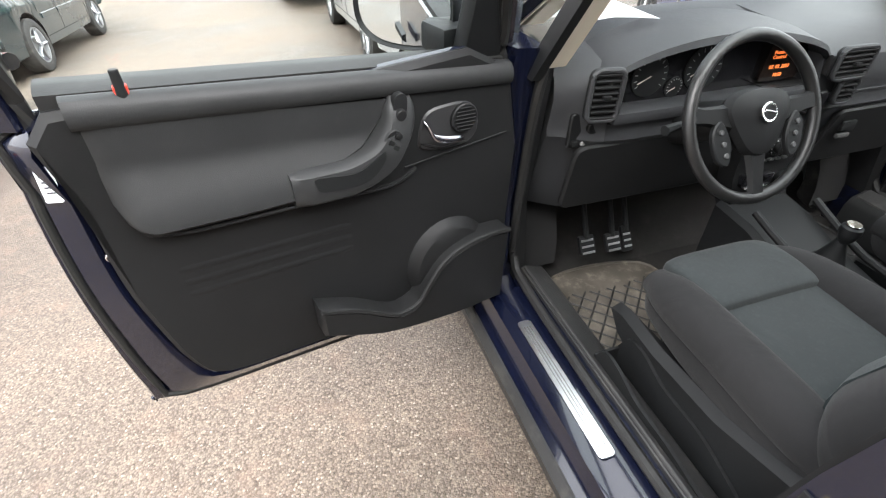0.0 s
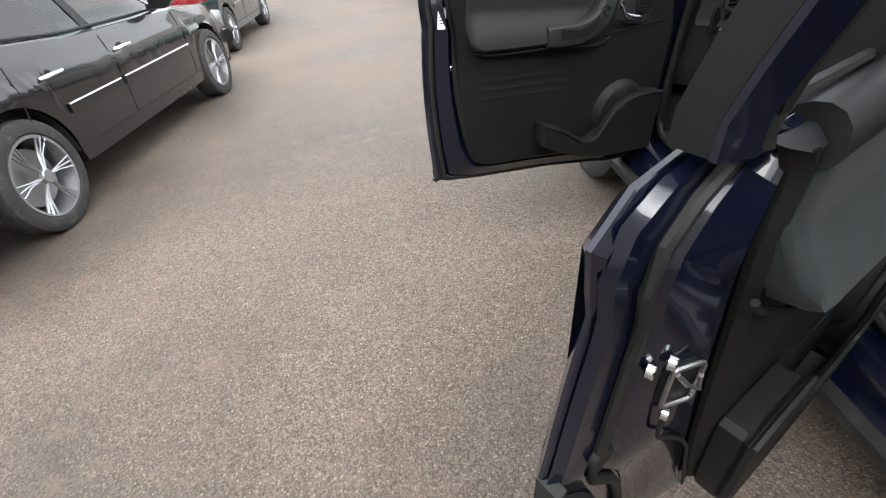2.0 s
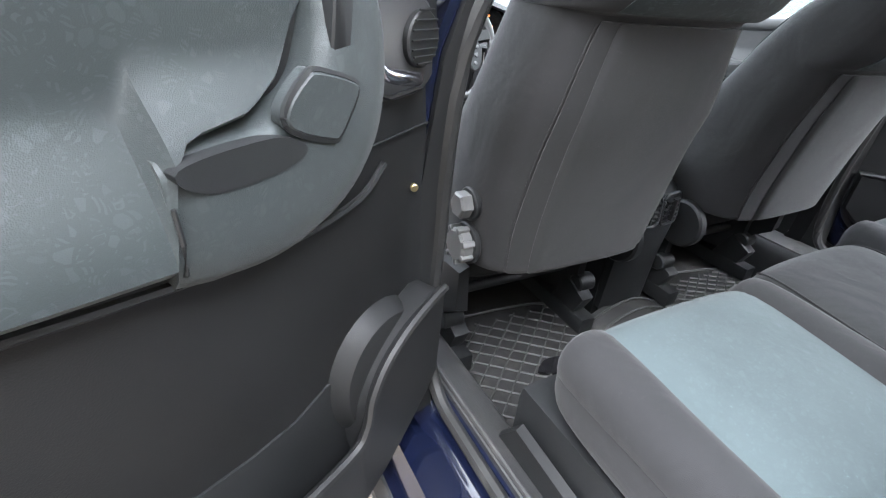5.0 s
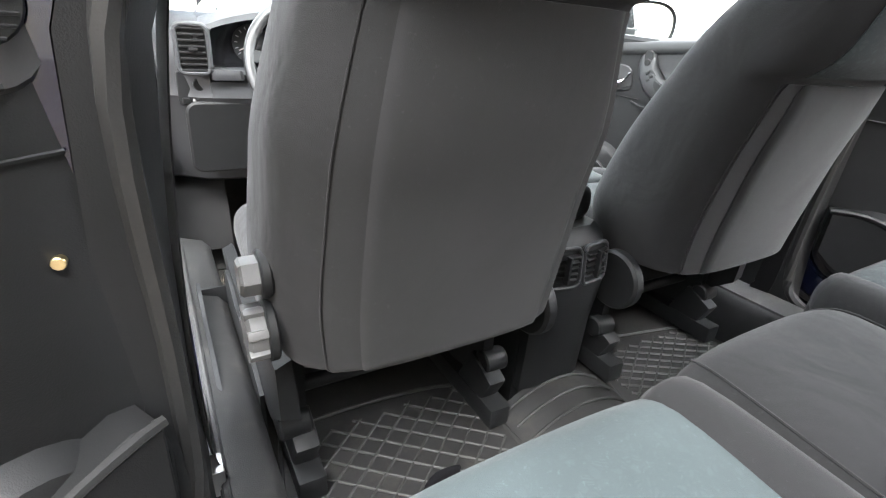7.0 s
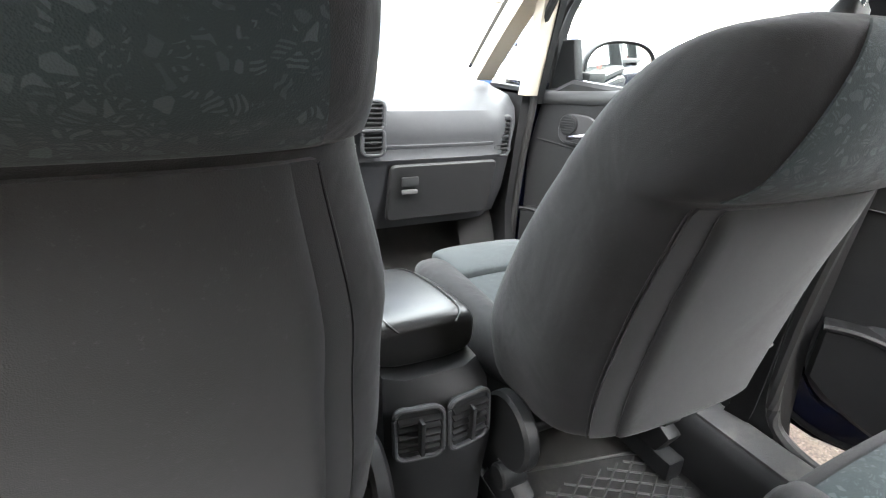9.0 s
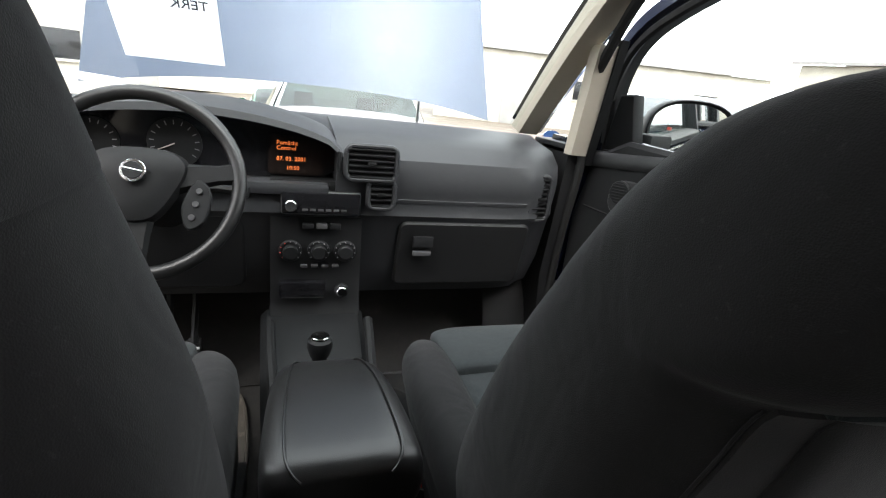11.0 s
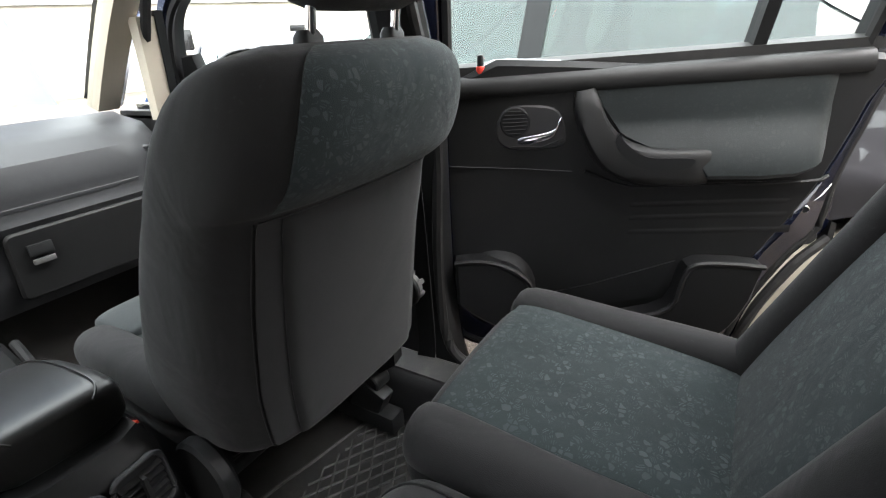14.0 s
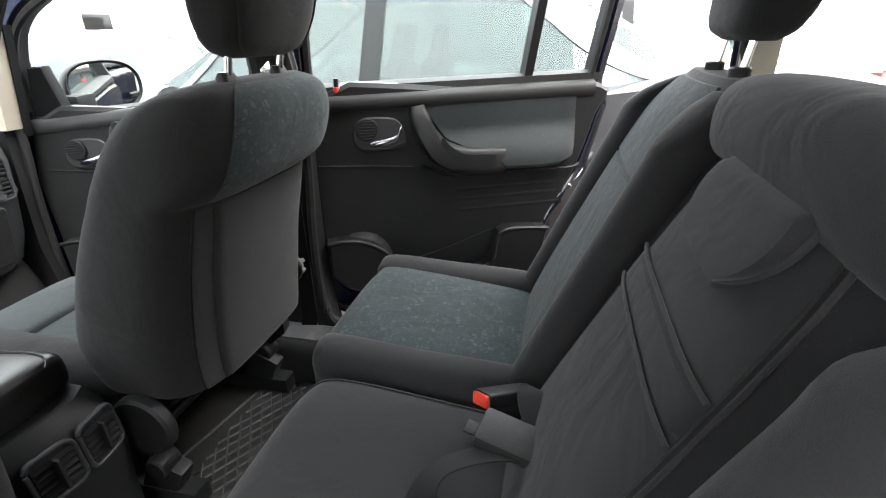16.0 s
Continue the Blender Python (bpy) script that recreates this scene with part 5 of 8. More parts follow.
        sq = lambda c: math.copysign(abs(c) ** 0.8, c)  # noqa: E731
        ring = [2 * math.pi * k / 32 for k in range(32)]
        mh = add("wing_mirror", loft([[M(du, 0.125 * q * sq(math.cos(a)), mz + 0.088 * q * sq(math.sin(a))) for a in ring] for du, q in ((0.062, 0.90), (0.072, 0.97), (0.066, 1.0), (0.02, 0.98), (-0.03, 0.85), (-0.065, 0.5), (-0.075, 0.1))]), BLACK, "black wing mirror")
        g = bmesh.new()
        g.faces.new([g.verts.new(M(0.0635, 0.112 * sq(math.cos(a)), mz + 0.077 * sq(math.sin(a)))) for a in ring])
        add("mirror_glass", g, MIRROR, parent=mh)
        add("mirror_foot", box((0.125, s * -0.035, 1.04), (0.07, 0.10, 0.06), 0.012), BLACK, parent=mh)
        add("mirror_corner", slab([(0.035, 1.03), (0.155, 1.03), (0.15, 1.20), (0.10, 1.20), (0.055, 1.11)], 0.005, 0.05, to, bevel=0.006), BLACK, "black mirror corner panel")
        if s > 0:
            st = add("sticker", slab(rrect(0.013, 0.03, 0.003), 0.0, 0.0015, lambda u, v, t: to(0.974 + u - 0.1 * v, 0.945 + v, 0.058 - 0.30 * u + t)), WHITE, "white paper label")
            for k in range(4):
                add("printed_line", slab(rrect(0.008, 0.0014, 0.0008, 1), 0.0016, 0.0022, lambda u, v, t, k=k: to(0.974 + u, 0.932 + 0.009 * k + v, 0.058 - 0.30 * u + t)), INK, parent=st)
    else:
        if s > 0:
            su, sv = drawn([(0.238, 1.05)])[0]
            add("window_switch", slab(rrect(0.013, 0.026, 0.009), 0.095, 0.122, lambda u, v, t: to(su + u - 0.15 * v, sv + v, t), bevel=0.002), BLACK, parent=ar)
            lid = curvy(drawn([(0.318, 0.966), (0.322, 0.985), (0.300, 1.008), (0.284, 1.012), (0.240, 0.998), (0.236, 0.985), (0.258, 0.952), (0.272, 0.948)]), 3)
            add("ashtray_lid", slab(lid, 0.115, 0.1385, to, bevel=0.003), VINYL_REAR, "square ashtray lid", parent=ar)
            add("lid_gap", tube([to(u, v, 0.134) for u, v in lid], 0.0035, 5, closed=True), BLACK, parent=ar)
            add("armrest_split", tube([P(u, t, v) for u, v, t in drawn([(0.424, 0.852, 0.106), (0.424, 0.87, 0.127), (0.426, 0.90, 0.1345), (0.428, 0.93, 0.1335)])], 0.0022, 5), BLACK, parent=ar)
            add("lining_wire", tube([P(u, t, v) for u, v, t in drawn([(0.936, 0.785, 0.064), (0.928, 0.735, 0.064), (0.907, 0.712, 0.066), (0.87, 0.675, 0.069), (0.825, 0.615, 0.073), (0.79, 0.53, 0.074), (0.745, 0.42, 0.074), (0.71, 0.345, 0.07)])], 0.003, 6, smooth=3), RUBBER, "thin wire along the door lining's edge")
        # grey lip along the wheel arch cut-out
        dl = -0.10 if s < 0 else 0.0
        lip = [(0.928, 0.225), (0.938, 0.295), (0.958, 0.392), (0.994, 0.476), (1.038, 0.55), (1.095, 0.605)] if s > 0 else [(0.915, 0.25), (0.925, 0.32), (0.95, 0.395), (0.99, 0.468), (1.035, 0.535), (1.09, 0.59)]
        add("arch_lip", tube([P(u, 0.03, v) for u, v in [(u + dl, v) for u, v in lip]], 0.013, 8, smooth=3), SILLPLASTIC, "grey rubber lip along the wheel-arch edge")
        add("lip_end", loft([[P(1.085 + dl + a, t, 0.60 + b) for a, b in ((0, -0.03), (0.014, -0.015), (0.014, 0.035), (0, 0.045))] for t in (-0.005, 0.015, 0.032)]), RUBBER)
        add("white_scrap", box(P(0.36, 0.133, 0.425), (0.02, 0.012, 0.006), 0.001), WHITE, "scrap of white paper") if s > 0 else None
    return d


def around(poly, c, n):
    """The outline poly met by n rays from c, in even steps of angle: outlines that can be joined point to point."""
    out = []
    p = [np.array(q) - c for q in poly]
    for k in range(n):
        a = 2 * math.pi * k / n
        d = np.array([math.cos(a), math.sin(a)])
        best = 0.0
        for q, r in zip(p, p[1:] + p[:1]):
            e = r - q
            den = d[0] * e[1] - d[1] * e[0]
            if abs(den) < 1e-12:
                continue
            t = (q[0] * e[1] - q[1] * e[0]) / den
            w = (q[0] * d[1] - q[1] * d[0]) / den
            if t > 0 and -1e-9 <= w <= 1 + 1e-9:
                best = max(best, t)
        out.append((c[0] + best * d[0], c[1] + best * d[1]))
    return out


def normals2(pts):
    """Outward normals of an open arch of 2D points (window frames, read from front to back)."""
    out = []
    m = len(pts)
    for i in range(m):
        a, b = np.array(pts[max(0, i - 1)]), np.array(pts[min(m - 1, i + 1)])
        e = b - a
        e = e / (np.hypot(*e) + 1e-9)
        out.append((-e[1], e[0]))
    return out


door("front", 1, (-0.80, 1.01), 77, "dark blue front door standing wide open, charcoal lining")
door("rear", 1, (-0.79, -0.01), 61, "dark blue rear door standing wide open, padded grey lining", wound_down=True)
door("front", -1, (0.85, 0.98), 16, "dark blue front door standing ajar with its mirror")
door("rear", -1, (0.875, 0.02), 25, "dark blue rear door standing ajar, window wound up")

# ---- seats ----
def front_seat(cx, out, label, w=1.0, up=0.0):
    """out: -1 or 1, the side of the sill."""
    st = thing("front_seat", cx, 0.30, 0.23, label, "car seat", "front seats")
    back = Pad([(0.578, 0, 0.215, 0.112, 0.120, 3.8), (0.586, 0, 0.236, 0.116, 0.136, 3.6), (0.625, 0, 0.246, 0.122, 0.148, 3.4), (0.70, 0, 0.256, 0.120, 0.158, 3.2), (0.83, 0, 0.250, 0.086, 0.146, 3.2), (0.92, 0, 0.244, 0.052, 0.134, 3.2), (0.972 + up, 0, 0.238 * w, 0.030, 0.126, 3.2), (0.992 + up, 0, 0.238 * w, 0.010, 0.139, 3.2), (1.02 + up, 0, 0.238 * w, -0.013, 0.148, 3.1), (1.075 + up, 0, 0.234 * w, -0.044, 0.140, 3.0), (1.125 + up, 0, 0.222 * w, -0.072, 0.118, 2.8), (1.155 + up, 0, 0.197 * w, -0.095, 0.081, 2.6), (1.17 + up, 0, 0.145 * w, -0.110, 0.036, 2.3)], lambda al, a, b: V(cx + a, b - 0.055, al), n=56)
    bk = part("backrest", back.skin(), CLOTH, st, "charcoal cloth backrest with a fat shoulder roll")
    # angles: 0.75 turns is the rear middle, 0.25 the front middle
    part("back_shell", back.patch(0.035, 0.51, 0.638, 0.862, 0.005, ns=18, nk=20), BACKPANEL, bk, "dark grey felt shell on the back of the seat")
    part("back_panel", back.patch(0.06, 0.51, 0.676, 0.832, 0.014, ns=18, nk=22, taper=lambda u: (0.684 - 0.014 * u, 0.824 + 0.014 * u)), BACKPANEL, bk)
    part("upper_cover", back.patch(0.56, 0.985, 0.640, 0.860, 0.004, ns=30, nk=30), CLOTH_MOTIF, bk, "patterned teal cloth over the top of the seat back")
    part("front_insert", back.patch(0.16, 0.93, 0.155, 0.345, 0.004), CLOTH_MOTIF, bk, "patterned teal cloth insert")
    for k in (0.634, 0.866):
        part("seam", back.line([(s / 60, k) for s in range(2, 31)], 0.0014), CLOTH, bk)
    # headrest on two posts
    for dx in (-0.082, 0.082):
        po = part("headrest_post", tube([(cx + 0.0 + dx, -0.167, 1.15 + up), (cx + dx, -0.190, 1.26 + up)], 0.0065, 10), CHROME, st, "chrome headrest post")
        part("guide", loft([[V(cx + dx + a * q, -0.168 + b * q, z) for a, b in rrect(0.018, 0.012, 0.008, 3)] for z, q in ((1.150 + up, 1.0), (1.176 + up, 1.0), (1.184 + up, 0.7))]), BLACK, po)
    hr = Pad([(1.205, 0, 0.08, -0.125, 0.03, 2.4), (1.225, 0, 0.118, -0.13, 0.05, 2.8), (1.28, 0, 0.138, -0.14, 0.064, 3.0), (1.35, 0, 0.140, -0.15, 0.064, 3.0), (1.41, 0, 0.128, -0.155, 0.055, 2.7), (1.435, 0, 0.09, -0.157, 0.03, 2.4)], lambda al, a, b: V(cx + a, b - 0.055, al + up), n=36)
    h = part("headrest", hr.skin(), CLOTH, st, "charcoal cloth headrest")
    for k in (0.60, 0.90):
        part("seam", hr.line([(0.1 + 0.8 * i / 16, k) for i in range(17)], 0.0022), CLOTH, h)
    # cushion: pan, side bolsters, insert and thigh pad
    cush = Pad([(0.09, 0, 0.20, 0.52, 0.05, 3.5), (0.13, 0, 0.222, 0.525, 0.07, 3.6), (0.35, 0, 0.222, 0.525, 0.075, 3.8), (0.55, 0, 0.208, 0.535, 0.072, 3.6), (0.61, 0, 0.185, 0.54, 0.06, 3.2), (0.635, 0, 0.15, 0.54, 0.035, 2.6)], lambda al, a, b: V(cx + a, al, b), n=44)
    cu = part("cushion", cush.skin(), CLOTH, st, "charcoal cloth seat cushion")
    part("cushion_insert", cush.patch(0.12, 0.66, 0.14, 0.36, 0.004), CLOTH_FRONT, cu, "faded teal cloth insert")
    thigh = Pad([(0.455, 0, 0.12, 0.598, 0.014, 4), (0.47, 0, 0.145, 0.602, 0.024, 4.2), (0.56, 0, 0.146, 0.605, 0.026, 4.2), (0.625, 0, 0.140, 0.588, 0.030, 4), (0.65, 0, 0.11, 0.565, 0.02, 3)], lambda al, a, b: V(cx + a, al, b), n=32)
    part("thigh_pad", thigh.skin(), CLOTH_FRONT, cu, "separate faded teal thigh pad")
    for q in (-1, 1):
        bol = Pad([(0.12, q * 0.18, 0.04, 0.575, 0.035, 2.2), (0.2, q * 0.185, 0.052, 0.585, 0.055, 2.2), (0.4, q * 0.182, 0.052, 0.588, 0.055, 2.2), (0.54, q * 0.172, 0.05, 0.578, 0.05, 2.2), (0.625, q * 0.158, 0.032, 0.56, 0.03, 2.2)], lambda al, a, b: V(cx + a, al, b), n=20)
        part("bolster", bol.skin(), CLOTH, cu)
        part("rail", box((cx + q * 0.20, 0.33, 0.272), (0.05, 0.62, 0.05), 0.006), BLACK, st, "black seat rail")
        part("rail_foot", disc((cx + q * 0.212, 0.088, 0.375), (1, 0, 0), 0.026, 0.055, 16), BLACK, st)
        part("rail_bracket", box((cx + q * 0.20, 0.105, 0.315), (0.045, 0.09, 0.12), 0.01, (25, 0, 0)), BLACK, st)
        part("side_frame", loft([[V(cx + q * 0.200 + a, y, z) for a, z in ((-0.012, z0), (0.012, z0), (0.012, z1), (-0.012, z1))] for y, z0, z1 in ((0.09, 0.33, 0.52), (0.2, 0.31, 0.50), (0.4, 0.31, 0.47), (0.6, 0.34, 0.46))]), BLACK, st)
    part("under_frame", box((cx, 0.39, 0.38), (0.36, 0.34, 0.05), 0.015), BLACK, st)
    part("cross_tube", tube([(cx - 0.2, 0.15, 0.40), (cx + 0.2, 0.15, 0.40)], 0.014, 10), BLACK, st)
    # recliner cap towards the tunnel, levers and knobs towards the sill
    cap = part("recliner_cap", disc((cx - out * 0.255, 0.045, 0.535), (1, 0, 0), 0.068, 0.03, 28), BLACK, st, "round black hinge cover")
    part("side_cover", loft([[V(cx + out * (0.232 + a), y, z) for a, z in ((-0.02, z0), (0.012, z0 + 0.01), (0.014, z1 - 0.012), (-0.01, z1))] for y, z0, z1 in ((0.02, 0.44, 0.56), (0.12, 0.36, 0.55), (0.30, 0.34, 0.50), (0.48, 0.37, 0.49), (0.60, 0.42, 0.50), (0.64, 0.46, 0.49))]), BLACK, st, "black plastic side cover")
    for (y, z, r) in ((0.003, 0.718, 0.026), (-0.004, 0.637, 0.034)):
        kn = part("knob", disc((cx + out * 0.268, y, z), (1, 0, 0), r, 0.03, 6 if r < 0.03 else 20), KNOB, st, "grey plastic adjuster knob")
        part("collar", disc((cx + out * 0.252, y, z), (1, 0, 0), r * 1.25, 0.014, 24), BLACK, kn)
        if r > 0.03:
            for k in range(7):
                a = 2 * math.pi * k / 7
                part("knob_rib", box((cx + out * 0.270, y + r * math.cos(a), z + r * math.sin(a)), (0.028, 0.012, 0.012), 0.003, (math.degrees(a), 0, 0)), KNOB, kn)
    return st


front_seat(-0.37, -1, "driver's seat in charcoal and faded teal cloth", 0.89, 0.075)
front_seat(0.385, 1, "front passenger seat in charcoal cloth with patterned teal cover")

# open storage tray beside the driver's seat
tray = thing("side_tray", -0.655, 0.38, 0.25, "open black plastic tray between the seat and the sill", "storage tray")
for dx, dz in ((-0.03, 0.44), (0.035, 0.46)):
    part("tray_wall", loft([[V(-0.655 + dx + a, y, z) for a, z in ((-0.004, 0.26), (0.004, 0.26), (0.004, zt), (-0.004, zt))] for y, zt in smoothrows([(0.16, 0.39), (0.30, dz - 0.025), (0.42, dz - 0.02), (0.50, dz + 0.005), (0.55, dz), (0.575, dz - 0.05)], 5)]), BLACK, tray)
part("tray_floor", box((-0.652, 0.365, 0.262), (0.07, 0.41, 0.012), 0.003), BLACK, tray)
part("tray_end", box((-0.652, 0.572, 0.335), (0.075, 0.008, 0.15), 0.003), BLACK, tray)
for k in range(2):
    part("tray_rail", tube([(-0.605 + 0.012 * k, 0.18, 0.42), (-0.605 + 0.012 * k, 0.55, 0.455)], 0.005, 6), STEEL if k else BLACK, tray)


def rear_seat(x0, x1, insert, label, pouch=False):
    """A place of the rear bench, from x0 to x1."""
    cx, hw = (x0 + x1) / 2, (x1 - x0) / 2
    st = thing("bench_seat", cx, -0.50, 0.23, label, "car seat", "rear seats")
    zt = 0.61 if not pouch else 0.60
    cush = Pad([(-0.225, 0, hw * 0.80, 0.53, 0.035, 2.6), (-0.24, 0, hw * 0.93, 0.53, 0.062, 3.0), (-0.29, 0, hw, 0.528, 0.078, 3.6), (-0.45, 0, hw, 0.515, 0.075, 3.8), (-0.62, 0, hw * 0.97, 0.50, 0.07, 3.6), (-0.70, 0, hw * 0.9, 0.495, 0.05, 3.0)], lambda al, a, b: V(cx + a, al - 0.03, b + 0.06), n=44)
    cu = part("cushion", cush.skin(), CLOTH, st, "charcoal cloth cushion")
    if insert:
        part("cushion_insert", cush.patch(0.14 if insert is CLOTH_LIT else 0.30, 0.92, 0.13, 0.37, 0.006), insert, cu, "patterned teal cloth insert")
        for q in (-1, 1):
            bol = Pad([(-0.235, q * (hw - 0.05), 0.03, 0.565, 0.03, 2.2), (-0.27, q * (hw - 0.045), 0.048, 0.57, 0.05, 2.2), (-0.45, q * (hw - 0.04), 0.044, 0.565, 0.045, 2.2), (-0.64, q * (hw - 0.04), 0.04, 0.555, 0.045, 2.2), (-0.68, q * (hw - 0.045), 0.025, 0.55, 0.03, 2.2)], lambda al, a, b: V(cx + a, al - 0.03, b + 0.06), n=18)
            part("bolster", bol.skin(), CLOTH, cu)
    else:
        part("seam", cush.line([(0.12 + 0.8 * i / 20, 0.12) for i in range(21)], 0.002), CLOTH, cu)
        part("seam", cush.line([(0.12 + 0.8 * i / 20, 0.38) for i in range(21)], 0.002), CLOTH, cu)
    settle(cu, 0, -0.06 if cx < -0.2 else -0.035 if cx < 0.1 else 0.0, 0)
    lean = lambda z: -0.66 - (0.47 if pouch else 0.44) * (z - 0.55)  # noqa: E731
    bh = 1.165 if not pouch else 1.13
    rows = [(0.50, 0, hw * 0.85, lean(0.5) - 0.07, 0.07, 3.2), (0.56, 0, hw * 0.96, lean(0.56) - 0.075, 0.085, 3.4), (0.70, 0, hw, lean(0.70) - 0.07, 0.088, 3.6), (0.90, 0, hw, lean(0.90) - 0.065, 0.08, 3.6), (1.05, 0, hw * 0.95, lean(1.05) - 0.06, 0.07, 3.4), (1.12, 0, hw * 0.86, lean(1.12) - 0.055, 0.058, 2.8), (bh, 0, hw * 0.62, lean(1.16) - 0.05, 0.03, 2.4)]
    back = Pad(rows, lambda al, a, b: V(cx + a, b, al), n=44)
    bk = part("backrest", back.skin(), CLOTH, st, "charcoal cloth backrest")
    if insert:
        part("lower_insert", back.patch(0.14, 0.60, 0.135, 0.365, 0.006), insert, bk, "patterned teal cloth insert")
        part("upper_insert", back.patch(0.605, 0.96, 0.135, 0.365, 0.006), CLOTH_MOTIF, bk, "darker patterned teal cloth insert")
        for q in (-1, 1):
            bol = Pad([(z, q * (hw - 0.042 - 0.05 * max(0, z - 1.0)), 0.04, lean(z) + 0.0, 0.045, 2.2) for z in (0.58, 0.65, 0.8, 0.95, 1.05, 1.09)] + [(1.125, q * (hw - 0.075), 0.034, lean(1.125) - 0.012, 0.036, 2.2), (1.15, q * (hw - 0.11), 0.02, lean(1.15) - 0.03, 0.02, 2.2)], lambda al, a, b: V(cx + a, b, al), n=18)
            part("bolster", bol.skin(), CLOTH, bk)
        for dx in (-0.07, 0.07):
            po = part("headrest_post", tube([(cx + dx, lean(1.16) - 0.05, 1.14), (cx + dx, lean(1.16) - 0.07, 1.27)], 0.006, 10), CHROME, st, "chrome headrest post")
            part("guide", disc((cx + dx, lean(1.16) - 0.052, 1.17), (0, 0, 1), 0.016, 0.018, 14), BLACK, po)
        y = lean(1.16) - 0.075
        hr = Pad([(1.215, 0, 0.08, y, 0.03, 2.4), (1.235, 0, 0.115, y, 0.05, 2.8), (1.29, 0, 0.13, y - 0.01, 0.06, 3.0), (1.36, 0, 0.13, y - 0.015, 0.06, 3.0), (1.41, 0, 0.115, y - 0.02, 0.05, 2.7), (1.43, 0, 0.08, y - 0.02, 0.03, 2.4)], lambda al, a, b: V(cx + a, b, al), n=32)
        part("headrest", hr.skin(), CLOTH, st, "charcoal cloth headrest")
    else:
        # rolled head bolster over the middle place, elasticated pouch and flap below it
        yl, zl = lean(1.12) - 0.03, 1.115
        roll = Pad([(-hw * 1.02, yl, 0.035, zl + 0.01, 0.04, 2.3), (-hw * 0.94, yl, 0.056, zl + 0.016, 0.054, 2.6), (0, yl + 0.004, 0.060, zl + 0.02, 0.058, 2.6), (hw * 0.94, yl, 0.056, zl + 0.016, 0.054, 2.6), (hw * 1.02, yl, 0.035, zl - 0.01, 0.045, 2.3)], lambda al, a, b: V(cx + al, a, b), n=28)
        part("head_roll", roll.skin(), CLOTH, bk, "rolled charcoal head bolster")
        part("pouch_panel", back.patch(0.10, 0.86, 0.160, 0.340, 0.007, nk=20), CLOTH, bk)
        fl = part("pouch_flap", back.patch(0.645, 0.825, 0.195, 0.325, 0.034, ns=16, nk=22, taper=lambda u: (0.26 - 0.052 * (1 - (1 - min(1, u * 1.05 + 0.02)) ** 3.2), 0.26 + 0.052 * (1 - (1 - min(1, u * 1.05 + 0.02)) ** 3.2))), CLOTH, bk, "rounded cloth pouch flap")
        part("flap_piping", back.line([(0.645 + 0.18 * q, 0.26 + w * 0.052 * (1 - (1 - min(1, q * 1.05 + 0.02)) ** 3.2)) for w, q in [(-1, 1 - i / 12) for i in range(13)] + [(1, i / 12) for i in range(13)]], 0.0036, off=0.016), SEAM, fl)
        part("pouch_band", back.patch(0.535, 0.575, 0.162, 0.338, 0.015, ns=8, nk=18), CLOTH, bk, "elastic band of the pouch")
        for q in (0.532, 0.578):
            part("seam", back.line([(q, 0.162 + 0.176 * i / 14) for i in range(15)], 0.0028, off=0.014), SEAM, bk)
        for k in (0.148, 0.352):
            part("seam", back.line([(0.06 + 0.72 * i / 16, k) for i in range(17)], 0.0028, off=0.004), SEAM, bk)
    part("base", box((cx, -0.46, 0.38), (2 * hw - 0.03, 0.40, 0.26), 0.02), BLACK, st, "black plastic seat base")
    part("side_cover", loft([[V(cx + q, y, z) for q, z in ((-hw + 0.005, 0.26), (-hw - 0.008, 0.27), (-hw - 0.008, zt2), (-hw + 0.005, zt2 + 0.01))] for y, zt2 in ((-0.24, 0.36), (-0.30, 0.45), (-0.45, 0.44), (-0.60, 0.42), (-0.72, 0.50))]), TRIM, st)
    part("side_cover", loft([[V(cx - q, y, z) for q, z in ((-hw + 0.005, 0.26), (-hw - 0.008, 0.27), (-hw - 0.008, zt2), (-hw + 0.005, zt2 + 0.01))] for y, zt2 in ((-0.24, 0.36), (-0.30, 0.45), (-0.45, 0.44), (-0.60, 0.42), (-0.72, 0.50))]), TRIM, st)
    return st


rear_seat(-0.67, -0.198, CLOTH_LIT, "outer rear seat in charcoal cloth and teal cloth coloured paler as if lit")
rear_seat(-0.188, 0.235, None, "plain charcoal middle rear seat with a pouch", pouch=True)
rear_seat(0.245, 0.725, CLOTH_MOTIF, "outer rear seat in patterned teal and charcoal cloth")


def buckle(x, y, z, rot, label):
    b = thing("seat_belt_buckle", x, y, z, label, "seat belt")
    part("housing", loft([[V(a * q, t, c * q) for a, c in rrect(0.024, 0.013, 0.006, 3)] for t, q in ((-0.05, 0.7), (-0.04, 0.95), (0.045, 1.0), (0.05, 0.95))]), BLACK, b, local=True)
    part("button", box((0, 0.050, 0), (0.040, 0.012, 0.020), 0.003), RED, b, "red release button", local=True)
    part("stalk", tube([(0, -0.045, 0), (0, -0.10, -0.01), (0, -0.14, -0.03)], 0.011, 6, flat=0.5), BLACK, b, local=True)
    b.matrix_basis = pose(x, y, z, *rot)
    return b


buckle(0.180, -0.668, 0.690, (15, 20, 45), "black seat belt buckle with a red button on the bench")
buckle(-0.20, -0.60, 0.682, (10, 0, -35), "black seat belt buckle with a red button beside the cushion")
belt = thing("seat_belt", 0.08, -0.62, 0.60, "folded black seat belt webbing lying on the bench", "seat belt")


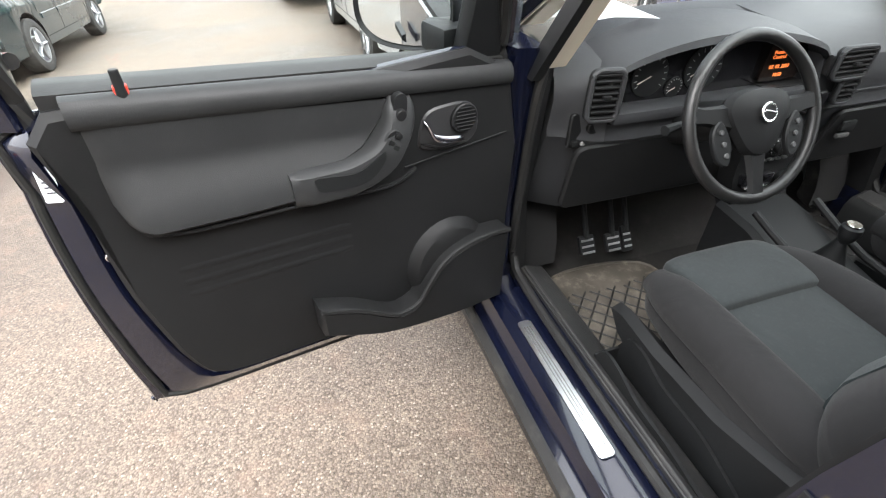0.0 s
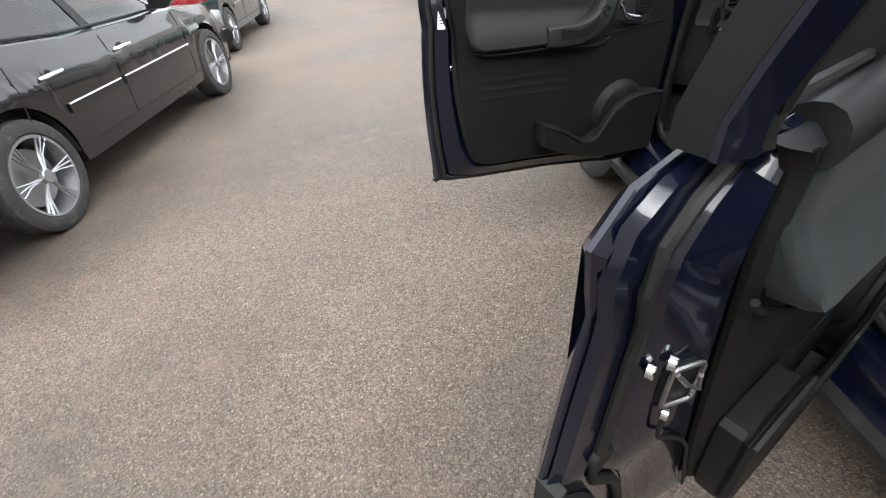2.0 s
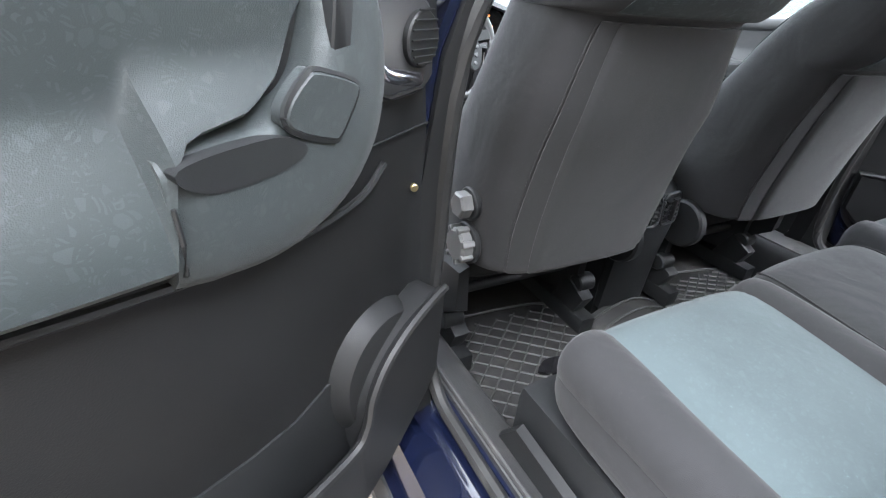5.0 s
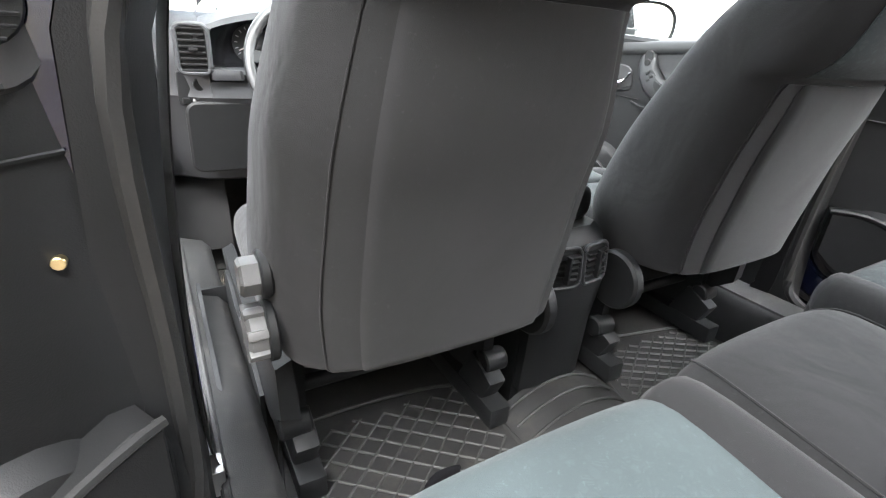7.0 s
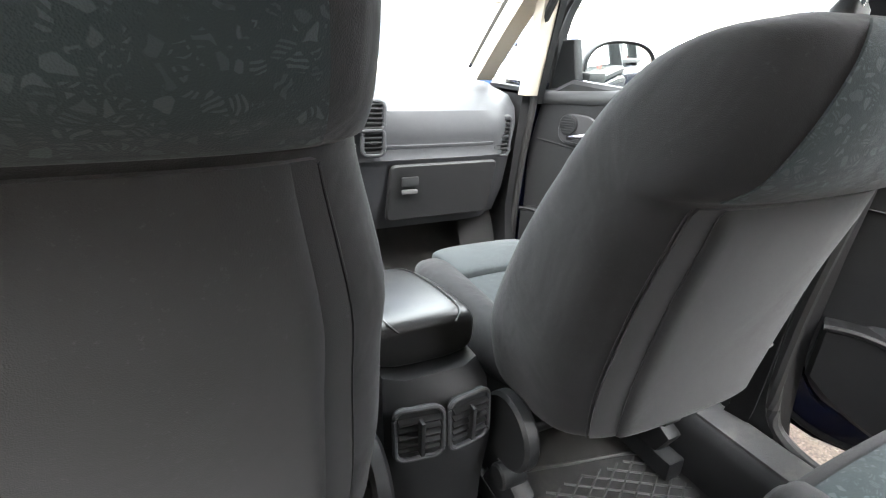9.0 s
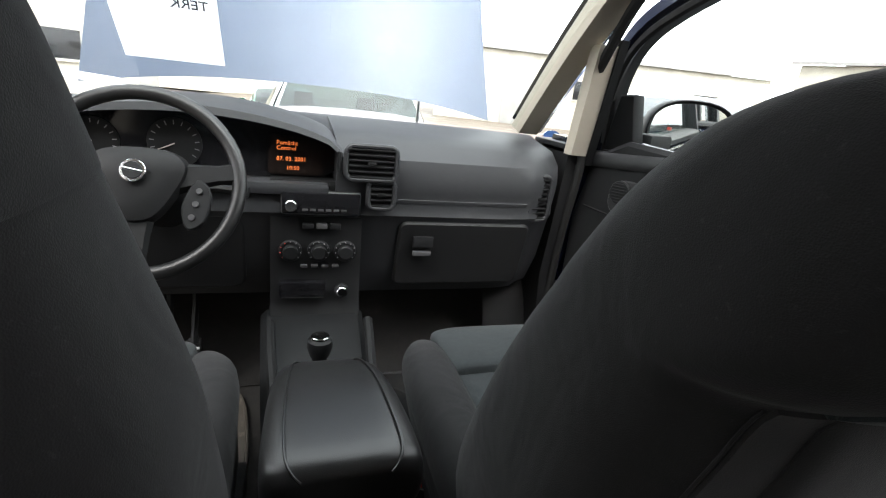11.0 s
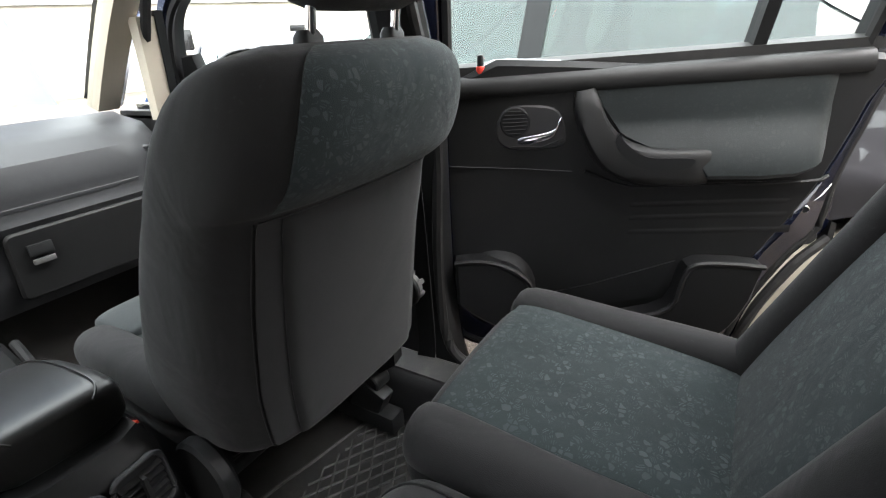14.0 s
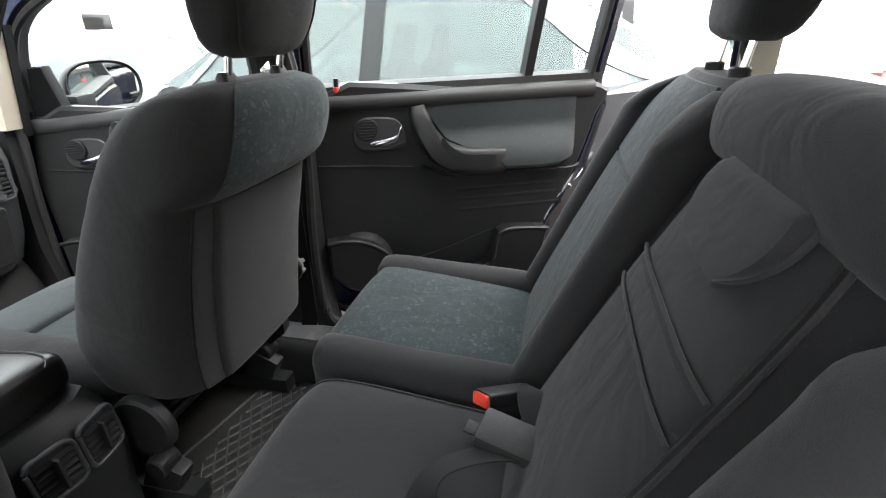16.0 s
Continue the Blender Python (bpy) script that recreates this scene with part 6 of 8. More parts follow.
def webbing(pts, w, name="webbing", parent=belt, up=(0, 0, 1)):
    pts = [Vector(p) for p in smoothrows(pts, 6)]
    bm = bmesh.new()
    rows = []
    for i, p in enumerate(pts):
        dd = (pts[min(i + 1, len(pts) - 1)] - pts[max(i - 1, 0)]).normalized()
        a = Vector(up)
        sd = dd.cross(a).normalized()
        nn = sd.cross(dd)
        rows.append([p + sd * w / 2 + nn * 0.001, p - sd * w / 2 + nn * 0.001, p - sd * w / 2 - nn * 0.001, p + sd * w / 2 - nn * 0.001])
    return part(name, loft(rows, bm), WEBBING, parent)


webbing([(0.20, -0.735, 0.665), (0.16, -0.71, 0.715), (0.11, -0.715, 0.715), (0.065, -0.745, 0.69), (0.055, -0.79, 0.665)], 0.046)
webbing([(0.06, -0.72, 0.672), (0.035, -0.66, 0.70), (0.005, -0.595, 0.69), (-0.035, -0.58, 0.668), (-0.06, -0.63, 0.665), (-0.03, -0.71, 0.662)], 0.046, up=(0.3, 0.2, 0.9))
part("tongue_housing", box((0.062, -0.685, 0.705), (0.058, 0.095, 0.024), 0.007, (10, -8, -12)), RUBBER, belt)
part("tongue_plate", box((0.075, -0.632, 0.700), (0.022, 0.03, 0.003), 0.001, (10, -8, -12)), BLACK, belt)
settle(belt, 0, 0, 0.012)

# front belts hanging beside the pillars, tongues near the top
for q in (-1, 1):
    fb = thing("seat_belt", q * 0.70, -0.02, 0.42, "black front seat belt hanging beside the door pillar", "seat belt", "front belts")
    w = 0.03 if q < 0 else 0.0
    webbing([(q * 0.615, -0.045, 1.27), (q * (0.655 + w), -0.035 + w, 1.05), (q * (0.685 + w), -0.02 + w, 0.75), (q * (0.70 + w / 2), -0.01 + w, 0.46), (q * 0.70, 0.0, 0.40)], 0.046, parent=fb, up=(1, 0.15, 0))
    tg = part("tongue", box((q * 0.640, -0.036, 1.12), (0.012, 0.055, 0.075), 0.005, (0, 0, 0)), BLACK, fb)
    part("tongue_plate", box((q * 0.634, -0.036, 1.165), (0.004, 0.026, 0.05), 0.001), CHROME, tg)
    part("upper_anchor", disc((q * 0.622, -0.045, 1.275), (1, 0, 0), 0.028, 0.02, 20), BLACK, fb)
    part("lower_anchor", box((q * 0.712, 0.0, 0.405), (0.02, 0.04, 0.05), 0.005), STEEL, fb)

# ---- dashboard, wheel, console, mats ----
DB = thing("dashboard", 0, 0.90, 0.60, "charcoal dashboard with vents, radio and instrument cluster", "dashboard")


def dash_section(x):
    """(y, z) outline of the dashboard at x: top pad, face, knee roll."""
    e = max(0, abs(x) - 0.50) / 0.18
    face = 0.785 + 0.055 * min(1, e) ** 2 + 0.02 * (abs(x) > 0.6)
    crest = 1.035
    top_y = 1.20 - 0.10 * (x / 0.68) ** 2
    if -0.572 < x < 0.045:
        # recess for the instruments
        return [(top_y, 1.07), (min(1.12, top_y - 0.03), 1.07), (0.98, 1.045), (0.93, 1.0), (0.90, 0.96), (0.885, 0.925), (0.84, 0.915), (face + 0.012, 0.905), (face + 0.006, 0.865), (face + 0.02, 0.845), (face + 0.05, 0.72), (face + 0.10, 0.62), (face + 0.22, 0.58), (top_y, 0.60)]
    return [(top_y, 1.07), (min(1.12, top_y - 0.03), 1.07), (face + 0.16, crest + 0.022), (face + 0.06, crest + 0.006), (face + 0.012, crest - 0.03), (face, crest - 0.075), (face + 0.004, 0.925), (face + 0.012, 0.885), (face + 0.006, 0.865), (face + 0.02, 0.845), (face + 0.05, 0.72), (face + 0.10, 0.62), (face + 0.22, 0.58), (top_y, 0.60)]


xs = [-0.69, -0.66, -0.60, -0.573, -0.571, -0.5, -0.35, -0.2, -0.1, 0.0, 0.044, 0.046, 0.1, 0.2, 0.3, 0.4, 0.5, 0.56, 0.60, 0.64, 0.68]
part("dash_pad", loft([[V(x, y, z) for y, z in dash_section(x)] for x in xs]), DASH, DB, "grained charcoal dashboard moulding")
part("dash_roll", tube([(x, dash_section(x)[7][0] + 0.005, 0.905) for x in (0.20, 0.3, 0.4, 0.5, 0.56)], 0.011, 8, flat=1.0), DASH, DB)
part("dash_roll", tube([(x, dash_section(x)[7][0] + 0.003, 0.945) for x in (0.20, 0.3, 0.4, 0.5, 0.56)], 0.007, 8), DASH, DB)
gl = part("glovebox_lid", slab(rrect(0.185, 0.095, 0.02), 0, 0.02, lambda u, v, t: V(0.395 + u, 0.808 - t + 0.25 * (0.095 - v) * 0.9, 0.755 + v), bevel=0.006), TRIM, DB, "charcoal glovebox lid")
part("glovebox_catch", box((0.275, 0.795, 0.765), (0.05, 0.012, 0.014), 0.004), DIM, gl, "dark grey glovebox catch")
part("catch_recess", box((0.275, 0.792, 0.797), (0.055, 0.010, 0.03), 0.004), BLACK, gl)

# instrument hood over cluster and display
hood = []
for i in range(21):
    x = -0.60 + 0.66 * i / 20
    q = i / 20
    h = 0.085 * math.sin(math.pi * q) ** 0.55
    hood.append([V(x, y, z) for y, z in ((0.96, 1.03), (0.95, 1.03 + h * 0.95), (0.86, 1.025 + h), (0.79, 1.015 + h * 0.93), (0.785, 1.005 + h * 0.86), (0.84, 1.003 + h * 0.86), (0.92, 1.0 + h * 0.75))])
part("instrument_hood", loft(hood), DASH, DB, "arched instrument hood")
part("cluster_recess", slab(curvy([(-0.555, 0.93), (-0.30, 0.925), (0.02, 0.945), (0.035, 1.03), (-0.05, 1.075), (-0.28, 1.095), (-0.50, 1.07), (-0.56, 1.01)], 4), 0.80, 0.79, lambda u, v, t: V(u, t + 0.055, v)), GLOSSBLACK, DB)
part("cluster_sill", box((-0.27, 0.815, 0.925), (0.60, 0.07, 0.03), 0.01), DASH, DB)
clus = part("cluster_face", slab(curvy([(-0.53, 0.945), (-0.36, 0.94), (-0.19, 0.945), (-0.18, 1.02), (-0.26, 1.06), (-0.36, 1.07), (-0.47, 1.06), (-0.535, 1.02)], 4), 0.846, 0.838, lambda u, v, t: V(u, t, v)), GLOSSBLACK, DB, "black instrument cluster")
for gx, gz, gr in ((-0.455, 1.0, 0.05), (-0.30, 1.005, 0.055), (-0.375, 0.965, 0.025)):
    di = part("dial", disc((gx, 0.835, gz), (0, 1, 0), gr, 0.004, 32), BLACK, clus, "black dial with pale marks")
    for k in range(13):
        a = radians(215 - 250 * k / 12)
        part("dial_mark", box((gx + gr * 0.82 * math.cos(a), 0.832, gz + gr * 0.82 * math.sin(a)), (gr * 0.16, 0.001, 0.002), 0, (0, -math.degrees(a), 0)), GREYPLAST, di)
    a = radians(205)
    part("needle", tube([(gx, 0.830, gz), (gx + gr * 0.75 * math.cos(a), 0.830, gz + gr * 0.75 * math.sin(a))], 0.0015, 5), NEEDLE, di)
disp = part("display", slab(rrect(0.062, 0.045, 0.008), 0.842, 0.832, lambda u, v, t: V(-0.045 + u, t, 0.995 + v)), SCREEN, DB, "dark trip display with amber letters")
top = DB.matrix_basis.inverted()
for txt, dz, dx in (("Pomlicht", 0.024, -0.044), ("Control", 0.012, -0.044), ("07. 03. 2001", -0.013, -0.044), ("10:50", -0.034, -0.022)):
    words(txt, 0.0135, top @ pose(-0.045 + dx, 0.8305, 0.995 + dz, 90, 0, 0), AMBER, "display_text", disp)


def vent(x0, x1, z0, z1, y, n, tilt=0.0, name="air_vent", parent=DB, back=0.0):
    v = part(name, slab([(x + (x0 + x1) / 2, z + (z0 + z1) / 2) for x, z in rrect((x1 - x0) / 2, (z1 - z0) / 2, 0.018)], y, y + 0.012, lambda u, w, t: V(u, t + back * (u - x0), w), bevel=0.003), BLACK, parent, "black air vent")
    for k in range(n):
        z = z0 + (z1 - z0) * (k + 0.8) / (n + 0.6)
        part("slat", box(((x0 + x1) / 2, y - 0.002 + back * (x1 - x0) / 2, z), (x1 - x0 - 0.020, 0.014, 0.0045), 0.001, (18, 0, math.degrees(math.atan(back)))), TRIM, v)
    part("vent_frame", tube([V(x + (x0 + x1) / 2, y - 0.003 + back * (x + (x1 - x0) / 2), z + (z0 + z1) / 2) for x, z in rrect((x1 - x0) / 2 - 0.003, (z1 - z0) / 2 - 0.003, 0.018)], 0.0065, 8, closed=True), DASH, v)
    part("vent_tab", box(((x0 + x1) / 2, y - 0.010 + back * (x1 - x0) / 2, (z0 + z1) / 2), (0.02, 0.012, 0.007), 0.002), TRIM, v)
    return v


vent(0.062, 0.188, 0.955, 1.040, 0.772, 6)
vent(0.118, 0.188, 0.885, 0.962, 0.776, 5)
part("vent_wheel", box((0.051, 0.782, 0.995), (0.008, 0.02, 0.05), 0.003), BLACK, DB, "ridged vent thumbwheel")
vent(0.572, 0.642, 0.855, 0.985, 0.815, 9, back=0.18)
vent(-0.645, -0.565, 0.925, 1.045, 0.795, 8, back=-0.12)
hl = part("light_switch_panel", slab(rrect(0.045, 0.045, 0.01), 0.84, 0.828, lambda u, v, t: V(-0.605 + u, t - 0.1 * u, 0.885 + v), bevel=0.003), BLACK, DB, "black light switch panel")
part("light_knob", disc((-0.597, 0.822, 0.898), (0, 1, 0), 0.017, 0.022, 18), TRIM, hl)
for k in range(3):
    part("push_button", box((-0.633 + 0.025 * k, 0.828, 0.855), (0.018, 0.012, 0.014), 0.003), GREYPLAST if k == 1 else TRIM, hl)

# centre stack
CS = part("centre_panel", loft([[V(x, y, z) for x in (-0.108, -0.10, 0.10, 0.108)] + [V(x, y + 0.06, z) for x in (0.108, -0.108)] for y, z in ((0.775, 0.955), (0.770, 0.93), (0.768, 0.82), (0.760, 0.70), (0.745, 0.64), (0.72, 0.60))]), TRIM, DB, "charcoal centre panel")
rd = part("radio", box((0.008, 0.764, 0.905), (0.180, 0.03, 0.052), 0.004), GLOSSBLACK, DB, "gloss black car radio")
part("radio_bezel", slab(rrect(0.093, 0.029, 0.006), 0.766, 0.756, lambda u, v, t: V(0.008 + u, t, 0.905 + v), bevel=0.002), BLACK, rd)
part("radio_face", slab(rrect(0.087, 0.0235, 0.004), 0.757, 0.751, lambda u, v, t: V(0.008 + u, t, 0.905 + v), bevel=0.001), GLOSSBLACK, rd)
part("volume_knob", disc((-0.062, 0.743, 0.901), (0, 1, 0), 0.0135, 0.016, 20), CHROME, rd, "chrome volume knob")
part("radio_rim", tube([(0.008 + u, 0.7565, 0.905 + v) for u, v in rrect(0.0905, 0.0265, 0.005)], 0.0019, 5, closed=True), STEEL, rd)
for k in range(2):
    part("radio_line", box((0.03, 0.7503, 0.9205 - 0.030 * k), (0.10, 0.002, 0.0012), 0), STEEL, rd)
part("radio_screen", box((0.025, 0.7505, 0.910), (0.07, 0.002, 0.018), 0.0), SCREEN, rd)
for k in range(6):
    part("radio_button", box((-0.03 + 0.018 * k, 0.750, 0.890), (0.013, 0.004, 0.006), 0.001), DIM, rd)
for k in range(3):
    part("push_button", box((-0.022 + 0.032 * k, 0.760, 0.848), (0.026, 0.012, 0.014), 0.003), DIM if k == 1 else BLACK, CS)
for k, (x, c) in enumerate(((-0.062, RED), (0.004, GREYPLAST), (0.068, GREYPLAST))):
    kn = part("climate_knob", disc((x, 0.758, 0.785), (0, 1, 0), 0.027, 0.012, 28), BLACK, CS, "black climate dial")
    part("dial_cap", disc((x, 0.748, 0.785), (0, 1, 0), 0.018, 0.022, 20), TRIM, kn)
    for q in range(9):
        a = radians(220 - 260 * q / 8)
        part("dial_mark", disc((x + 0.0235 * math.cos(a), 0.7515, 0.785 + 0.0235 * math.sin(a)), (0, 1, 0), 0.0016, 0.002, 8), GREYPLAST if q > 3 or k else c, kn)
for k in range(4):
    part("slider", box((-0.03 + 0.025 * k, 0.752, 0.748), (0.016, 0.012, 0.006), 0.002), DIM, CS)
part("ashtray_slot", box((-0.032, 0.752, 0.690), (0.11, 0.03, 0.038), 0.006), GLOSSBLACK, CS, "open ashtray slot")
part("slot_rim", box((-0.032, 0.742, 0.672), (0.10, 0.02, 0.004), 0.001), CHROME, CS)
lt = part("lighter", disc((0.062, 0.742, 0.685), (0, 1, -0.1), 0.018, 0.02, 24), BLACK, CS, "cigarette lighter")
part("lighter_ring", disc((0.062, 0.732, 0.685), (0, 1, -0.1), 0.013, 0.008, 20), CHROME, lt)

for q in (CS, rd):
    settle(q, 0.006, 0.028, -0.012)

# console along the tunnel
CO = thing("centre_console", 0, 0.40, 0.23, "charcoal centre console with gear lever, cup holder and armrest box", "console")
body = part("console_body", loft([[V(x, y, z) for x, z in ((-w, 0.24), (-w, zt - 0.015), (-w + 0.015, zt), (w - 0.015, zt), (w, zt - 0.015), (w, 0.24))] for y, w, zt in ((0.86, 0.125, 0.60), (0.74, 0.12, 0.585), (0.62, 0.115, 0.545), (0.50, 0.108, 0.525), (0.30, 0.095, 0.52), (0.14, 0.092, 0.54), (0.085, 0.092, 0.60))]), BLACK, CO, "black console body")
for q in (-1, 1):
    cr = part("console_rail", tube([(q * 0.112, 0.74, 0.63), (q * 0.108, 0.66, 0.60), (q * 0.100, 0.56, 0.57), (q * 0.098, 0.48, 0.56)], 0.011, 8, smooth=3), TRIM, CO)
    settle(cr, 0.012, 0.012, -0.05)
cup = part("cup_holder", disc((0.045, 0.60, 0.552), (0, 0, 1), 0.04, 0.012, 24), GLOSSBLACK, CO)
boot = part("gear_boot", loft([[V(-0.018 + r * math.cos(a), 0.565 + r * 1.2 * math.sin(a), z) for a in [2 * math.pi * k / 16 for k in range(16)]] for r, z in ((0.05, 0.545), (0.046, 0.56), (0.03, 0.59), (0.016, 0.63), (0.01, 0.655))]), BLACK, CO, "black leather gear boot")
kb = part("gear_knob", loft([[V(-0.018 + r * math.cos(a), 0.56 + r * math.sin(a), z) for a in [2 * math.pi * k / 20 for k in range(20)]] for r, z in ((0.012, 0.645), (0.020, 0.66), (0.025, 0.678), (0.024, 0.692), (0.014, 0.70))]), BLACK, CO, "black gear knob with a silver cap")
part("knob_cap", disc((-0.018, 0.56, 0.699), (0, 0, 1), 0.018, 0.006, 20), CHROME, kb)
for q in (cup, boot, kb):
    settle(q, 0.018, 0.012, -0.06)
settle(body, 0, 0, -0.04)
box_pad = Pad([(0.155, 0, 0.055, 0.665, 0.02, 3), (0.162, 0, 0.082, 0.668, 0.036, 3.6), (0.20, 0, 0.092, 0.668, 0.042, 4.0), (0.34, 0, 0.088, 0.652, 0.040, 4.0), (0.44, 0, 0.076, 0.630, 0.034, 3.6), (0.475, 0, 0.055, 0.615, 0.02, 3)], lambda al, a, b: V(a, al - 0.045, b + 0.03), n=32)
ab = part("armrest_lid", box_pad.skin(), LEATHER, CO, "black leathery armrest lid")
part("seam", box_pad.line([(0.12 + 0.78 * i / 20, 0.17) for i in range(21)], 0.0016), LEATHER, ab)
part("seam", box_pad.line([(0.12 + 0.78 * i / 20, 0.33) for i in range(21)], 0.0016), LEATHER, ab)
part("armrest_box", loft([[V(x, y, z) for x, y in ((-0.078, 0.13), (0.078, 0.13), (0.078, 0.38), (-0.078, 0.38))] for z in (0.48, 0.675)]), BLACK, CO)
part("armrest_pivot", box((0, 0.12, 0.615), (0.05, 0.03, 0.07), 0.01), BLACK, CO)
# rear face with the two vents
rear = part("rear_panel", loft([[V(x, y, z) for x, y in ((-w, 0.16), (-w, yb), (-w * 0.6, yb - 0.018), (w * 0.6, yb - 0.018), (w, yb), (w, 0.16))] for z, w, yb in ((0.24, 0.088, 0.10), (0.40, 0.088, 0.095), (0.50, 0.092, 0.085), (0.60, 0.088, 0.105), (0.625, 0.08, 0.13))]), BLACK, CO, "black rear face of the console")
for q in (-1, 1):
    vv = part("rear_vent", slab([(x + q * 0.042, z + 0.556) for x, z in rrect(0.037, 0.042, 0.015)], 0.078, 0.068, lambda u, w, t: V(u, t + 0.15 * abs(u) + 0.12 * (w - 0.55), w), bevel=0.003), BLACK, CO, "rear passenger air vent")
    for k in range(5):
        part("slat", box((q * 0.042, 0.072, 0.530 + 0.013 * k), (0.064, 0.010, 0.0035), 0.001, (20, 0, q * 8)), TRIM, vv)
    part("vent_frame", tube([V(x + q * 0.042, 0.066 + 0.15 * abs(x + q * 0.042) + 0.12 * (z + 0.006), z + 0.556) for x, z in rrect(0.037, 0.042, 0.015)], 0.0042, 8, closed=True), DASH, vv)
    part("vent_wheel", box((q * 0.042, 0.064, 0.556), (0.006, 0.014, 0.06), 0.001), TRIM, vv)
for q in [o for o in CO.children if o.name.startswith("rear_")]:
    settle(q, 0, -0.035, 0.04)
# buckles on sprung stalks beside the front seats
for q in (-1, 1):
    bs = thing("seat_belt_buckle", q * 0.125, 0.20, 0.45, "black front seat belt buckle on a coiled stalk", "seat belt", "front buckles")
    part("housing", box((q * 0.125, 0.25, 0.555), (0.026, 0.045, 0.085), 0.006, (-25, 0, 0)), BLACK, bs)
    part("button", box((q * 0.125, 0.268, 0.594), (0.022, 0.030, 0.010), 0.003, (-25, 0, 0)), RED, bs)
    helix = [(q * 0.125 + 0.011 * math.cos(a * 1.0), 0.19 + 0.0032 * a / 2 + 0.011 * math.sin(a) * 0.3, 0.44 + 0.0052 * a / 2 + 0.008 * math.sin(a)) for a in [0.6 * k for k in range(62)]]
    part("coil", tube(helix, 0.003, 5), STEEL, bs)
    settle(bs, 0, 0, -0.05)

# steering wheel
SW = thing("steering_wheel", -0.335, 0.655, 0.995, "three-spoke black steering wheel with a badge and airbag cover", "steering wheel")
tilt = radians(27)
R3 = lambda a, r, d=0.0: V(-0.335 + r * math.cos(a), 0.655 + r * math.sin(a) * math.sin(tilt) - d * math.cos(tilt), 0.995 + r * math.sin(a) * math.cos(tilt) + d * math.sin(tilt))  # noqa: E731
part("rim", tube([R3(2 * math.pi * k / 48, 0.173) for k in range(48)], 0.0138, 12, closed=True), LEATHER, SW, "black leather rim")
hub = []
for d, q in ((-0.03, 0.8), (0.0, 1.0), (0.018, 0.92), (0.028, 0.6)):
    hub.append([R3(math.atan2(v, u), math.hypot(u, v), d) for u, v in [(u * q, v * q) for u, v in curvy([(0.085, 0.035), (0.045, 0.062), (-0.045, 0.062), (-0.085, 0.035), (-0.075, -0.01), (-0.03, -0.075), (0.03, -0.075), (0.075, -0.01)], 4)]])
hb = part("airbag_cover", loft(hub), TRIM, SW, "charcoal airbag cover")
bd = part("badge", disc(R3(0, 0.0, 0.030) + V(0, 0, 0.012), (0, math.cos(tilt), -math.sin(tilt)), 0.021, 0.006, 28), CHROME, hb, "round chrome badge")
part("badge_field", disc(R3(0, 0.0, 0.0325) + V(0, 0, 0.012), (0, math.cos(tilt), -math.sin(tilt)), 0.016, 0.004, 24), BLACK, bd)
part("badge_bar", box(R3(0, 0.0, 0.035) + V(0, 0, 0.012), (0.032, 0.003, 0.006), 0.001, (27, 12, 0)), CHROME, bd)
for a in (radians(8), radians(172), radians(270)):
    sp = part("spoke", loft([[R3(a, r, d) + (R3(a + math.pi / 2, w) - R3(a, 0)) for w, d in ((-wd, 0.0), (-wd * 0.7, 0.010), (wd * 0.7, 0.010), (wd, 0.0), (0, -0.012))] for r, wd in ((0.05, 0.034), (0.10, 0.024), (0.14, 0.019), (0.172, 0.022))]), TRIM, SW)
for q in (-1, 1):
    bp = part("button_pad", slab(curvy([(q * 0.10, 0.005), (q * 0.125, -0.02), (q * 0.115, -0.075), (q * 0.085, -0.09), (q * 0.075, -0.045)], 4), 0.0, 0.014, lambda u, v, t: R3(math.atan2(v, u), math.hypot(u, v), t), bevel=0.003), BLACK, SW, "black button pad")
    for k in range(3):
        c = R3(math.atan2(-0.018 - 0.025 * k, q * (0.105 - 0.006 * k)), math.hypot(-0.018 - 0.025 * k, 0.105 - 0.006 * k), 0.016)
        part("push_button", disc(c, (0, math.cos(tilt), -math.sin(tilt)), 0.006, 0.005, 10), DIM, bp)
part("column", loft([[V(-0.335 + 0.055 * q * math.cos(a), y, z + 0.05 * q * math.sin(a)) for a in [2 * math.pi * k / 20 for k in range(20)]] for y, z, q in ((0.69, 0.978, 0.8), (0.72, 0.965, 1.0), (0.84, 0.905, 1.15), (0.92, 0.87, 1.15))]), BLACK, SW, "black column shroud")
for q in (-1, 1):
    part("stalk", tube([(-0.335 + q * 0.04, 0.73, 0.965), (-0.335 + q * 0.13, 0.715, 0.975), (-0.335 + q * 0.185, 0.705, 0.97)], [0.007, 0.008, 0.012], 8), BLACK, SW, "column stalk")

settle(SW, 0.010, 0.048, -0.09)

# pedals
PD = thing("pedals", -0.36, 1.05, 0.30, "three worn metal-faced pedals", "pedals")
for x, y, z, w, h in ((-0.448, 0.99, 0.375, 0.055, 0.06), (-0.362, 0.975, 0.378, 0.055, 0.06), (-0.302, 0.985, 0.372, 0.034, 0.085)):
    pp = part("pedal", box((x, y, z), (w, 0.016, h), 0.005, (-35, 0, 0)), BLACK, PD, "black rubber pedal")
    for k in range(3):
        part("tread", box((x, y - 0.010 + 0.012 * (k - 1), z + 0.016 * (k - 1)), (w * 0.8, 0.004, 0.007), 0.001, (-35, 0, 0)), STEEL, pp)
    part("pedal_arm", tube([(x, y + 0.006, z + h * 0.3), (x, y + 0.06, z + 0.12), (x, y + 0.10, z + 0.28)], 0.009, 6), BLACK, PD)

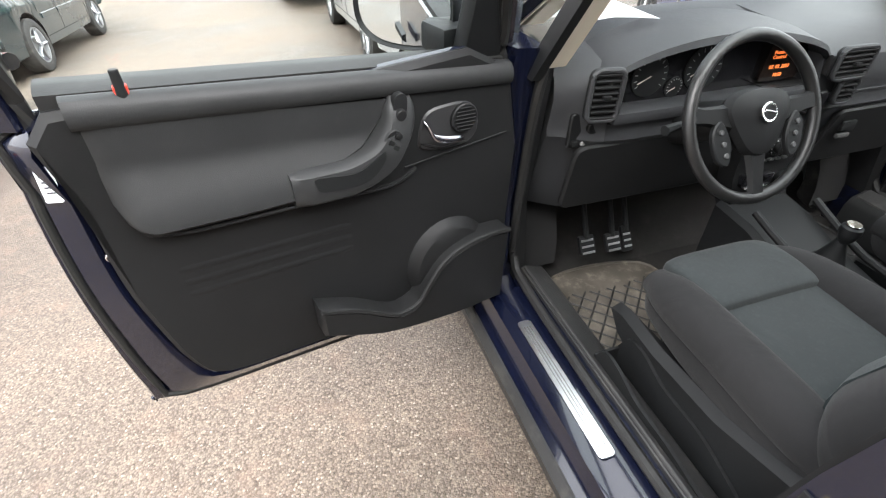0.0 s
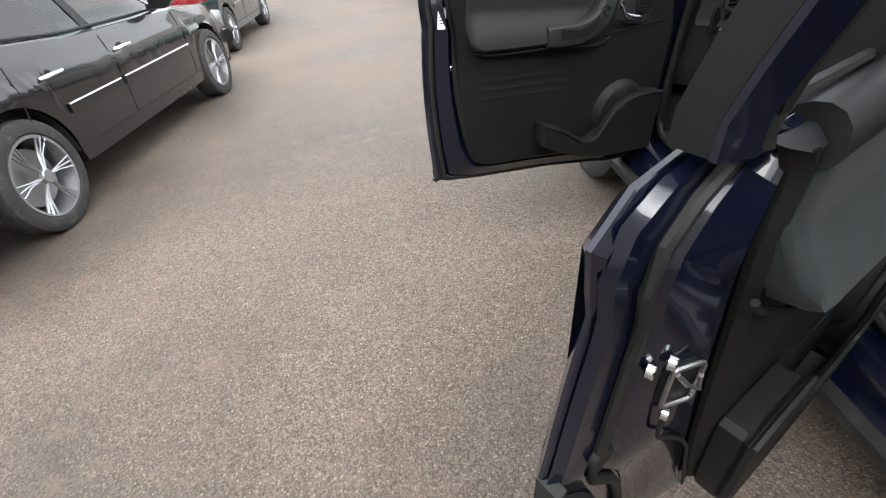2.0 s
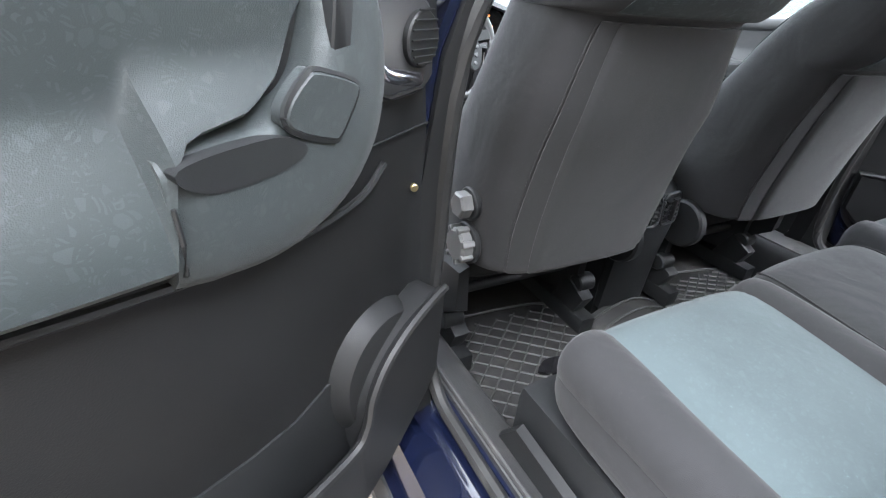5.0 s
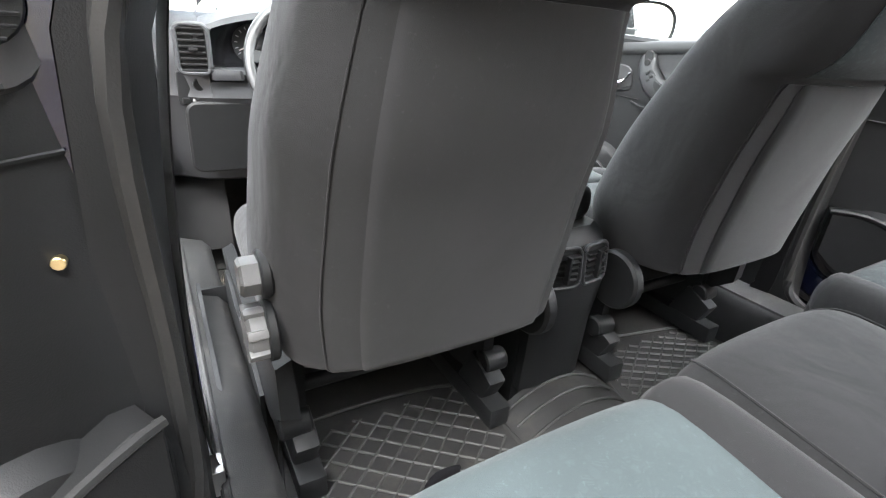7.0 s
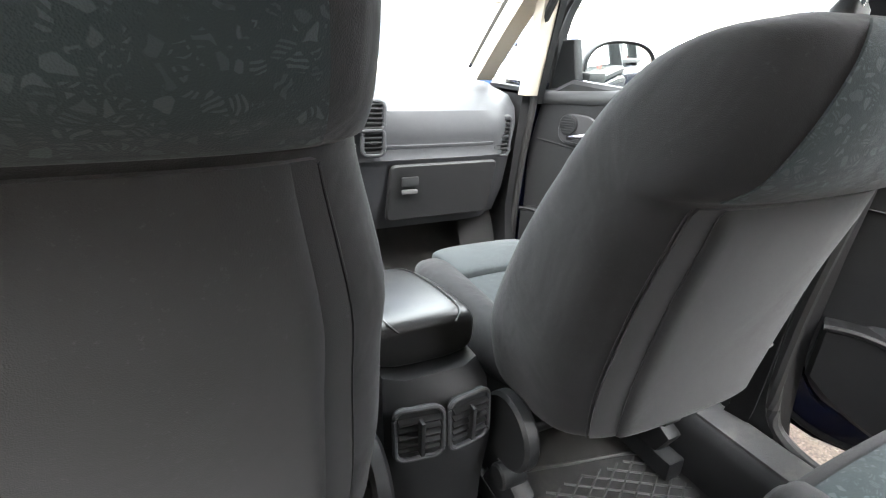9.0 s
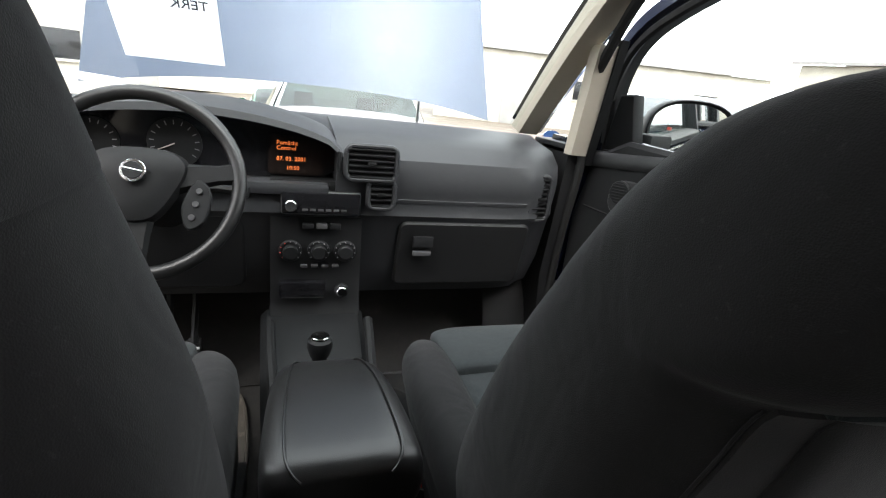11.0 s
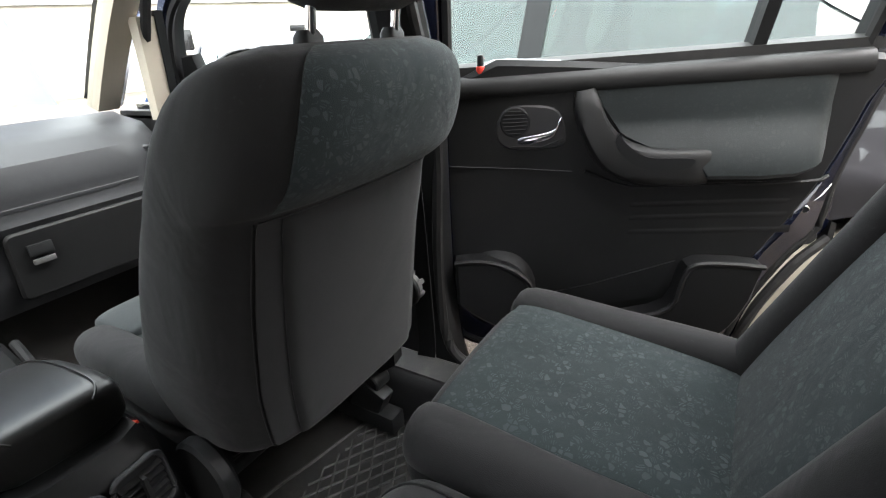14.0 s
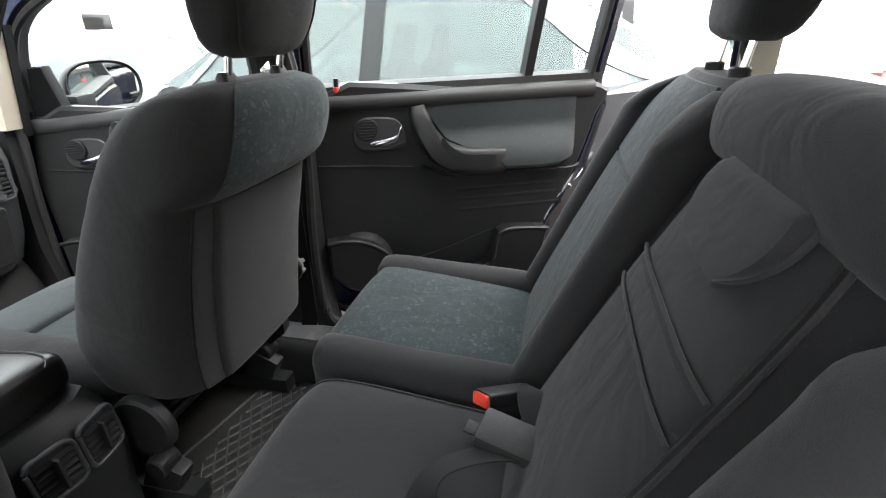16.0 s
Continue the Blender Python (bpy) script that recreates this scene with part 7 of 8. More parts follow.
# lower dash and knee panel on the driver's side
part("knee_panel", slab(rrect(0.24, 0.10, 0.03), 0.80, 0.82, lambda u, v, t: V(-0.40 + u, t + 0.30 * (0.10 - v) * 0.6, 0.755 + v), bevel=0.006), TRIM, DB, "charcoal knee panel")
part("bonnet_pull", loft([[V(-0.715, y, z + dz) for y, dz in ((0.90, 0), (0.885, 0.02), (0.89, 0.055), (0.905, 0.06))] for z in (0.79, 0.795)]), CREAM, DB)
settle(DB, 0, 0.07, -0.055)


def floor_mat(name, poly, z, material, label, rows, hx, hy, ox, oy, diag=True):
    m = thing(name, ox, oy, z, label, "floor mat", "rubber floor mats")
    part("sheet", slab(poly, 0, 0.006, lambda u, v, t: V(u, v, z + t), bevel=0.002), material, m)
    part("rim", tube([V(u, v, z + 0.008) for u, v in poly], 0.005, 6, closed=True), material, m)
    # raised lattice
    for k in range(rows):
        for sgn in (-1, 1):
            pts = []
            c = -1.6 + 3.2 * k / (rows - 1)
            for q in np.linspace(-1, 1, 25):
                u, v = q, c + sgn * q * (0.8 if diag else 0.35)
                if abs(v) <= 0.97:
                    pts.append(V(ox + u * hx * 0.93, oy + v * hy * 0.93, z + 0.008))
            if len(pts) > 1:
                part("rib", tube([pts[0], pts[-1]], 0.0032, 5), MAT_RIB if material is MAT_RUBBER else MAT_RUBBER, m)
    return m


floor_mat("floor_mat", curvy([(-0.60, -0.26), (-0.60, 0.15), (-0.53, 0.21), (-0.27, 0.20), (-0.17, 0.15), (-0.15, -0.05), (-0.15, -0.26)], 3), 0.236, MAT_RUBBER, "black ribbed rubber mat behind the driver's seat", 15, 0.22, 0.23, -0.375, -0.03)
floor_mat("floor_mat", curvy([(0.17, -0.22), (0.17, 0.02), (0.22, 0.17), (0.40, 0.15), (0.60, 0.10), (0.63, 0.0), (0.63, -0.22)], 3), 0.236, MAT_RUBBER, "black ribbed rubber mat behind the passenger seat", 16, 0.22, 0.17, 0.40, -0.04)
floor_mat("floor_mat", curvy([(-0.60, 0.40), (-0.62, 0.70), (-0.60, 0.95), (-0.48, 1.02), (-0.25, 1.0), (-0.17, 0.90), (-0.16, 0.50), (-0.30, 0.40)], 3), 0.236, MAT_DIRTY, "muddy rubber mat in the driver's footwell", 14, 0.20, 0.26, -0.38, 0.68)
floor_mat("floor_mat", curvy([(0.17, 0.45), (0.17, 0.95), (0.30, 1.02), (0.58, 1.0), (0.62, 0.85), (0.62, 0.45)], 3), 0.236, MAT_RUBBER, "black rubber mat in the passenger footwell", 6, 0.2, 0.26, 0.39, 0.72)
tn = thing("tunnel_mat", 0, -0.06, 0.24, "rubber mat draped over the low centre tunnel", "floor mat")
part("sheet", loft([[V(x, y, 0.245 + 0.055 * max(0, 1 - (x / 0.15) ** 2)) for x in [-0.16 + 0.02 * i for i in range(17)]] for y in (0.06, -0.24)], cap=False, ring=False), MAT_RUBBER, tn)
for k in range(7):
    part("rib", tube([V(x, 0.04 - 0.045 * k, 0.249 + 0.055 * max(0, 1 - (x / 0.15) ** 2)) for x in [-0.14 + 0.02 * i for i in range(15)]], 0.0035, 5), MAT_RUBBER, tn)
em = thing("mat_emblem", -0.345, -0.05, 0.243, "moulded black emblem on the rubber mat", "emblem")
part("emblem", slab(curvy([(-0.44, 0.03), (-0.40, 0.055), (-0.35, 0.05), (-0.36, 0.03), (-0.34, 0.01), (-0.38, 0.005), (-0.42, 0.012)], 3), 0, 0.008, lambda u, v, t: V(u + 0.05, v - 0.08, 0.242 + t)), GLOSSBLACK, em)

# paper behind the windscreen, sheet on the dash
pa = thing("paper_sheet", -0.35, 1.22, 1.12, "white printed sheet taped inside the windscreen", "paper")
part("sheet", loft([[V(x, y + 0.004 * math.sin(9 * x), z) for x in (-0.47, -0.41, -0.35, -0.29, -0.23)] for y, z in ((1.245, 1.12), (1.15, 1.22), (1.06, 1.33), (0.99, 1.40))], cap=False, ring=False), PAPER, pa)
words("TERK", 0.036, pa.matrix_basis.inverted() @ pose(-0.25, 1.126, 1.242, 132, 0, 0) @ Matrix.Diagonal((-1, 1, 1, 1)), INK, "lettering", pa)
fl = thing("paper_sheet", -0.45, 1.08, 1.055, "white sheet lying on the dashboard", "paper")
part("sheet", loft([[V(x, y, 1.062 + 0.02 * (y - 1.0) + 0.006 * math.sin(20 * x)) for x in (-0.62, -0.55, -0.48, -0.42)] for y in (0.96, 1.05, 1.16)], cap=False, ring=False), PAPER, fl)

# ---- parked cars and the yard ----
def lerp_rows(rows, y):
    ys = [r[0] for r in rows]
    return [float(np.interp(y, ys, [r[k] for r in rows])) for k in range(1, len(rows[0]))]


def parked_car(name, place, rz, paint, label, L=4.8, W=1.82, H=1.45, waist=0.92, bonnet=0.86, boot=0.98, axle_f=0.88, axle_r=-0.1, wheel_r=0.33, style="saloon", spokes=6, double=False, tyre=TYRE, glassmat=None, chrome_strip=False, group="parked cars", wheelbase=2.75, detail=True, rim_mat=RIM, handle=None, tail=True):
    """A parked car: nose towards +y in its own space, wheels on z = 0."""
    c = thing(name, *place, label, "car", group, rz)
    h, hw = L / 2, W / 2
    yf, yr = wheelbase / 2 + 0.05, -wheelbase / 2 + 0.05
    glassmat = glassmat or GLASS_DARK
    ar = wheel_r + 0.055
    # body: columns from sill over bonnet, waist and boot
    top = [(-h, 0.72 * boot), (-h + 0.06, boot * 0.9), (-h + 0.12, boot), (-h + 0.75, boot + 0.03), (-0.5, waist + 0.02), (0.55, waist), (0.95, waist - 0.01), (h - 0.45, bonnet - 0.04), (h - 0.15, bonnet - 0.14), (h, bonnet - 0.32)]
    if style == "hatch":
        top = [(-h, 0.70), (-h + 0.05, 0.92), (-h + 0.2, waist + 0.03), (0.55, waist), (0.95, waist - 0.01), (h - 0.45, bonnet - 0.04), (h - 0.15, bonnet - 0.14), (h, bonnet - 0.32)]
    plan = [(-h, hw * 0.80), (-h + 0.12, hw * 0.91), (-h + 0.6, hw * 0.985), (-0.6, hw), (0.8, hw), (h - 0.7, hw * 0.975), (h - 0.2, hw * 0.87), (h, hw * 0.72)]
    ys = sorted(set([round(-h + L * i / 96, 4) for i in range(97)] + [round(q + ar * math.cos(math.pi * k / 16), 4) for q in (yf, yr) for k in range(17)]))
    cols = []
    N = 10
    for y in ys:
        zt = float(np.interp(y, [r[0] for r in top], [r[1] for r in top]))
        w = float(np.interp(y, [r[0] for r in plan], [r[1] for r in plan]))
        zl = 0.24 if abs(y) < h - 0.05 else 0.34
        for q in (yf, yr):
            dq = abs(y - q)
            if dq <= ar:
                zl = max(zl, wheel_r + math.sqrt(max(0, ar * ar - dq * dq)))
        zl = min(zl, zt - 0.05)
        half = []
        for k in range(N + 1):
            q = k / N
            z = zl + (zt - zl) * q
            g = (z - 0.24) / (zt - 0.24)
            bulge = w - 0.045 * max(0, 0.35 - g) ** 1.3 * 2 - 0.10 * max(0, g - 0.62) ** 1.6 * 2.2 + (0.012 if 0.60 < g < 0.72 else 0)
            half.append((bulge, z))
        half.append((half[-1][0] - 0.05, zt + 0.022))
        half.append((half[-1][0] * 0.6, zt + 0.045))
        half.append((0.0, zt + 0.055))
        cols.append([V(-x, y, z) for x, z in half] + [V(x, y, z) for x, z in half[-2::-1]])
    bm = loft(cols, cap=False, ring=False)
    for i in (0, -1):
        e = [v for v in cols[i]]
        bm.faces.new([bm.verts.new(v) for v in e])
    body = part("body", bm, paint, c, "", local=True)
    part("underbody", box((0, 0, 0.27), (W * 0.86, L * 0.9, 0.12)), UNDER, c, local=True)
    for q in (yf, yr):
        part("arch_liner", loft([[V(x, q + ar * math.cos(a), wheel_r + ar * math.sin(a)) for x in (-hw * 0.97, hw * 0.97)] for a in [math.pi * i / 14 for i in range(15)]], cap=False, ring=False), UNDER, c, local=True)
    # greenhouse
    if style == "saloon":
        g0, g1 = -h + 0.72, 1.02
        rl = [(g0, boot + 0.05), (g0 + 0.30, boot + 0.22), (g0 + 0.72, H - 0.055), (g0 + 1.05, H - 0.005), (-0.15, H), (0.15, H - 0.02), (0.30, H - 0.055), (0.70, waist + 0.22), (g1, waist + 0.05)]
    else:
        g0, g1 = -h + 0.10, 1.05
        rl = [(g0, waist + 0.10), (g0 + 0.12, waist + 0.28), (g0 + 0.32, H - 0.06), (g0 + 0.7, H - 0.01), (-0.2, H), (0.15, H - 0.02), (0.32, H - 0.055), (0.72, waist + 0.22), (g1, waist + 0.05)]
    rn = [r[0] for r in rl]
    zr = lambda y: float(np.interp(y, rn, [r[1] for r in rl]))  # noqa: E731
    sec = lambda y, q: hw - 0.075 - 0.24 * q * max(0.1, (zr(y) - waist)) / 0.5 - 0.10 * (1 - min(1, (y - g0) / 0.5)) - 0.08 * max(0, (y - 0.3) / 0.72) ** 2  # noqa: E731
    gy = sorted(set([round(g0 + (g1 - g0) * i / 54, 4) for i in range(55)] + [round(r, 4) for r in rn]))

    def gh_col(y):
        zt = zr(y)
        zb = float(np.interp(y, [r[0] for r in top], [r[1] for r in top])) + 0.01
        pts = [(sec(y, q), zb + (zt - zb) * q) for q in (0, 0.25, 0.5, 0.75, 0.93)]
        pts += [(sec(y, 1) - 0.02, zt), (sec(y, 1) * 0.6, zt + 0.025), (0, zt + 0.032)]
        return [V(-x, y, z) for x, z in pts] + [V(x, y, z) for x, z in pts[-2::-1]]

    A0, A1 = 0.30, g1
    B = -0.22
    Cb = g0 + 0.75 if style == "saloon" else -h + 0.9
    R0 = g0 + 0.72 if style == "saloon" else g0 + 0.32
    cols = {y: gh_col(y) for y in gy}
    m = len(cols[gy[0]])
    roof_bm, glass_bm = bmesh.new(), {k: bmesh.new() for k in ("windscreen", "rear_window", "left", "right")}
    for a, b in zip(gy, gy[1:]):
        mid = (a + b) / 2
        for i in range(m - 1):
            side = i < 4 or i >= m - 5
            rail = i in (4, m - 6)
            # slanting pillars follow the roof ends
            frac = (min(i, m - 2 - i) + 0.5) / 5
            aw = A1 - (A1 - A0) * frac
            rwend = g0 + (R0 - g0) * frac
            if side:
                key = "windscreen" if mid > aw else ("rear_window" if mid < rwend else ("left" if i < 4 else "right"))
            elif rail:
                key = None
            else:
                key = "windscreen" if mid > A0 + 0.02 else ("rear_window" if mid < R0 - 0.02 else None)
            t = roof_bm if key is None else glass_bm[key]
            t.faces.new([t.verts.new(p) for p in (cols[a][i], cols[a][i + 1], cols[b][i + 1], cols[b][i])])

    def pillar(cfun, w, material):
        for sd in (-1, 1):
            rows = []
            for q in range(21):
                f = q / 20 * 4.6
                i0 = min(int(f), 4)
                row = []
                for dy in (-w, -w * 0.5, w * 0.5, w):
                    cl = gh_col(min(max(cfun(f / 5) + dy, g0 + 0.005), g1 - 0.005))
                    pt = cl[i0].lerp(cl[i0 + 1], f - i0)
                    row.append(V(sd * (abs(pt.x) + 0.007), pt.y, pt.z))
                rows.append(row)
            part("pillar", loft(rows, cap=False, ring=False), material, c, local=True)

    pillar(lambda f: A1 - (A1 - A0) * f, 0.05, paint)
    pillar(lambda f: B, 0.045, BLACK)
    pillar(lambda f: g0 + (R0 - g0) * f + 0.06, 0.10, paint)
    for e in (gy[0], gy[-1]):
        roof_bm.faces.new([roof_bm.verts.new(p) for p in cols[e]])
    for q in (roof_bm, *glass_bm.values()):
        bmesh.ops.remove_doubles(q, verts=q.verts, dist=0.0005)
    part("roof", roof_bm, paint, c, local=True)
    for k, q in glass_bm.items():
        pn = part("side_window" if k in ("left", "right") else k, q, glassmat, c, local=True)
        pn.visible_shadow = False
    # cabin seen through the glass
    part("cabin", loft([[V(x * (hw - 0.12), y, z) for x in (-1, 1)] + [V(x * (hw - 0.12), y, 0.5) for x in (1, -1)] for y, z in ((g0 + 0.35, waist), (g0 + 0.5, waist + 0.02), (0.6, waist - 0.12), (0.9, waist + 0.02))]), UNDER, c, "dark cabin", local=True)
    for x in (-0.38, 0.38):
        for y, dn in ((-0.15, 0.0), (-0.80, 0.09)):
            part("headrest_seat", loft([[V(x + a * q, y - 0.25 * (z - 0.7) + b * q, z) for a, b in rrect(0.22, 0.06, 0.05, 2)] for z, q in ((0.7, 1.0), (1.05 - dn, 0.95), (1.10 - dn, 0.6), (1.13 - dn, 0.55), (1.27 - 1.6 * dn, 0.5))]), CLOTH, c, local=True)
    part("steering_wheel", tube([V(-0.38 + 0.18 * math.cos(a), 0.42 + 0.07 * math.sin(a), 0.93 + 0.16 * math.sin(a)) for a in [2 * math.pi * k / 20 for k in range(20)]], 0.014, 6, closed=True), BLACK, c, local=True)
    def wl(x, y, s):
        return wheel_local(c, x, y, wheel_r, 0.205, s, tyre, spokes, double, rim_mat)
    for s in (-1, 1):
        for y in (yf, yr):
            wl(s * (hw - 0.10), y, s)
        X = lambda y, z, o=0.004: V(s * (body_x(y, z) + o), y, z)  # noqa: E731

        def body_x(y, z):
            zt = float(np.interp(y, [r[0] for r in top], [r[1] for r in top]))
            w = float(np.interp(y, [r[0] for r in plan], [r[1] for r in plan]))
            g = (z - 0.24) / (zt - 0.24)
            return w - 0.045 * max(0, 0.35 - g) ** 1.3 * 2 - 0.10 * max(0, g - 0.62) ** 1.6 * 2.2 + (0.012 if 0.60 < g < 0.72 else 0)

        if detail:
            for y in (0.92, B, Cb - 0.35):
                part("door_gap", tube([X(y + (0.0 if y != Cb - 0.35 else 0.16 * max(0, (z - 0.6))), z, 0.0) for z in [0.34 + (waist - 0.36) * i / 8 for i in range(9)]], 0.004, 5), UNDER, c, local=True)
            part("sill_line", tube([X(y, 0.335, 0.0) for y in np.linspace(yr + ar + 0.03, yf - ar - 0.03, 14)], 0.004, 5), UNDER, c, local=True)
            part("waist_trim", tube([V(s * (sec(y, 0) + 0.012), y, float(np.interp(y, [r[0] for r in top], [r[1] for r in top])) + 0.03) for y in np.linspace(Cb - 0.2, 0.85, 14)], 0.010, 6), BLACK, c, local=True)
            for y in (B + 0.17, Cb - 0.02):
                hd = part("door_handle", tube([X(y - 0.10, waist - 0.13, 0.0), X(y - 0.085, waist - 0.125, 0.03), X(y + 0.06, waist - 0.12, 0.03), X(y + 0.08, waist - 0.12, 0.0)], 0.013, 8), handle or paint, c, local=True)
                part("handle_cup", disc(X(y - 0.02, waist - 0.13, 0.0), (1, 0, 0), 0.035, 0.008, 16), UNDER, hd, local=True)
            for ya, yb in ((yr + ar + 0.06, B - 0.06), (B, 0.90)):
                st = part("side_moulding", loft([[X(y, 0.56, o) + V(0, 0, dz) for o, dz in ((-0.004, -0.032), (0.014, -0.024), (0.014, 0.024), (-0.004, 0.032))] for y in np.linspace(ya, yb, 6)]), paint, c, local=True)
                if chrome_strip:
                    part("chrome_strip", tube([X(y, 0.585, 0.015) for y in np.linspace(ya, yb, 6)], 0.0065, 6), CHROME, st, local=True)
        mr = part("wing_mirror", loft([[V(s * (hw + 0.06 + 0.10 * q * math.cos(a)), 0.66 + dy, waist + 0.085 + 0.065 * q * math.sin(a)) for a in [2 * math.pi * k / 16 for k in range(16)]] for dy, q in ((-0.05, 0.95), (0.0, 1.0), (0.05, 0.8), (0.08, 0.3))]), paint, c, local=True)
        part("mirror_foot", box((s * (hw - 0.03), 0.68, waist + 0.05), (0.12, 0.06, 0.04), 0.01), BLACK, mr, local=True)
        if tail:
            tb = boot - 0.16 if style == "saloon" else waist - 0.12
            part("tail_lamp", loft([[V(s * x, y, z) for z in ((tb - 0.05, tb - 0.02, tb + 0.02, tb + 0.05) if style == "saloon" else (tb - 0.10, tb - 0.03, tb + 0.06, tb + 0.12))] for x, y in ((hw * 0.45, -h - 0.012), (hw * 0.70, -h - 0.008), (hw * 0.83, -h + 0.03), (hw * 0.925, -h + 0.15), (hw * 0.955, -h + 0.28))], cap=False, ring=False), TAIL, c, "red tail lamp", local=True)
            part("headlamp", loft([[V(s * x, y, z) for z in (bonnet - 0.28, bonnet - 0.22, bonnet - 0.15, bonnet - 0.12)] for x, y in ((hw * 0.40, h + 0.008), (hw * 0.62, h - 0.02), (hw * 0.80, h - 0.10), (hw * 0.93, h - 0.24))], cap=False, ring=False), LAMPGLASS, c, "clear headlamp", local=True)
    part("front_bumper", tube([V(x, h + 0.03 - 0.28 * abs(x / hw) ** 3, 0.45) for x in np.linspace(-hw * 0.9, hw * 0.9, 13)], 0.075, 8), paint, c, local=True)
    part("rear_bumper", tube([V(x, -h - 0.03 + 0.24 * abs(x / hw) ** 3, 0.47) for x in np.linspace(-hw * 0.93, hw * 0.93, 13)], 0.085, 8), paint, c, local=True)
    part("plate_recess", box((0, -h - 0.012, boot - 0.17 if style == "saloon" else 0.62), (0.56, 0.02, 0.14), 0.01), paint, c, local=True)
    pl = part("number_plate", box((0, -h - 0.026, boot - 0.17 if style == "saloon" else 0.62), (0.50, 0.008, 0.105), 0.002), WHITE, c, "white plate", local=True)
    part("plate_bar", box((0.02, -h - 0.0305, boot - 0.17 if style == "saloon" else 0.62), (0.36, 0.002, 0.045), 0), DIM, pl, local=True)
    return lie(c)


def wheel_local(c, x, y, r, w, side, tyre_mat, spokes, double, rim_mat):
    keep = c.matrix_basis.copy()
    c.matrix_basis = Matrix()
    out = wheel(x, y, r, w, side, c, tyre_mat, spokes, 0.72 if double else 0.66, double, rim_mat)
    c.matrix_basis = keep
    return out


BLACKP = car_paint("black_car_paint", (0.006, 0.006, 0.007), dirt=0.05, dirtcol=(0.06, 0.055, 0.05))
TEALP = car_paint("dark_teal_car_paint", (0.012, 0.022, 0.026), dirt=0.2, dirtcol=(0.1, 0.1, 0.1))
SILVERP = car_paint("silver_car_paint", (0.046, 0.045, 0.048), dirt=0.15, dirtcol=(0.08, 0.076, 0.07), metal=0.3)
WHITEP = car_paint("white_car_paint", (0.30, 0.305, 0.31), dirt=0.2, dirtcol=(0.22, 0.21, 0.195), metal=0.0)
GREENP = car_paint("green_car_paint", (0.015, 0.10, 0.05), dirt=0.1)
BLUEP = car_paint("blue_car_paint", (0.02, 0.05, 0.14), dirt=0.1)
REDP = car_paint("red_paint", (0.5, 0.04, 0.03), dirt=0.1)

SALOON = parked_car("black_saloon", (-4.45, 3.23, 0), -5.8, BLACKP, "black saloon with six twin-spoke alloy wheels and chrome side strips", L=4.60, W=1.74, H=1.36, waist=0.885, bonnet=0.84, boot=0.97, wheel_r=0.315, spokes=6, double=True, chrome_strip=True, wheelbase=2.70, handle=CHROME)
parked_car("dark_saloon", (-4.68, 8.42, 0), -0.7, TEALP, "dark teal saloon with red tail lamps and a rear wiper", L=4.25, W=1.68, H=1.36, waist=0.87, bonnet=0.82, boot=0.95, wheel_r=0.295, spokes=5, wheelbase=2.5)
parked_car("dark_hatchback", (-6.75, 8.1, 0), 3, BLACKP, "black hatchback parked beside the saloon", L=4.1, W=1.70, H=1.48, waist=0.93, wheel_r=0.29, style="hatch", wheelbase=2.5, detail=False)
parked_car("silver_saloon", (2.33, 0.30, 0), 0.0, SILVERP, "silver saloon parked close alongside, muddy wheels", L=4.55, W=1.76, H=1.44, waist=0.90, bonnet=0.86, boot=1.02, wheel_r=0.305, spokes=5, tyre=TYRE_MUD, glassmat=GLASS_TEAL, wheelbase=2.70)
parked_car("white_estate", (0.49, 6.3, 0), 0, WHITEP, "white estate car with large red tail lamps", L=4.4, W=1.76, H=1.50, waist=0.95, wheel_r=0.31, style="hatch", wheelbase=2.7)
parked_car("green_saloon", (-0.15, 11.6, 0), 2, GREENP, "green saloon with red tail lamps", L=4.3, W=1.7, H=1.42, wheel_r=0.30, wheelbase=2.6, detail=False)
parked_car("blue_saloon", (3.35, 3.6, 0), -20, BLUEP, "dark blue saloon seen from behind", L=4.3, W=1.7, H=1.42, wheel_r=0.30, wheelbase=2.6, detail=False)
parked_car("white_saloon", (5.6, 3.8, 0), -24, WHITEP, "white saloon with red tail lamps", L=4.4, W=1.74, H=1.45, wheel_r=0.30, wheelbase=2.6, detail=False)
parked_car("white_hatchback", (6.3, 7.2, 0), -15, WHITEP, "white hatchback in the next row", L=4.0, W=1.70, H=1.5, style="hatch", wheel_r=0.29, wheelbase=2.5, detail=False)
parked_car("white_saloon", (4.75, -0.95, 0), 3, WHITEP, "white saloon standing beyond the silver one", L=4.4, W=1.74, H=1.45, wheel_r=0.30, wheelbase=2.6, detail=False)

# ---- yard: trailer deck, timbers, buildings, signs ----
tr = thing("trailer_deck", -4.1, 16.6, 0, "low dark flatbed deck on short supports", "trailer")
part("deck", box((-4.1, 16.6, 0.62), (2.5, 3.2, 0.10), 0.01), BLACK, tr)
part("frame", box((-4.1, 16.5, 0.38), (1.9, 2.4, 0.36), 0.02), UNDER, tr)
for k in range(4):
    part("bracket", box((-4.8 + 0.46 * k, 15.26, 0.40), (0.14, 0.06, 0.26), 0.01), STEEL, tr)
for x in (-4.9, -3.3):
    part("support", box((x, 16.5, 0.12), (0.2, 2.2, 0.24), 0.01), WOOD, tr)
lie(tr, False)
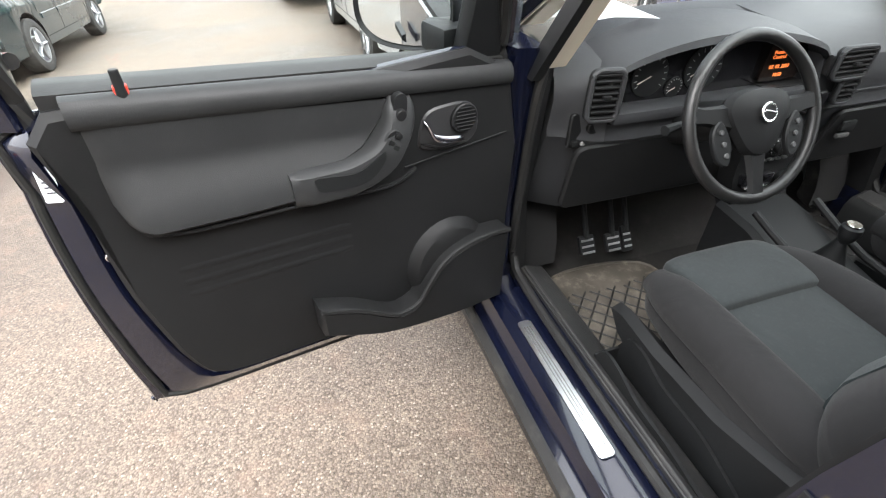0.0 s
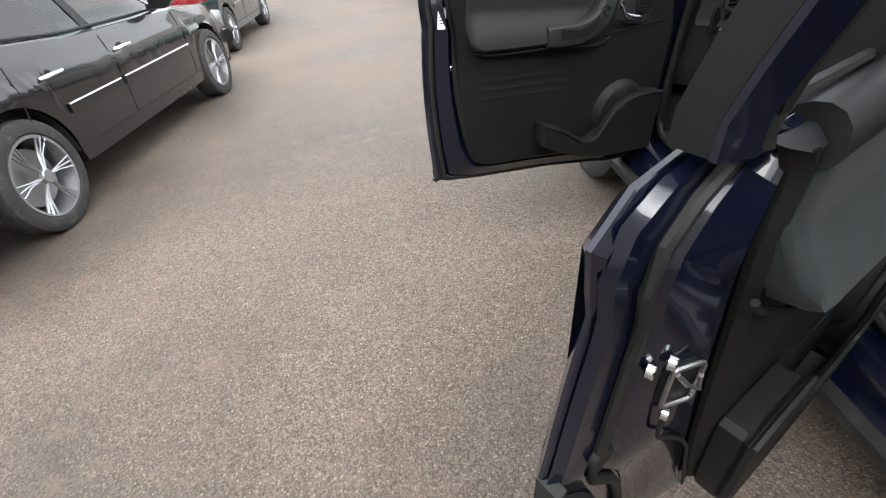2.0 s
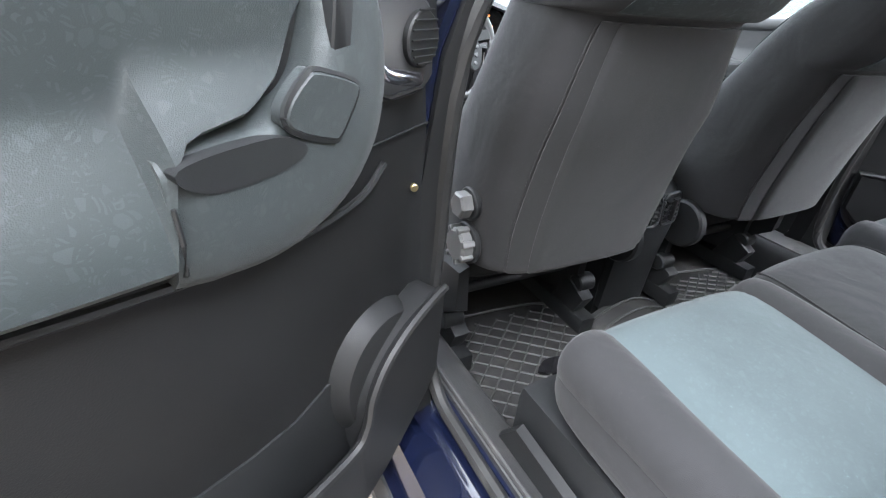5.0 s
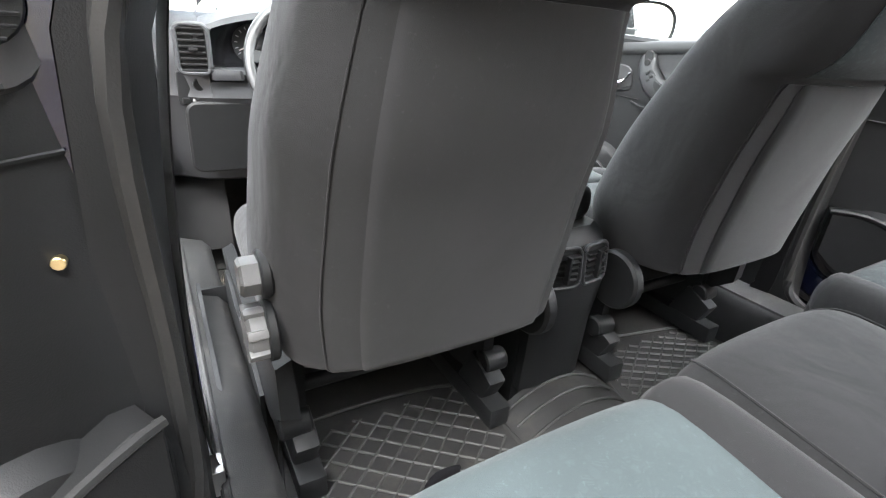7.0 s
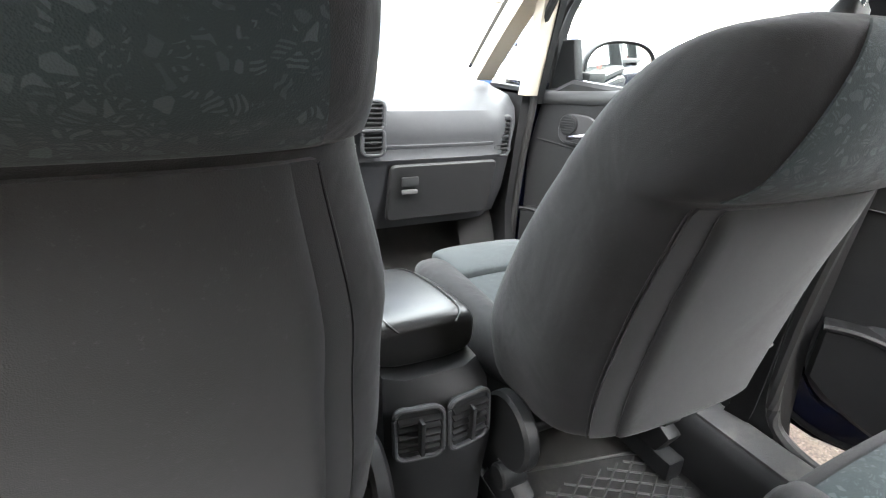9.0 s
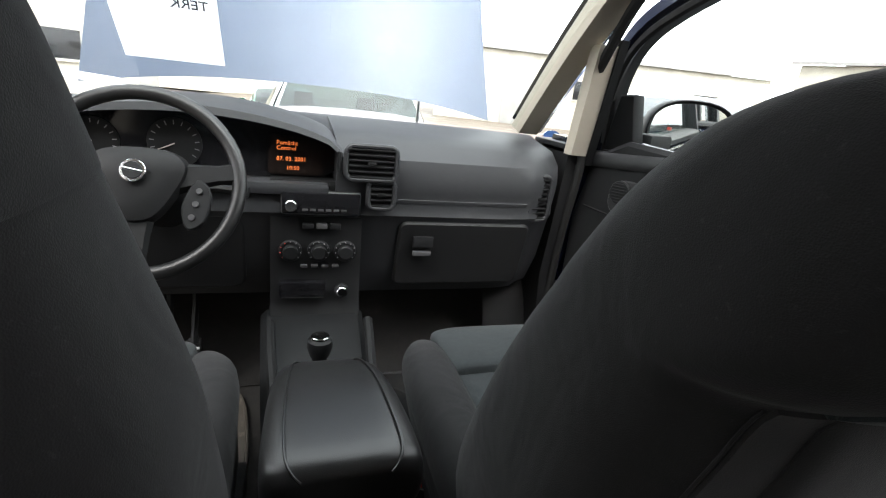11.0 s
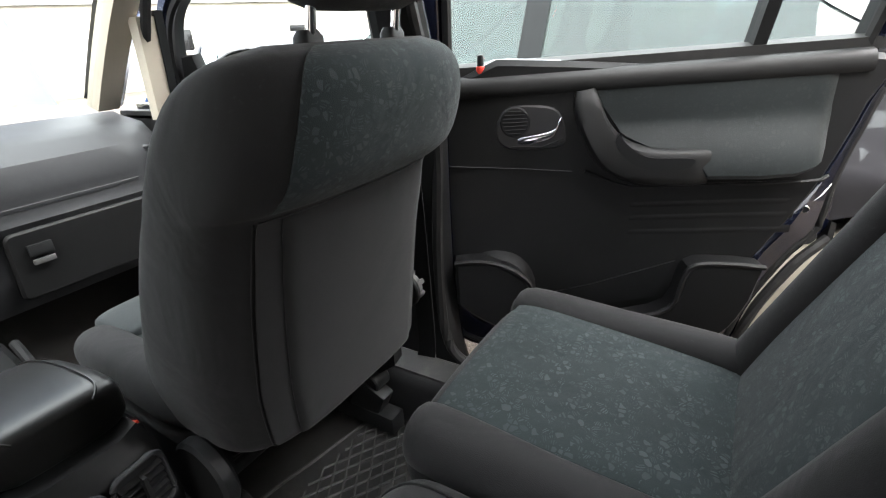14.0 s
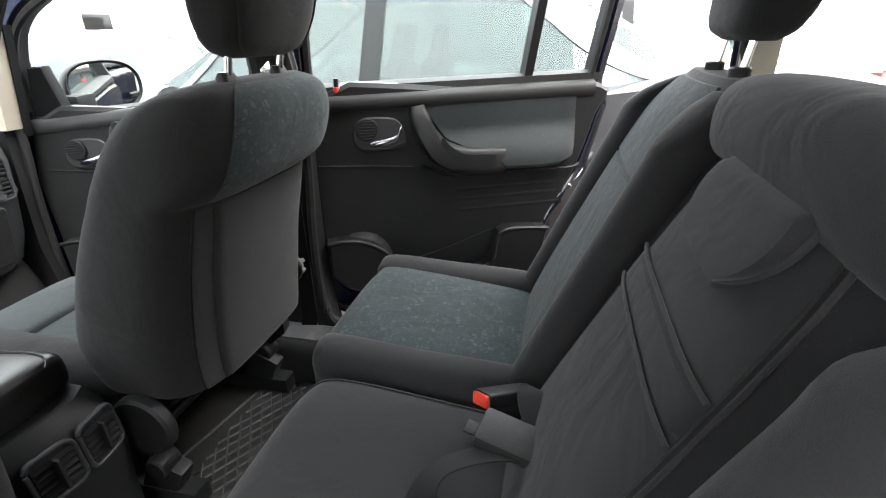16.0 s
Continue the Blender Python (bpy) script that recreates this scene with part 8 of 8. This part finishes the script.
for (x0, y0, x1, y1, z, w) in ((-4.9, 12.9, -2.1, 13.9, 0.08, 0.16), (-5.0, 13.25, -2.4, 14.15, 0.07, 0.14), (-7.5, 12.6, -4.8, 13.2, 0.03, 0.06)):
    b = thing("timber_beam", (x0 + x1) / 2, (y0 + y1) / 2, 0, "weathered timber beam lying on the yard", "timber", "timbers")
    a = math.atan2(y1 - y0, x1 - x0)
    part("beam", box(((x0 + x1) / 2, (y0 + y1) / 2, z), (math.hypot(x1 - x0, y1 - y0), w, 2 * z), 0.012, (0, 0, math.degrees(a))), WOOD, b)
    lie(b, False)
for k in range(3):
    p = thing("bollard", -1.95 + 0.32 * k, 12.9, 0, "thin grey metal post", "post", "posts by the green car")
    part("post", tube([(-1.95 + 0.32 * k, 12.9, 0), (-1.95 + 0.32 * k, 12.9, 0.95)], 0.02, 8), STEEL, p)
    lie(p, False)

# bricks and rags on the black saloon's bonnet
rnd = random.Random(7)
for k in range(3):
    b = thing("hollow_brick", 0, 0, 0, "orange hollow brick resting on the bonnet", "brick", "bricks on the bonnet")
    part("block", box((0, 0, 0.05), (0.20, 0.14, 0.10), 0.006), BRICK, b, local=True)
    b.matrix_basis = SALOON.matrix_basis @ pose(0.36 - 0.24 * k, 1.20 + 0.03 * k, 0.925, 0, 0, rnd.uniform(-20, 20))
rg = thing("rag", 0, 0, 0, "crumpled pale rag on the bricks", "rag")
part("cloth", loft([[V(0.09 * q * math.cos(a) * (1 + 0.2 * math.sin(3 * a)), 0.07 * q * math.sin(a), z) for a in [2 * math.pi * k / 14 for k in range(14)]] for z, q in ((0.0, 1.0), (0.023, 0.9), (0.043, 0.5), (0.05, 0.1))]), WHITE, rg, local=True)
rg.matrix_basis = SALOON.matrix_basis @ pose(0.20, 1.24, 1.024)


def building(name, x, y, w, d, h, rz, label, doors=(), wins=(), roof_over=0.3):
    b = thing(name, x, y, 0, label, "building", "", rz)
    part("wall", box((0, 0, h / 2), (w, d, h), 0.03), CONCRETE, b, local=True)
    part("roof", loft([[V(u * (w / 2 + roof_over), v, z) for u in (-1, 1)] for v, z in ((-d / 2 - roof_over, h), (-d / 2 - roof_over, h + 0.12), (0, h + 0.7), (d / 2 + roof_over, h + 0.12), (d / 2 + roof_over, h))], cap=False, ring=False), ROOFING, b, "shallow grey sheet roof", local=True)
    for u, v, ww, hh in wins:
        wn = part("window", box((u, -d / 2 - 0.01, v), (ww, 0.06, hh), 0.01), GLOSSBLACK, b, local=True)
        part("window_frame", tube([V(u + a * ww / 2, -d / 2 - 0.05, v + c * hh / 2) for a, c in ((-1, -1), (1, -1), (1, 1), (-1, 1))], 0.03, 6, closed=True), ROOFING, wn, local=True)
        part("sill", box((u, -d / 2 - 0.08, v - hh / 2 - 0.04), (ww + 0.2, 0.14, 0.06), 0.01), CONCRETE, wn, local=True)
    for u, ww, hh in doors:
        part("door", box((u, -d / 2 - 0.02, hh / 2), (ww, 0.08, hh), 0.01), ROOFING, b, local=True)
    return lie(b, False)


building("workshop", -14.5, 21, 16, 8, 4.2, 35, "beige rendered workshop with a grey shutter", doors=((2.0, 3.2, 3.0), (-4, 2.4, 2.6)), wins=((5.5, 2.2, 1.4, 1.0),))
building("office_block", -4.5, 44, 26, 8, 5.0, 4, "long low beige building across the yard", doors=((-6, 3, 3),), wins=((0, 2.6, 1.6, 1.2), (4, 2.6, 1.6, 1.2), (8, 2.6, 1.6, 1.2)))
building("storehouse", 21, 33, 22, 8, 4.6, -18, "long low beige storehouse with a shallow roof", doors=((3, 3, 3), (-5, 3, 3)), wins=((-1, 2.6, 1.6, 1.2), (7, 2.6, 1.6, 1.2)))
building("side_building", 27, 10, 16, 8, 4.4, -75, "pale low building behind the parked cars", doors=((5, 3, 3),))

# added out of view: blocks sky light from behind so the seat backs darken
building("rear_shed", -5.0, -8.2, 18, 6, 6.0, 180, "unseen plain beige block added behind the car to hold back sky light")

vn = thing("white_van", -11.6, 10.4, 0, "white panel van with an orange stripe", "van", rz=12)
part("body", loft([[V(x * q, y, z) for x, z in ((-0.98, 0.35), (-1.0, 0.8), (-0.97, 1.6), (-0.88, 2.25), (0.88, 2.25), (0.97, 1.6), (1.0, 0.8), (0.98, 0.35))] for y, q in ((-2.6, 0.96), (-2.5, 1.0), (1.3, 1.0), (1.5, 0.99))]), WHITEP, vn, local=True)
part("cab", loft([[V(x, y, z) for x, z in ((-0.96, 0.35), (-0.97, 0.9), (-0.86, zt), (0.86, zt), (0.97, 0.9), (0.96, 0.35))] for y, zt in ((1.5, 2.2), (1.9, 2.0), (2.35, 1.3), (2.9, 1.05), (3.0, 0.8))]), WHITEP, vn, local=True)
part("stripe", box((1.0, -0.6, 1.0), (0.03, 3.6, 0.22), 0.004), REDP, vn, "orange-red stripe", local=True)
for s in (-1, 1):
    for y in (-1.7, 1.9):
        wheel_local(vn, s * 0.9, y, 0.34, 0.22, s, TYRE, 5, False, RIM)
lie(vn)

# signs and a container past the rear of the row
sg = thing("sign_board", 9.0, -3.4, 0, "yellow sign board with red strokes on two posts", "sign", rz=75)
part("board", box((0, 0, 2.35), (2.4, 0.06, 1.3), 0.01), mat("yellow_board", (0.75, 0.55, 0.05), rough=0.5, var=0.06, bump=0.0), sg, local=True)
for k, (x, z, w) in enumerate(((-0.3, 2.6, 1.2), (0.1, 2.35, 1.4), (-0.1, 2.1, 0.9))):
    part("painted_bar", box((x, 0.035, z), (w, 0.01, 0.12), 0), REDP, sg, local=True)
for x in (-1.0, 1.0):
    part("post", tube([V(x, 0, 0), V(x, 0, 1.8)], 0.04, 8), STEEL, sg, local=True)
rb = thing("red_banner", 8.0, -6.6, 0, "red banner board on thin posts", "sign", rz=68)
part("board", box((0, 0, 2.5), (2.2, 0.06, 1.2), 0.01), REDP, rb, local=True)
for x in (-0.9, 0.9):
    part("post", tube([V(x, 0, 0), V(x, 0, 1.95)], 0.04, 8), STEEL, rb, local=True)
